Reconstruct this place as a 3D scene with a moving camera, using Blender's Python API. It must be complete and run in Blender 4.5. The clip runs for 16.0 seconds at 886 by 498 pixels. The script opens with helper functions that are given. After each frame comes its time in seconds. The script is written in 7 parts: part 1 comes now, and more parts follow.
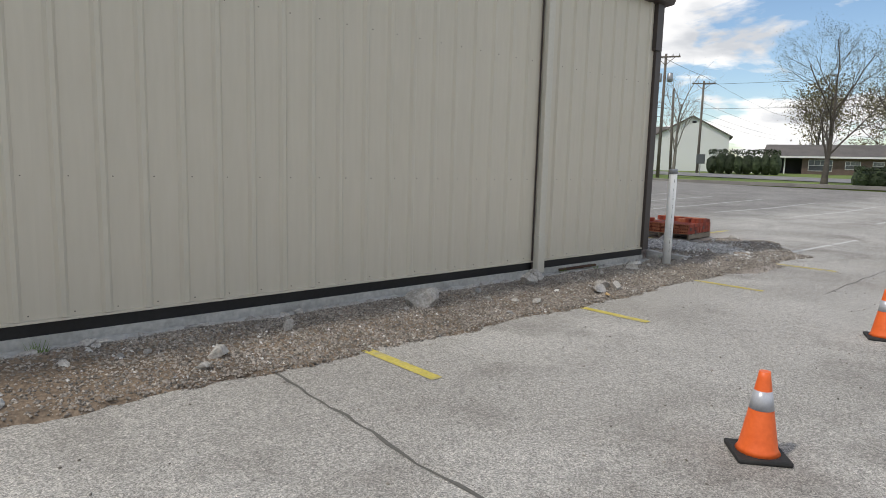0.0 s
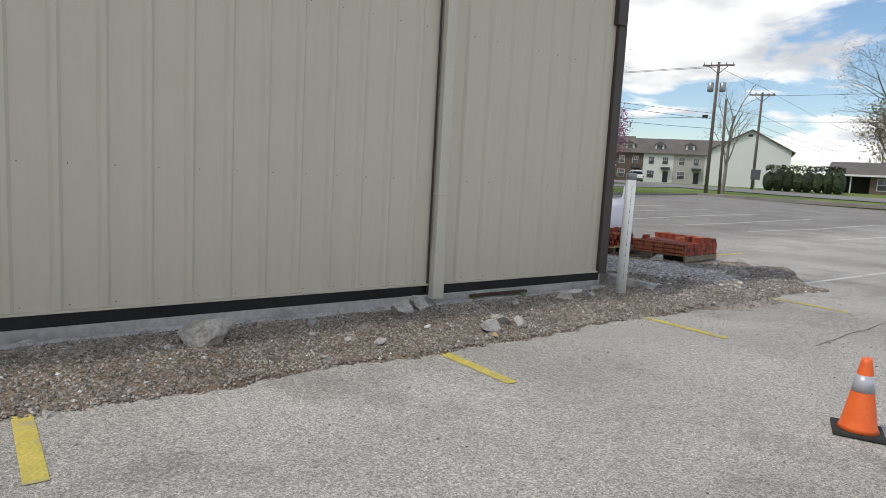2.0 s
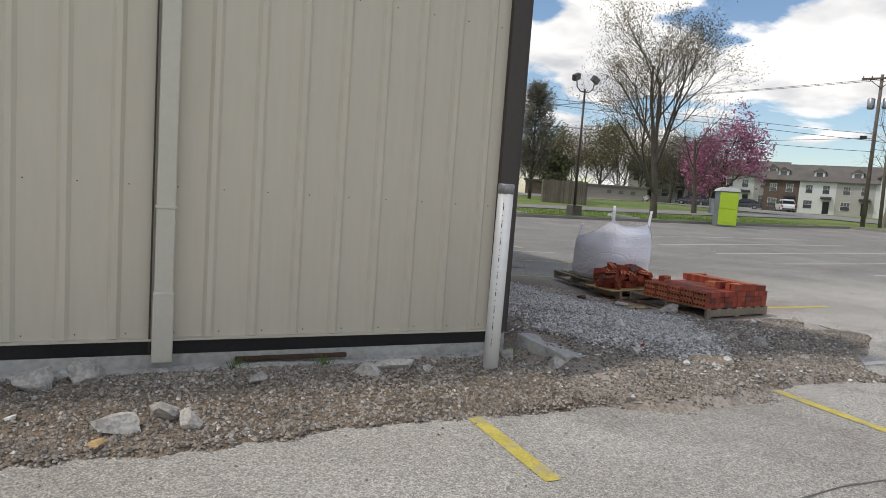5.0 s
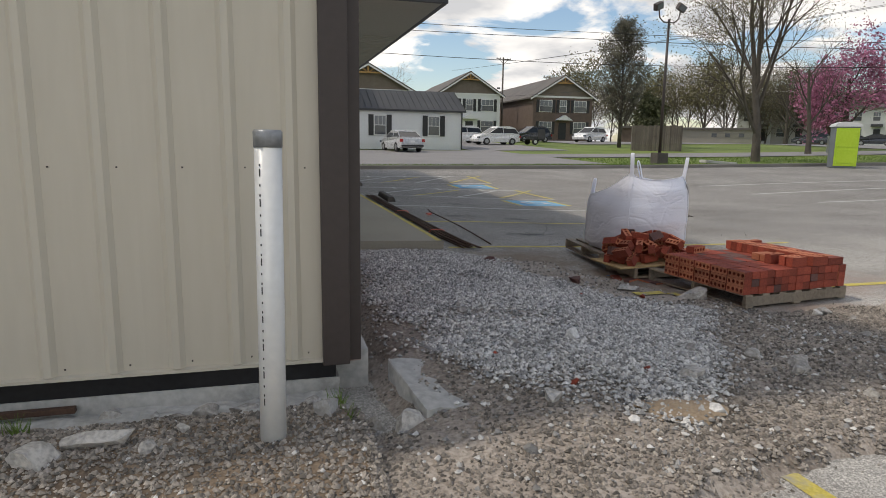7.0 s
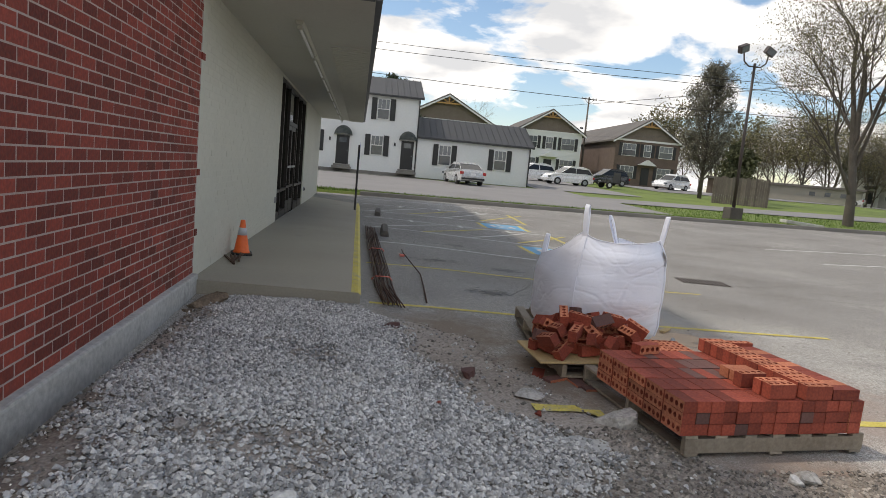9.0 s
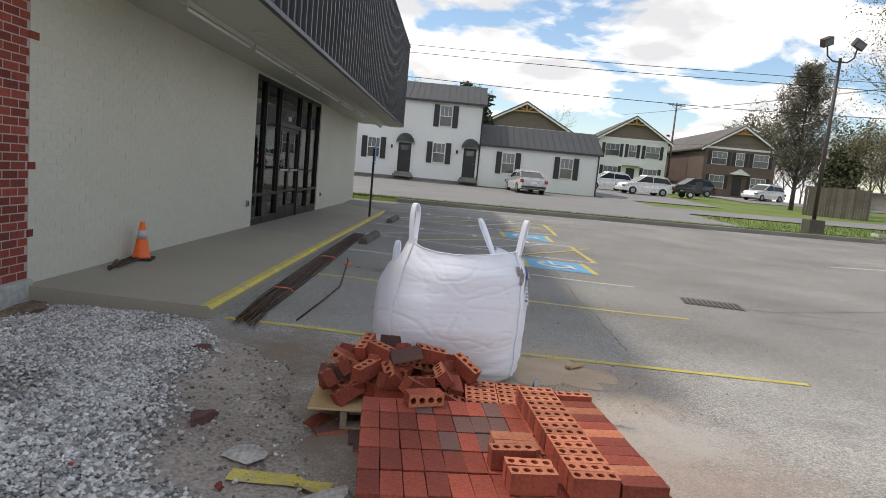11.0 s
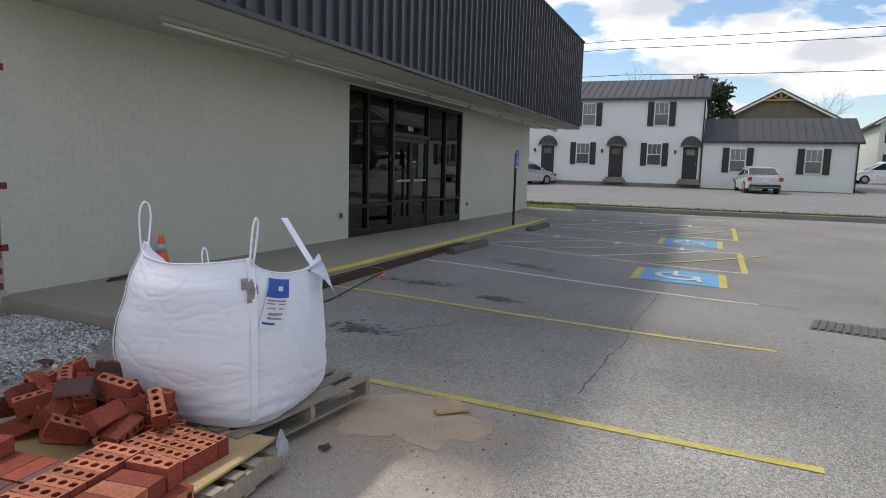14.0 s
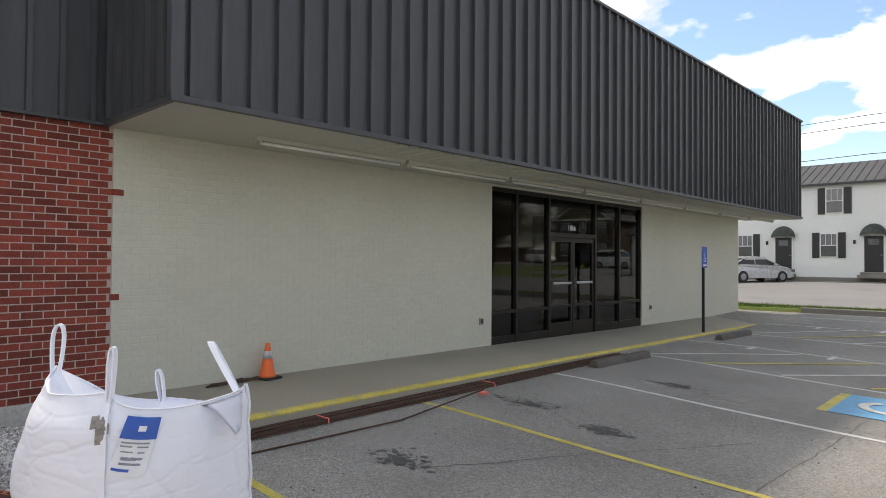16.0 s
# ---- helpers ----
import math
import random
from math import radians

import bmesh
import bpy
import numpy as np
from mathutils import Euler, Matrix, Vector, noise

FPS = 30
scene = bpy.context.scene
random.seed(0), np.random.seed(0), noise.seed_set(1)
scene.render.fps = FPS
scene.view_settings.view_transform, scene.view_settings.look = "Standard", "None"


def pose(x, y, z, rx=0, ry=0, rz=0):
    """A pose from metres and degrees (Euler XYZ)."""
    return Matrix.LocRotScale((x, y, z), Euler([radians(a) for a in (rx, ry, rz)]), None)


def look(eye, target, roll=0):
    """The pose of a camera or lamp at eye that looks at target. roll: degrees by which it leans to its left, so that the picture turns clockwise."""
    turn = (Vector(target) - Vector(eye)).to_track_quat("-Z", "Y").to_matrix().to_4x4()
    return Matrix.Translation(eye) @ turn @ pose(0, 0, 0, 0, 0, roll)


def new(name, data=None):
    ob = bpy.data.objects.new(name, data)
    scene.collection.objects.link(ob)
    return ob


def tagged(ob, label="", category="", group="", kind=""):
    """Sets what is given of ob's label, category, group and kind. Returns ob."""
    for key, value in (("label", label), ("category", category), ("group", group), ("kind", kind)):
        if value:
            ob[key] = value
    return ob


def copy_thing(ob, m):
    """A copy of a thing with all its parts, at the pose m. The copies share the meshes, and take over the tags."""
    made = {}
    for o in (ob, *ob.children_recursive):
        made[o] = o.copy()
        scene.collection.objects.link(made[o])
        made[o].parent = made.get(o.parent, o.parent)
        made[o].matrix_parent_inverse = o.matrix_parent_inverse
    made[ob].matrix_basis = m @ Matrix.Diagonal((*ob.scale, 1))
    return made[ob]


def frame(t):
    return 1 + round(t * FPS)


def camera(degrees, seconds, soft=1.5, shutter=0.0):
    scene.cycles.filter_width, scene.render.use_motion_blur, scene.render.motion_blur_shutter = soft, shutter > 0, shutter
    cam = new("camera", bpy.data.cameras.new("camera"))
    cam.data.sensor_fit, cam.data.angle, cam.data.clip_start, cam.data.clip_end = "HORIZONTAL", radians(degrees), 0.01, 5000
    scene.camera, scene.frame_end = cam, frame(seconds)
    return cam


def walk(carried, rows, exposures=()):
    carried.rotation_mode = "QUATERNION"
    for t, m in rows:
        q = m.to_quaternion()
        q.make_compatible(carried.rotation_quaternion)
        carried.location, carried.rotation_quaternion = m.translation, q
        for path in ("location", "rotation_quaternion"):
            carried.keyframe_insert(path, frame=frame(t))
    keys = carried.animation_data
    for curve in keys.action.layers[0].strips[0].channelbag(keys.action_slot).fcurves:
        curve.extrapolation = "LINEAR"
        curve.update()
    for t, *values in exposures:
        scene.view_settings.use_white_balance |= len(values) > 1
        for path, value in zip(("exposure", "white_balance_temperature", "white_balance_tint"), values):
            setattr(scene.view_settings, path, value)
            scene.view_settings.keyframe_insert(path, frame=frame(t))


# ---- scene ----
cam = camera(69.7, 16.0, 0.9)
PATH = [
    (0.0, (0.125, -0.034, 1.480), (1.450, 1.441, 1.217), 1.6),
    (0.5, (0.742, -0.060, 1.501), (2.124, 1.360, 1.226), 3.9),
    (1.0, (1.438, -0.024, 1.462), (2.824, 1.407, 1.293), 3.4),
    (1.5, (2.118, 0.041, 1.428), (3.383, 1.582, 1.265), 3.4),
    (2.0, (2.761, 0.113, 1.407), (3.959, 1.696, 1.166), 3.2),
    (2.5, (3.451, 0.163, 1.407), (4.526, 1.836, 1.197), -0.2),
    (3.0, (4.049, 0.167, 1.442), (4.968, 1.916, 1.128), 1.3),
    (3.5, (4.684, 0.255, 1.443), (5.607, 2.015, 1.217), 4.1),
    (6.0, (7.805, 1.025, 1.450), (8.353, 2.935, 1.225), 3.4),
    (6.5, (8.415, 1.412, 1.476), (8.758, 3.354, 1.137), 3.2),
    (7.0, (8.955, 1.882, 1.478), (9.480, 3.782, 1.140), 0.9),
    (7.5, (9.365, 2.263, 1.524), (9.708, 4.214, 1.248), 2.4),
    (8.0, (9.881, 2.619, 1.530), (10.116, 4.589, 1.274), 2.2),
    (8.5, (10.468, 2.901, 1.567), (10.662, 4.874, 1.301), 3.3),
    (9.0, (11.083, 3.221, 1.556), (11.363, 5.185, 1.306), 5.3),
    (11.5, (13.827, 4.474, 1.603), (13.666, 6.454, 1.367), 4.1),
    (12.0, (14.348, 4.707, 1.600), (14.008, 6.667, 1.397), 2.7),
    (12.5, (14.781, 4.948, 1.574), (14.338, 6.873, 1.261), 2.9),
    (13.0, (15.260, 5.227, 1.596), (14.911, 7.182, 1.361), 3.1),
    (13.5, (15.674, 5.555, 1.614), (14.951, 7.398, 1.330), 2.3),
    (14.0, (15.973, 5.925, 1.597), (15.208, 7.754, 1.341), 1.6),
    (14.5, (16.289, 6.321, 1.601), (15.309, 8.055, 1.418), -0.8),
    (15.0, (16.583, 6.701, 1.622), (15.520, 8.374, 1.360), 2.6),
    (15.5, (16.765, 7.121, 1.681), (15.538, 8.699, 1.615), 0.4),
    (16.0, (16.938, 7.473, 1.716), (15.561, 8.923, 1.753), 0.4),
]
walk(cam, [(t, look(eye, target, roll)) for t, eye, target, roll in PATH],
     [(0.0, -0.06, 6600, 10), (3.5, -0.06, 6550, 10), (6.5, -0.08, 6950, 11), (9.0, 0.16, 7000, 11), (11.5, 0.26, 6900, 11), (12.5, 0.24, 6800, 11),
      (14.0, 0.12, 6600, 10), (15.0, 0.26, 6650, 10), (15.5, 0.50, 6900, 11), (16.0, 0.58, 7250, 11)])

# ---- world, sun ----
SUN_EL, SUN_AZ = 56.5, 283.5
world = bpy.data.worlds.new("sky")
scene.world = world
world.use_nodes = True
wn, wl = world.node_tree.nodes, world.node_tree.links
wn.clear()
w_out = wn.new("ShaderNodeOutputWorld")
w_bg = wn.new("ShaderNodeBackground")
w_sky = wn.new("ShaderNodeTexSky")
w_sky.sky_type, w_sky.sun_disc = "NISHITA", False
w_sky.sun_elevation, w_sky.sun_rotation = radians(SUN_EL), radians(SUN_AZ)
w_sky.air_density, w_sky.dust_density, w_sky.ozone_density = 1.0, 0.6, 1.5
w_geo = wn.new("ShaderNodeTexCoord")
w_sep = wn.new("ShaderNodeSeparateXYZ")
wl.new(w_geo.outputs["Generated"], w_sep.inputs[0])
# the cloud deck: the view direction projected on a flat layer overhead
w_abs = wn.new("ShaderNodeMath"); w_abs.operation = "MAXIMUM"; w_abs.inputs[1].default_value = 0.0
wl.new(w_sep.outputs["Z"], w_abs.inputs[0])
w_add = wn.new("ShaderNodeMath"); w_add.operation = "ADD"; w_add.inputs[1].default_value = 0.22
wl.new(w_abs.outputs[0], w_add.inputs[0])
w_div = wn.new("ShaderNodeVectorMath"); w_div.operation = "DIVIDE"
w_cmb = wn.new("ShaderNodeCombineXYZ")
for k in ("X", "Y", "Z"):
    wl.new(w_add.outputs[0], w_cmb.inputs[k])
wl.new(w_geo.outputs["Generated"], w_div.inputs[0])
wl.new(w_cmb.outputs[0], w_div.inputs[1])
w_noise = wn.new("ShaderNodeTexNoise")
w_noise.inputs["Scale"].default_value, w_noise.inputs["Detail"].default_value = 1.9, 8.0
w_noise.inputs["Roughness"].default_value, w_noise.inputs["Distortion"].default_value = 0.52, 0.25
wl.new(w_div.outputs[0], w_noise.inputs["Vector"])
w_ramp = wn.new("ShaderNodeValToRGB")
w_ramp.color_ramp.elements[0].position, w_ramp.color_ramp.elements[1].position = 0.455, 0.51
wl.new(w_noise.outputs["Fac"], w_ramp.inputs[0])
# cloud bodies are greyer in their thick middles
w_noise2 = wn.new("ShaderNodeTexNoise")
w_noise2.inputs["Scale"].default_value, w_noise2.inputs["Detail"].default_value = 2.6, 5.0
wl.new(w_div.outputs[0], w_noise2.inputs["Vector"])
w_ramp2 = wn.new("ShaderNodeValToRGB")
w_ramp2.color_ramp.elements[0].position, w_ramp2.color_ramp.elements[1].position = 0.38, 0.60
w_ramp2.color_ramp.elements[0].color = (6.4, 6.7, 7.2, 1)
w_ramp2.color_ramp.elements[1].color = (11.5, 11.5, 11.5, 1)
wl.new(w_noise2.outputs["Fac"], w_ramp2.inputs[0])
w_mix = wn.new("ShaderNodeMix"); w_mix.data_type = "RGBA"
wl.new(w_ramp.outputs["Color"], w_mix.inputs[0])
w_hsv = wn.new("ShaderNodeHueSaturation"); w_hsv.inputs["Saturation"].default_value = 1.08; w_hsv.inputs["Value"].default_value = 1.4
wl.new(w_sky.outputs[0], w_hsv.inputs["Color"])
wl.new(w_hsv.outputs[0], w_mix.inputs[6])
wl.new(w_ramp2.outputs["Color"], w_mix.inputs[7])
wl.new(w_mix.outputs[2], w_bg.inputs["Color"])
w_bg.inputs["Strength"].default_value = 0.105
wl.new(w_bg.outputs[0], w_out.inputs["Surface"])

sun_data = bpy.data.lights.new("sun", "SUN")
sun_data.energy, sun_data.angle, sun_data.color = 1.9, radians(3.0), (1.0, 0.95, 0.88)
sun = new("sun", sun_data)
_el, _az = radians(SUN_EL), radians(SUN_AZ)
_dir = Vector((math.cos(_el) * math.sin(_az), math.cos(_el) * math.cos(_az), math.sin(_el)))
sun.matrix_world = look(_dir * 60 + Vector((10, 10, 0)), (10, 10, 0))
tagged(sun, kind="structure")


# ---- materials ----
def material(name, c1, c2, rough=0.7, metal=0.0, big=0.6, fine=30.0, amount=0.5, bump=0.15, piece=0.0, stain=None, stain_at=0.6, streak=0.0, coat=0.0, spec=0.5):
    """A surface with coarse and fine variation between two colours, fine relief, stains and a spread from piece to piece."""
    m = bpy.data.materials.new(name)
    m.use_nodes = True
    n, l = m.node_tree.nodes, m.node_tree.links
    bs = n["Principled BSDF"]
    tc = n.new("ShaderNodeTexCoord")
    vec = tc.outputs["Object"]
    if streak:
        mp = n.new("ShaderNodeMapping")
        mp.inputs["Scale"].default_value = (1, 1, streak)
        l.new(vec, mp.inputs[0])
        vec = mp.outputs[0]
    nb = n.new("ShaderNodeTexNoise"); nb.inputs["Scale"].default_value = big; nb.inputs["Detail"].default_value = 5
    nf = n.new("ShaderNodeTexNoise"); nf.inputs["Scale"].default_value = fine; nf.inputs["Detail"].default_value = 4
    l.new(vec, nb.inputs["Vector"]); l.new(vec, nf.inputs["Vector"])
    mixf = n.new("ShaderNodeMath"); mixf.operation = "MULTIPLY_ADD"
    l.new(nf.outputs["Fac"], mixf.inputs[0]); mixf.inputs[1].default_value = 0.55
    half = n.new("ShaderNodeMath"); half.operation = "MULTIPLY"; half.inputs[1].default_value = 0.45
    l.new(nb.outputs["Fac"], half.inputs[0]); l.new(half.outputs[0], mixf.inputs[2])
    rp = n.new("ShaderNodeValToRGB")
    e = rp.color_ramp.elements
    e[0].position, e[1].position = 0.5 - 0.28 * (1.2 - amount), 0.5 + 0.28 * (1.2 - amount)
    e[0].color, e[1].color = (*c1, 1), (*c2, 1)
    l.new(mixf.outputs[0], rp.inputs[0])
    col = rp.outputs["Color"]
    if stain:
        ns = n.new("ShaderNodeTexNoise"); ns.inputs["Scale"].default_value = big * 1.7; ns.inputs["Detail"].default_value = 7
        ns.inputs["Roughness"].default_value = 0.65
        of = n.new("ShaderNodeVectorMath"); of.operation = "ADD"; of.inputs[1].default_value = (7.3, 2.1, 4.4)
        l.new(vec, of.inputs[0]); l.new(of.outputs[0], ns.inputs["Vector"])
        rs = n.new("ShaderNodeValToRGB")
        rs.color_ramp.elements[0].position, rs.color_ramp.elements[1].position = stain_at, stain_at + 0.18
        l.new(ns.outputs["Fac"], rs.inputs[0])
        mx = n.new("ShaderNodeMix"); mx.data_type = "RGBA"
        l.new(rs.outputs["Color"], mx.inputs[0]); l.new(col, mx.inputs[6]); mx.inputs[7].default_value = (*stain, 1)
        col = mx.outputs[2]
    if piece:
        oi = n.new("ShaderNodeObjectInfo"); gi = n.new("ShaderNodeNewGeometry")
        ad = n.new("ShaderNodeMath"); ad.operation = "ADD"
        l.new(oi.outputs["Random"], ad.inputs[0]); l.new(gi.outputs["Random Per Island"], ad.inputs[1])
        fr = n.new("ShaderNodeMath"); fr.operation = "FRACT"; l.new(ad.outputs[0], fr.inputs[0])
        mr = n.new("ShaderNodeMapRange"); mr.inputs["To Min"].default_value = 1 - piece; mr.inputs["To Max"].default_value = 1 + piece * 0.7
        l.new(fr.outputs[0], mr.inputs["Value"])
        hs = n.new("ShaderNodeHueSaturation"); l.new(mr.outputs[0], hs.inputs["Value"]); l.new(col, hs.inputs["Color"])
        col = hs.outputs["Color"]
    l.new(col, bs.inputs["Base Color"])
    rr = n.new("ShaderNodeMapRange"); rr.inputs["To Min"].default_value = max(0.02, rough - 0.09); rr.inputs["To Max"].default_value = min(1, rough + 0.09)
    l.new(nf.outputs["Fac"], rr.inputs["Value"]); l.new(rr.outputs[0], bs.inputs["Roughness"])
    bs.inputs["Metallic"].default_value = metal
    bs.inputs["Specular IOR Level"].default_value = spec
    if coat:
        bs.inputs["Coat Weight"].default_value = coat
    if bump:
        bp = n.new("ShaderNodeBump"); bp.inputs["Strength"].default_value = bump; bp.inputs["Distance"].default_value = 0.01
        l.new(nf.outputs["Fac"], bp.inputs["Height"]); l.new(bp.outputs[0], bs.inputs["Normal"])
    return m


def glass_material(name, tint, rough=0.02):
    m = bpy.data.materials.new(name)
    m.use_nodes = True
    n, l = m.node_tree.nodes, m.node_tree.links
    bs = n["Principled BSDF"]
    bs.inputs["Base Color"].default_value = (*tint, 1)
    bs.inputs["Roughness"].default_value = rough
    bs.inputs["Transmission Weight"].default_value = 1.0
    bs.inputs["IOR"].default_value = 1.45
    return m


M_PANEL = material("beige_panel_paint", (0.552, 0.507, 0.412), (0.608, 0.562, 0.467), 0.45, 0, 0.5, 18, 0.45, 0.05, 0.03, (0.52, 0.465, 0.36), 0.60, 0.12)
M_TRIM_DARK = material("dark_bronze_trim", (0.045, 0.034, 0.030), (0.065, 0.05, 0.045), 0.5, 0.0, 1, 25, 0.4, 0.05)
M_FASCIA = material("charcoal_metal", (0.047, 0.0485, 0.054), (0.079, 0.081, 0.09), 0.44, 0.2, 0.4, 14, 0.4, 0.04, 0.06, None, 0.6, 0.15)
M_CONC = material("lot_concrete", (0.29, 0.275, 0.25), (0.43, 0.41, 0.375), 0.9, 0, 0.35, 60, 0.75, 0.35, 0, (0.25, 0.235, 0.21), 0.55)
M_WALK = material("walk_concrete", (0.30, 0.275, 0.22), (0.375, 0.348, 0.285), 0.85, 0, 0.7, 45, 0.5, 0.15, 0, (0.27, 0.25, 0.21), 0.58)
M_FOUND = material("foundation_concrete", (0.36, 0.355, 0.33), (0.54, 0.53, 0.50), 0.9, 0, 1.2, 22, 0.7, 0.4, 0, (0.22, 0.21, 0.19), 0.55)
M_BLACKMEM = material("black_membrane", (0.008, 0.008, 0.009), (0.02, 0.02, 0.022), 0.4, 0, 3, 30, 0.5, 0.1)
M_DIRT = material("dirt", (0.135, 0.098, 0.067), (0.285, 0.215, 0.15), 0.95, 0, 1.1, 45, 0.85, 0.9, 0, (0.082, 0.060, 0.043), 0.52)
M_STONE = material("crushed_stone", (0.36, 0.35, 0.33), (0.66, 0.645, 0.615), 0.9, 0, 3, 60, 0.6, 0.2, 0.6)
M_STONE_BR = material("brown_gravel", (0.185, 0.161, 0.134), (0.38, 0.339, 0.29), 0.9, 0, 3, 60, 0.7, 0.2, 0.62)
M_ROCK = material("broken_concrete_rock", (0.33, 0.31, 0.28), (0.56, 0.53, 0.485), 0.92, 0, 7, 45, 0.85, 0.8, 0.2)
M_REDBRICK = material("red_brick", (0.165, 0.031, 0.021), (0.295, 0.056, 0.035), 0.85, 0, 2.5, 45, 0.7, 0.45, 0.42, (0.10, 0.036, 0.034), 0.58)
M_MORTAR = material("mortar", (0.34, 0.255, 0.225), (0.52, 0.425, 0.38), 0.95, 0, 3, 60, 0.5, 0.4)
M_WHITEBRICK = material("painted_brick", (0.52, 0.51, 0.43), (0.60, 0.588, 0.505), 0.5, 0, 0.6, 25, 0.5, 0.15, 0.025, (0.47, 0.455, 0.385), 0.62)
M_SOFFIT = material("soffit_paint", (0.46, 0.45, 0.385), (0.54, 0.53, 0.46), 0.6, 0, 0.6, 20, 0.4, 0.08, 0, (0.44, 0.43, 0.36), 0.62)
M_NEWBRICK = material("new_red_brick", (0.225, 0.041, 0.025), (0.385, 0.083, 0.045), 0.88, 0, 4, 60, 0.75, 0.4, 0.36)
M_BRICKCUT = material("wire_cut_brick_face", (0.40, 0.125, 0.062), (0.58, 0.22, 0.12), 0.92, 0, 5, 70, 0.8, 0.6, 0.28)
M_GREYBRICK = material("dusty_brick", (0.11, 0.055, 0.046), (0.185, 0.092, 0.078), 0.9, 0, 4, 60, 0.6, 0.3, 0.3)
M_WOOD = material("weathered_pallet_wood", (0.23, 0.185, 0.135), (0.38, 0.32, 0.245), 0.85, 0, 2, 40, 0.6, 0.3, 0.25)
M_BAG = material("woven_white_bag", (0.755, 0.775, 0.86), (0.835, 0.85, 0.925), 0.6, 0, 2, 180, 0.5, 0.08, 0, (0.66, 0.66, 0.68), 0.66)
M_ORANGE = material("cone_orange", (0.80, 0.125, 0.02), (0.92, 0.17, 0.035), 0.45, 0, 5, 40, 0.5, 0.04)
M_REFLECT = material("silver_band", (0.42, 0.43, 0.46), (0.55, 0.56, 0.60), 0.35, 0.2, 6, 120, 0.5, 0.05)
M_RUBBER = material("black_rubber", (0.012, 0.012, 0.012), (0.035, 0.034, 0.032), 0.75, 0, 6, 60, 0.6, 0.2)
M_YELLOW = material("yellow_line_paint", (0.48, 0.39, 0.07), (0.67, 0.56, 0.14), 0.85, 0, 4, 55, 0.8, 0.2, 0, (0.36, 0.33, 0.26), 0.52)
M_WHITELINE = material("white_line_paint", (0.50, 0.50, 0.47), (0.66, 0.66, 0.62), 0.8, 0, 3, 45, 0.6, 0.2, 0, (0.34, 0.33, 0.31), 0.52)
M_BLUE = material("blue_pavement_paint", (0.10, 0.30, 0.50), (0.17, 0.42, 0.62), 0.8, 0, 3, 45, 0.6, 0.2, 0, (0.28, 0.36, 0.42), 0.55)
M_PVC = material("white_pvc", (0.68, 0.68, 0.66), (0.78, 0.78, 0.76), 0.35, 0, 2, 25, 0.5, 0.02, 0, (0.55, 0.53, 0.48), 0.66)
M_TAPE = material("grey_duct_tape", (0.20, 0.21, 0.22), (0.32, 0.33, 0.34), 0.4, 0.3, 8, 40, 0.6, 0.3)
M_DSP = material("downspout_paint", (0.54, 0.51, 0.43), (0.60, 0.57, 0.49), 0.4, 0, 1, 25, 0.4, 0.04)
M_GLASS = glass_material("storefront_glass", (0.16, 0.17, 0.17))
M_FRAME = material("bronze_aluminium", (0.018, 0.015, 0.013), (0.035, 0.03, 0.027), 0.4, 0.5, 2, 40, 0.4, 0.03)
M_GRASS = material("grass", (0.085, 0.13, 0.022), (0.19, 0.245, 0.05), 0.95, 0, 0.25, 25, 0.8, 0.6, 0, (0.16, 0.16, 0.06), 0.58)
M_ROAD = material("road_asphalt", (0.20, 0.19, 0.185), (0.27, 0.26, 0.25), 0.92, 0, 0.25, 40, 0.6, 0.2, 0, (0.17, 0.165, 0.16), 0.56)
M_KERB = material("kerb_concrete", (0.16, 0.15, 0.135), (0.26, 0.245, 0.22), 0.92, 0, 0.8, 30, 0.7, 0.3)
M_SIDING = material("white_siding", (0.66, 0.67, 0.66), (0.74, 0.75, 0.74), 0.5, 0, 0.3, 8, 0.4, 0.03)
M_ROOF_DK = material("dark_metal_roof", (0.032, 0.033, 0.035), (0.058, 0.06, 0.063), 0.6, 0.0, 0.4, 8, 0.5, 0.05)
M_SHINGLE = material("shingle_roof", (0.10, 0.09, 0.082), (0.17, 0.155, 0.14), 0.9, 0, 0.5, 12, 0.7, 0.3)
M_BLACKP = material("black_paint", (0.012, 0.012, 0.013), (0.025, 0.025, 0.026), 0.45, 0, 2, 20, 0.4, 0.03)
M_STEEL = material("galvanised_steel", (0.30, 0.31, 0.32), (0.42, 0.43, 0.44), 0.4, 0.8, 3, 30, 0.5, 0.05)


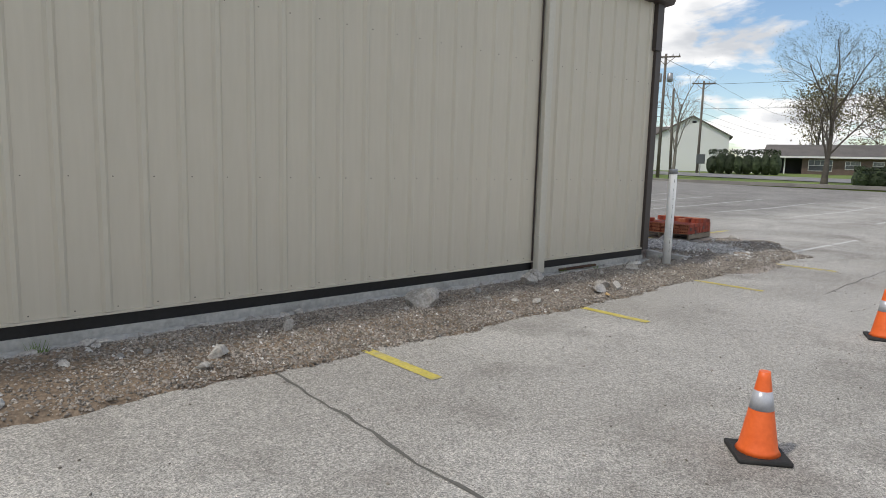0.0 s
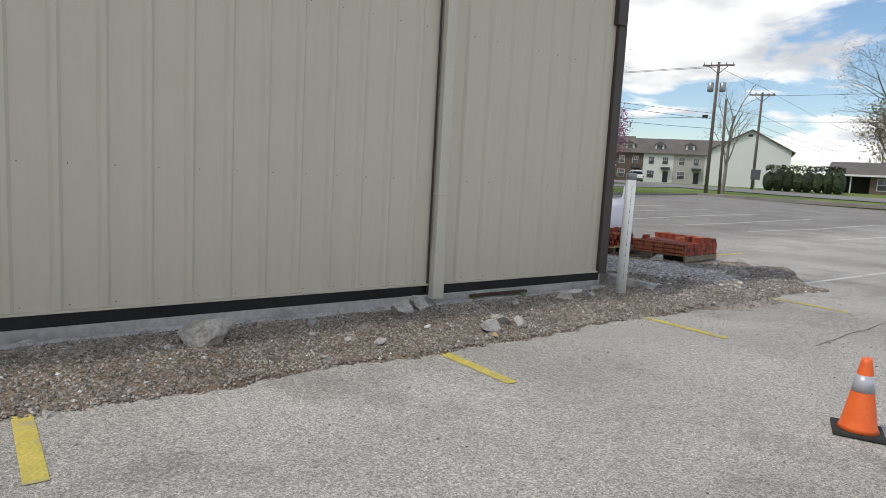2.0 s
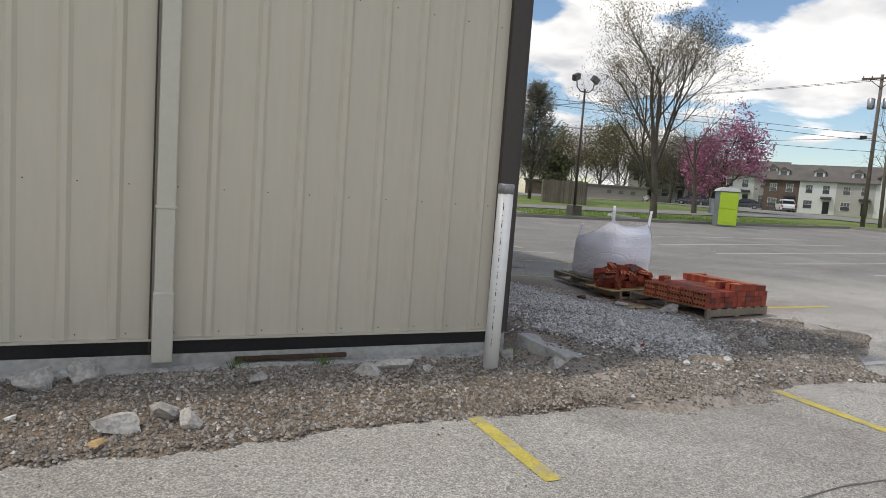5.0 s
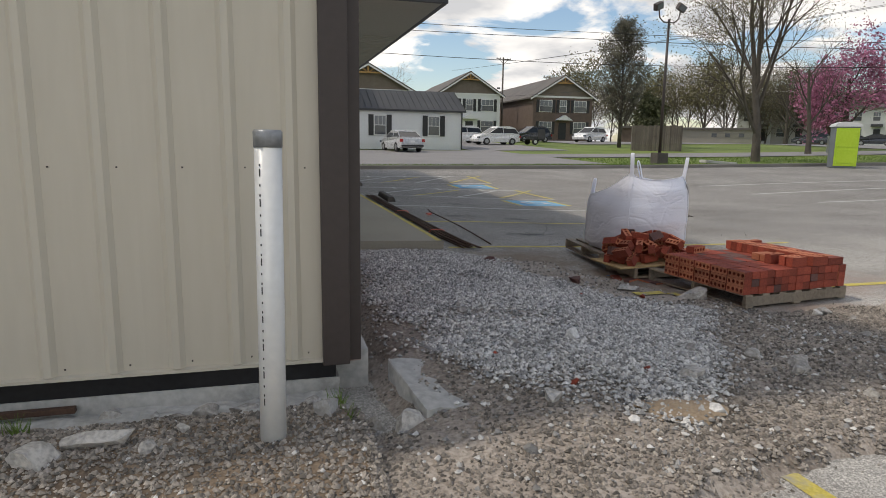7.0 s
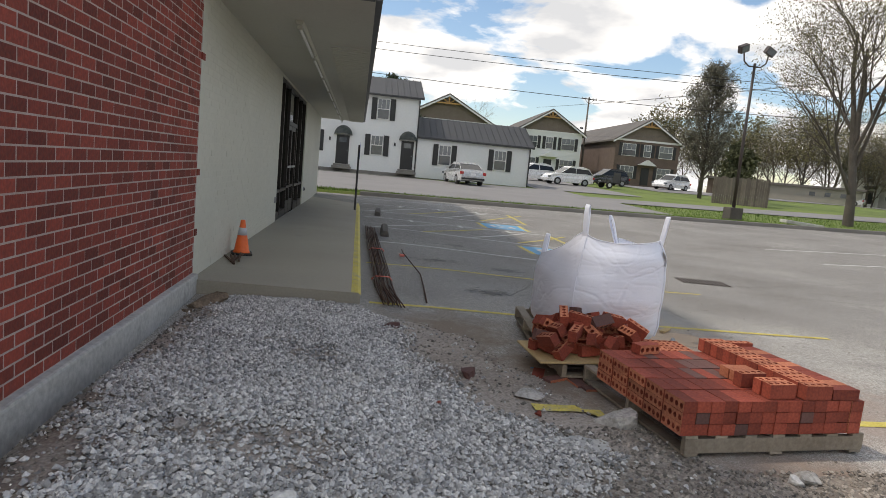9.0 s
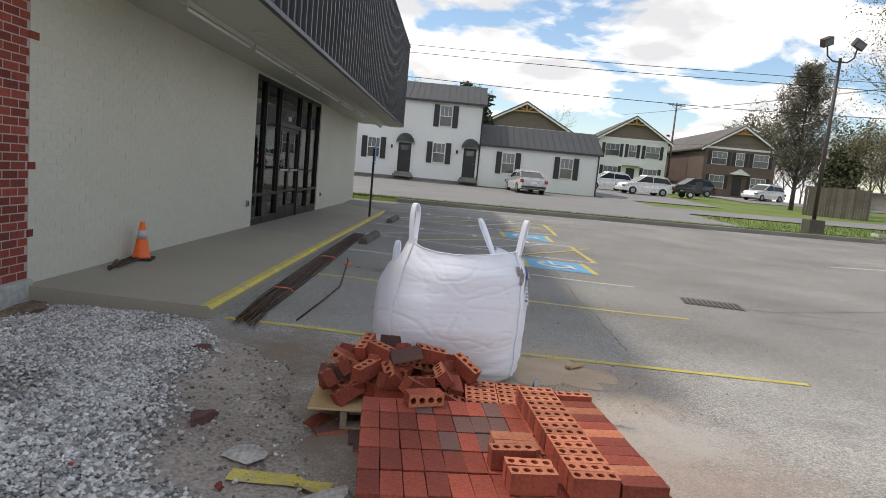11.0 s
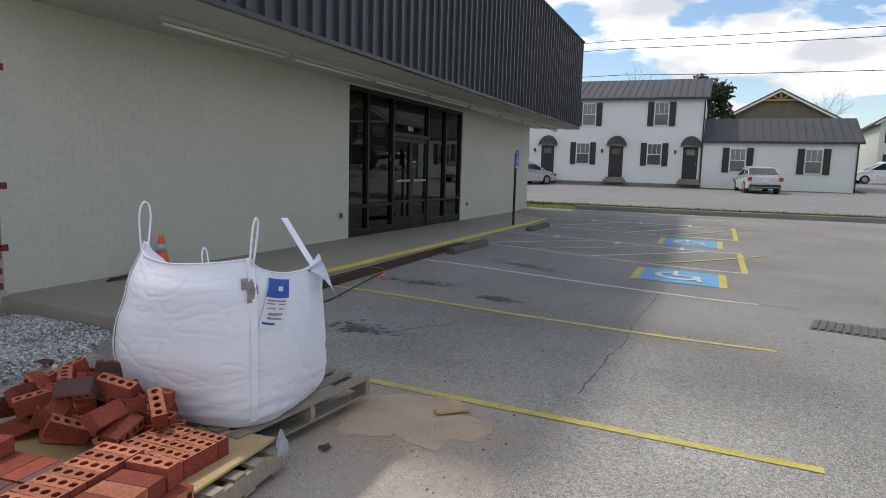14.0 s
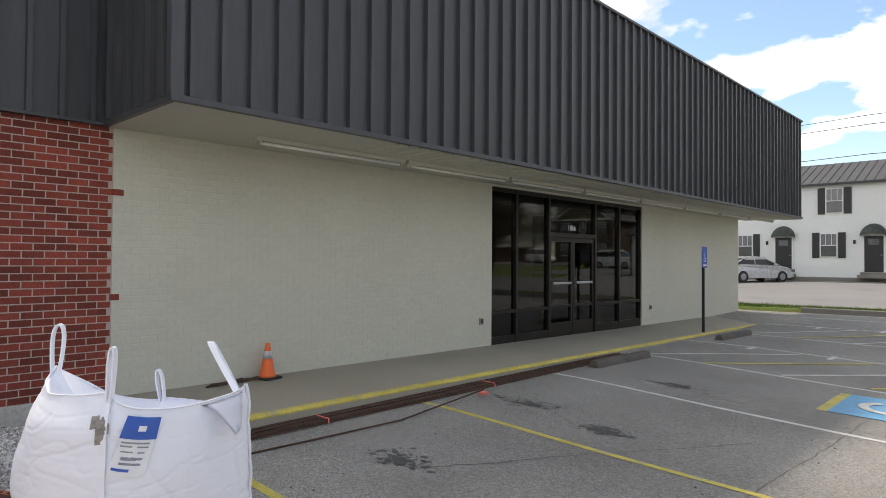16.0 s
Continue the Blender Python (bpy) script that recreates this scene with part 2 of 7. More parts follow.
def lot_material():
    """Old lot paving: pale worn concrete round the side, darker sealed asphalt before the shop front, oil marks and fine grit."""
    m = material("lot_paving", (0.305, 0.287, 0.255), (0.465, 0.444, 0.404), 0.92, 0, 0.45, 75, 0.85, 0.5, 0, (0.25, 0.232, 0.205), 0.52)
    n, l = m.node_tree.nodes, m.node_tree.links
    bs = n["Principled BSDF"]
    base = bs.inputs["Base Color"].links[0].from_socket
    tc = n.new("ShaderNodeTexCoord")
    sp = n.new("ShaderNodeSeparateXYZ"); l.new(tc.outputs["Object"], sp.inputs[0])
    ns = n.new("ShaderNodeTexNoise"); ns.inputs["Scale"].default_value = 0.6; ns.inputs["Detail"].default_value = 6
    l.new(tc.outputs["Object"], ns.inputs["Vector"])
    yy = n.new("ShaderNodeMath"); yy.operation = "MULTIPLY_ADD"; l.new(ns.outputs["Fac"], yy.inputs[0]); yy.inputs[1].default_value = 2.5
    l.new(sp.outputs["Y"], yy.inputs[2])
    mr = n.new("ShaderNodeMapRange"); mr.inputs["From Min"].default_value = 9.6; mr.inputs["From Max"].default_value = 12.6
    l.new(yy.outputs[0], mr.inputs["Value"])
    nz = n.new("ShaderNodeTexNoise"); nz.inputs["Scale"].default_value = 90; nz.inputs["Detail"].default_value = 3
    l.new(tc.outputs["Object"], nz.inputs["Vector"])
    nb = n.new("ShaderNodeTexNoise"); nb.inputs["Scale"].default_value = 0.45; nb.inputs["Detail"].default_value = 7
    l.new(tc.outputs["Object"], nb.inputs["Vector"])
    ad = n.new("ShaderNodeMath"); ad.operation = "ADD"; l.new(nz.outputs["Fac"], ad.inputs[0]); l.new(nb.outputs["Fac"], ad.inputs[1])
    rp = n.new("ShaderNodeValToRGB")
    rp.color_ramp.elements[0].position, rp.color_ramp.elements[1].position = 0.35, 0.75
    rp.color_ramp.elements[0].color, rp.color_ramp.elements[1].color = (0.172, 0.161, 0.146, 1), (0.355, 0.338, 0.31, 1)
    hf = n.new("ShaderNodeMath"); hf.operation = "MULTIPLY"; hf.inputs[1].default_value = 0.5; l.new(ad.outputs[0], hf.inputs[0])
    l.new(hf.outputs[0], rp.inputs[0])
    mx = n.new("ShaderNodeMix"); mx.data_type = "RGBA"
    l.new(mr.outputs[0], mx.inputs[0]); l.new(base, mx.inputs[6]); l.new(rp.outputs["Color"], mx.inputs[7])
    col = mx.outputs[2]
    # exposed aggregate: small stones of different tone
    for sc, lo, hi in ((55, 0.84, 1.17), (140, 0.58, 1.46), (420, 0.70, 1.3)):
        vo = n.new("ShaderNodeTexVoronoi"); vo.inputs["Scale"].default_value = sc
        l.new(tc.outputs["Object"], vo.inputs["Vector"])
        sx = n.new("ShaderNodeSeparateColor"); l.new(vo.outputs["Color"], sx.inputs[0])
        mr2 = n.new("ShaderNodeMapRange"); mr2.inputs["To Min"].default_value = lo; mr2.inputs["To Max"].default_value = hi
        l.new(sx.outputs[0], mr2.inputs["Value"])
        hs = n.new("ShaderNodeHueSaturation"); l.new(mr2.outputs[0], hs.inputs["Value"]); l.new(col, hs.inputs["Color"])
        col = hs.outputs["Color"]
    # spilt sand, brick dust and mortar: ragged stains worked into the surface
    for cx, cy, rad, colr, amt in ((14.3, 9.3, 1.25, (0.44, 0.34, 0.25), 0.8), (14.7, 7.6, 1.3, (0.36, 0.26, 0.21), 0.6), (15.3, 6.4, 0.8, (0.45, 0.42, 0.38), 0.5), (12.0, 9.1, 1.0, (0.20, 0.15, 0.105), 0.85), (12.75, 7.9, 1.0, (0.21, 0.155, 0.11), 0.9), (13.7, 6.2, 0.9, (0.28, 0.21, 0.165), 0.8), (14.5, 8.2, 0.7, (0.44, 0.38, 0.32), 0.6), (15.0, 8.3, 0.5, (0.46, 0.43, 0.39), 0.6)):
        sb = n.new("ShaderNodeVectorMath"); sb.operation = "DISTANCE"; sb.inputs[1].default_value = (cx, cy, 0.03)
        l.new(tc.outputs["Object"], sb.inputs[0])
        nn = n.new("ShaderNodeTexNoise"); nn.inputs["Scale"].default_value = 4.0; nn.inputs["Detail"].default_value = 8; nn.inputs["Roughness"].default_value = 0.7
        l.new(tc.outputs["Object"], nn.inputs["Vector"])
        ma = n.new("ShaderNodeMath"); ma.operation = "MULTIPLY_ADD"; l.new(nn.outputs["Fac"], ma.inputs[0]); ma.inputs[1].default_value = rad * 1.6
        l.new(sb.outputs["Value"], ma.inputs[2])
        m3 = n.new("ShaderNodeMapRange"); m3.inputs["From Min"].default_value = rad * 1.75; m3.inputs["From Max"].default_value = rad * 1.05
        m3.inputs["To Max"].default_value = amt
        l.new(ma.outputs[0], m3.inputs["Value"])
        mz = n.new("ShaderNodeMix"); mz.data_type = "RGBA"; l.new(m3.outputs[0], mz.inputs[0]); l.new(col, mz.inputs[6]); mz.inputs[7].default_value = (*colr, 1)
        col = mz.outputs[2]
    l.new(col, bs.inputs["Base Color"])
    return m


M_LOT = lot_material()


# ---- building helpers ----
def part(name, bm, mat, parent=None, label=""):
    me = bpy.data.meshes.new(name)
    bm.to_mesh(me)
    bm.free()
    for x in (mat if isinstance(mat, (list, tuple)) else [mat]):
        me.materials.append(x)
    ob = new(name, me)
    if parent is not None:
        ob.parent = parent
    if label:
        ob["label"] = label
    return ob


def raw(name, verts, faces, mat, parent=None, smooth=False):
    me = bpy.data.meshes.new(name)
    me.from_pydata(verts, [], faces)
    me.materials.append(mat)
    if smooth:
        me.shade_smooth()
    ob = new(name, me)
    if parent is not None:
        ob.parent = parent
    return ob


def thing(name, m, label, category, group=""):
    ob = new(name)
    ob.empty_display_size = 0.1
    ob.matrix_basis = m
    return tagged(ob, label, category, group)


def box(x0, x1, y0, y1, z0, z1, bevel=0.0, bm=None):
    own = bmesh.new()
    bmesh.ops.create_cube(own, size=1.0)
    for v in own.verts:
        v.co = Vector((x0 + (v.co.x + 0.5) * (x1 - x0), y0 + (v.co.y + 0.5) * (y1 - y0), z0 + (v.co.z + 0.5) * (z1 - z0)))
    if bevel:
        bmesh.ops.bevel(own, geom=own.edges[:], offset=bevel, segments=2, profile=0.6, affect="EDGES")
    if bm is None:
        return own
    return join(bm, own)


def join(bm, other, m=None):
    me = bpy.data.meshes.new("tmp")
    other.to_mesh(me)
    other.free()
    if m is not None:
        me.transform(m)
    bm.from_mesh(me)
    bpy.data.meshes.remove(me)
    return bm


def tube(points, radii, sides=8, bm=None, cap=True):
    """A round bar along points; radii one number or one for each point."""
    bm = bm or bmesh.new()
    pts = [Vector(p) for p in points]
    if not isinstance(radii, (list, tuple)):
        radii = [radii] * len(pts)
    rings = []
    ref = Vector((0, 0, 1))
    for i, p in enumerate(pts):
        d = (pts[min(i + 1, len(pts) - 1)] - pts[max(i - 1, 0)]).normalized()
        a = d.cross(ref)
        if a.length < 0.1:
            a = d.cross(Vector((1, 0, 0)))
        a.normalize()
        b = d.cross(a)
        rings.append([bm.verts.new(p + (a * math.cos(2 * math.pi * k / sides) + b * math.sin(2 * math.pi * k / sides)) * radii[i]) for k in range(sides)])
    for r, s in zip(rings, rings[1:]):
        for k in range(sides):
            f = bm.faces.new((r[k], r[(k + 1) % sides], s[(k + 1) % sides], s[k]))
            f.smooth = True
    if cap:
        bm.faces.new(rings[0][::-1])
        bm.faces.new(rings[-1])
    return bm


def prism(outline, axis, a0, a1, bm=None):
    """An outline of 2D points pushed along an axis from a0 to a1."""
    bm = bm or bmesh.new()

    def at(p, a):
        return {"x": (a, p[0], p[1]), "y": (p[0], a, p[1]), "z": (p[0], p[1], a)}[axis]
    lo = [bm.verts.new(at(p, a0)) for p in outline]
    hi = [bm.verts.new(at(p, a1)) for p in outline]
    n = len(outline)
    bm.faces.new(lo)
    bm.faces.new(hi[::-1])
    for i in range(n):
        bm.faces.new((lo[i], hi[i], hi[(i + 1) % n], lo[(i + 1) % n]))
    bmesh.ops.recalc_face_normals(bm, faces=bm.faces[:])
    return bm


def smooth01(a, b, x):
    t = min(1.0, max(0.0, (x - a) / (b - a)))
    return t * t * (3 - 2 * t)


RISE_R, RISE_Z = [0, 22, 47, 62, 80, 5000], [0, 0, 0.5, 0.95, 1.45, 1.5]


def lot_z(x, y):
    """Height of the paving: falls to the drain before the shop, climbs gently in the distance."""
    far = float(np.interp(math.hypot(x - 9, y - 2), RISE_R, RISE_Z))
    dip = 0.11 * smooth01(12, 16.5, x) * smooth01(9.5, 14.5, y) * (1 - smooth01(19, 27, y)) * (1 - smooth01(20, 30, x))
    kerbside = 0.04 * (1 - smooth01(11.5, 14, x)) * smooth01(8, 10.5, y) * (1 - smooth01(16, 28, y))
    return far + kerbside - dip


def sheet(xs, ys, height, keep=None):
    verts = [(x, y, height(x, y)) for y in ys for x in xs]
    w = len(xs)
    faces = []
    for j in range(len(ys) - 1):
        for i in range(w - 1):
            if keep is None or keep((xs[i] + xs[i + 1]) / 2, (ys[j] + ys[j + 1]) / 2):
                faces.append((j * w + i, j * w + i + 1, (j + 1) * w + i + 1, (j + 1) * w + i))
    return verts, faces


def steps(a, b, d):
    n = max(1, round((b - a) / d))
    return [a + (b - a) * i / n for i in range(n + 1)]


# ---- ground, lot, roads ----
gx = [-3000, -800, -300, -120] + steps(-60, 51.9, 3.8) + steps(52.05, 130, 3.8) + [180, 300, 800, 3000]
gy = [-3000, -800, -300, -120] + steps(-60, 30.2, 3.8) + steps(30.35, 130, 3.8) + [180, 300, 800, 3000]
v, f = sheet(gx, gy, lambda x, y: lot_z(x, y) - 0.10 + (0.20 if (y > 30.3 or x > 52) else 0.0))
ground = raw("ground", v, f, M_GRASS)
tagged(ground, "patchy green spring grass on gently rising ground", "ground", kind="structure")

LOT_X, LOT_Y = 52.0, 30.25
lx = steps(-30, 8.8, 1.6) + steps(9.2, 18, 0.4) + steps(19, LOT_X, 1.5)
ly = steps(-30, -1, 2.0) + steps(0, 26, 0.5) + steps(27, LOT_Y, 0.55)
v, f = sheet(lx, ly, lot_z)
lot = raw("pavement", v, f, M_LOT)
tagged(lot, "worn pale grey parking lot paving with fine grit", "parking lot", kind="structure")


def strip(name, x0, x1, y0, y1, mat, lift=0.004, parent=None, angle=0.0, seg=0.6):
    """A flat painted mark that follows the paving."""
    n = max(1, int(math.hypot(x1 - x0, y1 - y0) / seg))
    nx = n if abs(x1 - x0) >= abs(y1 - y0) else 1
    ny = n if nx == 1 else 1
    cx, cy, ca, sa = (x0 + x1) / 2, (y0 + y1) / 2, math.cos(radians(angle)), math.sin(radians(angle))
    verts, faces = [], []
    for j in range(ny + 1):
        for i in range(nx + 1):
            px, py = x0 + (x1 - x0) * i / nx - cx, y0 + (y1 - y0) * j / ny - cy
            qx, qy = cx + px * ca - py * sa, cy + px * sa + py * ca
            verts.append((qx, qy, lot_z(qx, qy) + lift))
    for j in range(ny):
        for i in range(nx):
            a = j * (nx + 1) + i
            faces.append((a, a + 1, a + nx + 2, a + nx + 1))
    ob = raw(name, verts, faces, mat, parent)
    return tagged(ob, kind="structure") if parent is None else ob


# ---- the shop building ----
WY, WX = 5.38, 9.45          # side wall face, front wall face
Y_NEW, Y_END = 10.05, 29.7   # where the painted brick starts and ends
Z_SOF, Z_TOP = 3.16, 6.3

# side wall: concrete footing, black membrane, ribbed beige panels
side = thing("wall_south", pose(0, 0, 0), "ribbed beige metal side wall on a concrete footing", "wall")
tagged(side, kind="structure")
part("footing", box(-14, 9.32, WY, WY + 0.35, -0.3, 0.13, 0.008), M_FOUND, side, "rough grey concrete footing")
part("membrane", box(-14, 9.30, WY + 0.012, WY + 0.3, 0.13, 0.24), M_BLACKMEM, side, "black membrane strip")
part("drip_edge", prism([(WY - 0.035, 0.237), (WY - 0.035, 0.252), (WY + 0.05, 0.265), (WY + 0.05, 0.242)], "x", -14, 9.25), M_PANEL, side)


def rib_panel(width, z0, z1, pitch, rib, top, depth, minor=True):
    """One ribbed sheet, ribs standing out towards -y, in its own space from x = 0."""
    prof = []
    n = round(width / pitch)
    for i in range(n):
        a = i * pitch
        c = a + pitch / 2
        prof += [(a, 0), (c - rib, 0), (c - top, -depth), (c + top, -depth), (c + rib, 0)]
    prof.append((width, 0))
    bm = bmesh.new()
    rows = [[bm.verts.new((x, y, z)) for x, y in prof] for z in (z0, z1)]
    backs = [[bm.verts.new((x, 0.012, z)) for x, y in prof] for z in (z0, z1)]
    for i in range(len(prof) - 1):
        bm.faces.new((rows[0][i], rows[0][i + 1], rows[1][i + 1], rows[1][i]))
        bm.faces.new((backs[0][i + 1], backs[0][i], backs[1][i], backs[1][i + 1]))
        bm.faces.new((rows[0][i + 1], rows[0][i], backs[0][i], backs[0][i + 1]))
        bm.faces.new((rows[1][i], rows[1][i + 1], backs[1][i + 1], backs[1][i]))
    return bm


PW = 0.915
first = None
px = 9.225 - PW
while px > -10:
    if first is None:
        first = part("panel", rib_panel(PW, 0.258, 4.15, PW / 3, 0.042, 0.017, 0.026), M_PANEL, side)
        ob = first
    else:
        ob = first.copy()
        scene.collection.objects.link(ob)
    ob.location = (px, WY, 0)
    px -= PW
# screw rows
bm = bmesh.new()
for z in (0.29, 1.32, 2.8):
    x = 9.235 - PW / 6 + 0.065
    while x > -4:
        join(bm, box(x - 0.004, x + 0.004, WY - 0.006, WY + 0.002, z - 0.004, z + 0.004))
        x -= PW / 3
part("screws", bm, M_TRIM_DARK, side)
part("wall_core", box(-14, 9.2, WY + 0.31, WY + 0.5, -0.2, 4.2), M_PANEL, side)
part("corner_trim", box(9.225, 9.375, WY - 0.05, WY + 0.14, 0.22, 3.30, 0.006), M_TRIM_DARK, side, "dark bronze corner trim")
part("corner_return", box(9.376, 9.446, WY + 0.02, WY + 0.0585, 0.22, 3.30, 0.002), M_TRIM_DARK, side, "dark bronze trim return")
gutter = thing("gutter", pose(0, 0, 0), "dark bronze box gutter along the eave of the side wall", "gutter")
part("trough", prism([(WY - 0.20, 4.22), (WY - 0.20, 4.12), (WY - 0.15, 4.0), (WY + 0.02, 3.98), (WY + 0.02, 4.22)], "x", -14, 9.47), M_TRIM_DARK, gutter)

# downspout
dsp = thing("downspout", pose(6.635, WY, 0), "tall beige square metal downspout with a joint", "downspout")
part("pipe", box(-0.06, 0.06, -0.105, -0.026, 0.55, 4.05, 0.012), M_DSP, dsp)
part("lower_pipe", box(-0.068, 0.068, -0.113, -0.022, 0.10, 0.60, 0.012), M_DSP, dsp)
# thin dark strip on the wall just left of the pipe, nearly full height
part("dark_strip", box(-0.088, -0.076, -0.03, -0.012, 0.15, 4.0), M_TRIM_DARK, dsp, "thin dark strip beside the downspout")
part("joint", box(-0.07, 0.07, -0.113, -0.02, 1.17, 1.19, 0.004), M_DSP, dsp)

# front wall
front = thing("wall_east", pose(0, 0, 0), "shop front wall, red brick beside cream painted brick", "wall")
tagged(front, kind="structure")
part("footing", box(WX - 0.3, WX + 0.06, WY + 0.15, Y_NEW, -0.3, 0.24, 0.02), M_FOUND, front, "stained concrete footing")
part("mortar_red", box(WX - 0.25, WX - 0.0012, WY + 0.06, Y_NEW, 0.2, Z_SOF), M_MORTAR, front)
part("backing_near", box(WX - 0.25, WX - 0.0022, Y_NEW + 0.002, 16.68, 0.1, Z_SOF), M_WHITEBRICK, front)
part("backing_far", box(WX - 0.25, WX - 0.0022, 22.72, Y_END, 0.0, Z_SOF), M_WHITEBRICK, front)
part("header", box(WX - 0.25, WX - 0.010, 16.68, 22.72, 3.12, Z_SOF), M_WHITEBRICK, front)
part("end_wall", box(-14, WX - 0.25, Y_END - 0.25, Y_END, 0, 4.2), M_PANEL, front)

# flat roof and back wall close the building
roof = part("roof", box(-14, WX - 0.05, WY + 0.1, Y_END, 4.2, 4.3), M_ROOF_DK)
tagged(roof, "flat dark metal roof of the shop", "roof", kind="structure")
backw = part("wall_west", box(-14.2, -14, WY, Y_END, 0, 4.3), M_PANEL)
tagged(backw, "beige metal rear wall of the shop", "wall", kind="structure")

# canopy: fascia ribs, soffit
canopy = thing("canopy", pose(0, 0, 0), "deep charcoal ribbed metal fascia canopy with a pale soffit", "canopy")
tagged(canopy, kind="structure")
CX, CY0, CY1 = 11.15, 9.97, 30.42


def fascia_run(parent, x0, y0, x1, y1, z0, z1):
    """Ribbed sheets from one plan point to another, ribs outwards to the right-hand side of the run."""
    ln = math.hypot(x1 - x0, y1 - y0)
    ang = math.degrees(math.atan2(y1 - y0, x1 - x0))
    n = max(1, round(ln / PW))
    w = ln / n
    mesh = None
    for i in range(n):
        if mesh is None:
            ob = part("fascia_panel", rib_panel(w, z0, z1, w / 3, 0.030, 0.024, 0.055), M_FASCIA, parent)
            mesh = ob.data
        else:
            ob = new("fascia_panel", mesh)
            ob.parent = parent
        ob.matrix_basis = pose(x0, y0, 0, 0, 0, ang) @ pose(w * i, 0, 0)


fascia_run(canopy, WX, CY0, CX, CY0, Z_SOF + 0.06, Z_TOP)
fascia_run(canopy, CX, CY0, CX, CY1, Z_SOF + 0.06, Z_TOP)
fascia_run(canopy, CX, CY1, WX, CY1, Z_SOF + 0.06, Z_TOP)
fascia_run(canopy, WX + 0.03, WY + 0.12, WX + 0.03, CY0 - 0.01, 3.19, Z_TOP)
part("core", box(WX - 0.2, CX - 0.03, CY0 + 0.03, CY1 - 0.03, Z_SOF + 0.03, Z_TOP - 0.1), M_FASCIA, canopy)
part("core_side", box(WX - 0.3, WX, WY + 0.02, CY0, 3.30, Z_TOP - 0.1), M_FASCIA, canopy)
part("cap", box(WX - 0.3, CX + 0.07, CY0 - 0.05, CY1 + 0.05, Z_TOP, Z_TOP + 0.05, 0.008), M_FASCIA, canopy)
part("cap_side", box(WX - 0.3, WX + 0.10, WY + 0.11, CY0 - 0.06, Z_TOP, Z_TOP + 0.05, 0.008), M_FASCIA, canopy)
part("corner_flashing", box(CX - 0.06, CX + 0.045, CY0 - 0.045, CY0 + 0.08, Z_SOF + 0.05, Z_TOP, 0.004), M_FASCIA, canopy)
part("drip_trim", box(CX - 0.02, CX + 0.05, CY0 - 0.04, CY1 + 0.04, Z_SOF + 0.0, Z_SOF + 0.06, 0.004), M_FASCIA, canopy)
part("end_trim", box(WX, CX - 0.025, CY0 - 0.04, CY0 + 0.02, Z_SOF + 0.0, Z_SOF + 0.06, 0.004), M_FASCIA, canopy)
part("end_drip", box(WX, WX + 0.08, WY + 0.13, CY0 - 0.045, 3.16, 3.195, 0.003), M_FASCIA, canopy)
part("upper_corner_trim", box(9.17, 9.345, WY - 0.07, WY + 0.015, 3.30, 4.6, 0.004), M_TRIM_DARK, canopy)
part("soffit", box(WX - 0.01, CX - 0.02, CY0 + 0.02, CY1 - 0.02, Z_SOF, Z_SOF + 0.03), M_SOFFIT, canopy, "pale painted soffit")
# ribbed soffit sheets over the far part
prof = []
for i in range(0, 90):
    y = 12.6 + i * 0.2
    prof += [(y, Z_SOF - 0.002), (y + 0.13, Z_SOF - 0.002), (y + 0.145, Z_SOF - 0.016), (y + 0.185, Z_SOF - 0.016)]
bm = bmesh.new()
a = [bm.verts.new((10.55, y, z)) for y, z in prof]
b = [bm.verts.new((CX - 0.03, y, z)) for y, z in prof]
for i in range(len(prof) - 1):
    bm.faces.new((a[i], a[i + 1], b[i + 1], b[i]))
part("soffit_sheet", bm, M_SOFFIT, canopy, "ribbed pale soffit sheet")

# walkway
def walk_z(x, y):
    return 0.188 - 0.036 * (x - WX) / 1.75 - 0.13 * smooth01(9, 32, y)


vs, fs = [], []
wys = steps(9.98, 30.2, 1.0)
for y in wys:
    for x, dz in ((WX - 0.02, -0.5), (WX - 0.02, 0), (11.17, 0), (11.2, -0.02), (11.2, -0.5)):
        vs.append((x, y, walk_z(x, y) + dz))
for j in range(len(wys) - 1):
    for k in range(4):
        q = j * 5 + k
        fs.append((q, q + 1, q + 6, q + 5))
fs += [(0, 4, 3, 2, 1), tuple(len(vs) - 5 + k for k in range(5))]
walkway = raw("sidewalk", vs, fs, M_WALK)
tagged(walkway, "raised grey concrete walkway along the shop front", "walkway", kind="structure")
vs, fs = [], []
for y in wys:
    for x, dz in ((11.10, 0.003), (11.17, 0.003), (11.204, -0.019), (11.204, -0.035)):
        vs.append((x, y, walk_z(min(x, 11.17), y) + dz))
for j in range(len(wys) - 1):
    for k in range(3):
        q = j * 4 + k
        fs.append((q, q + 1, q + 5, q + 4))
edge = raw("kerb_paint", vs, fs, M_YELLOW)
tagged(edge, "worn yellow painted edge of the walkway", "painted kerb", kind="structure")

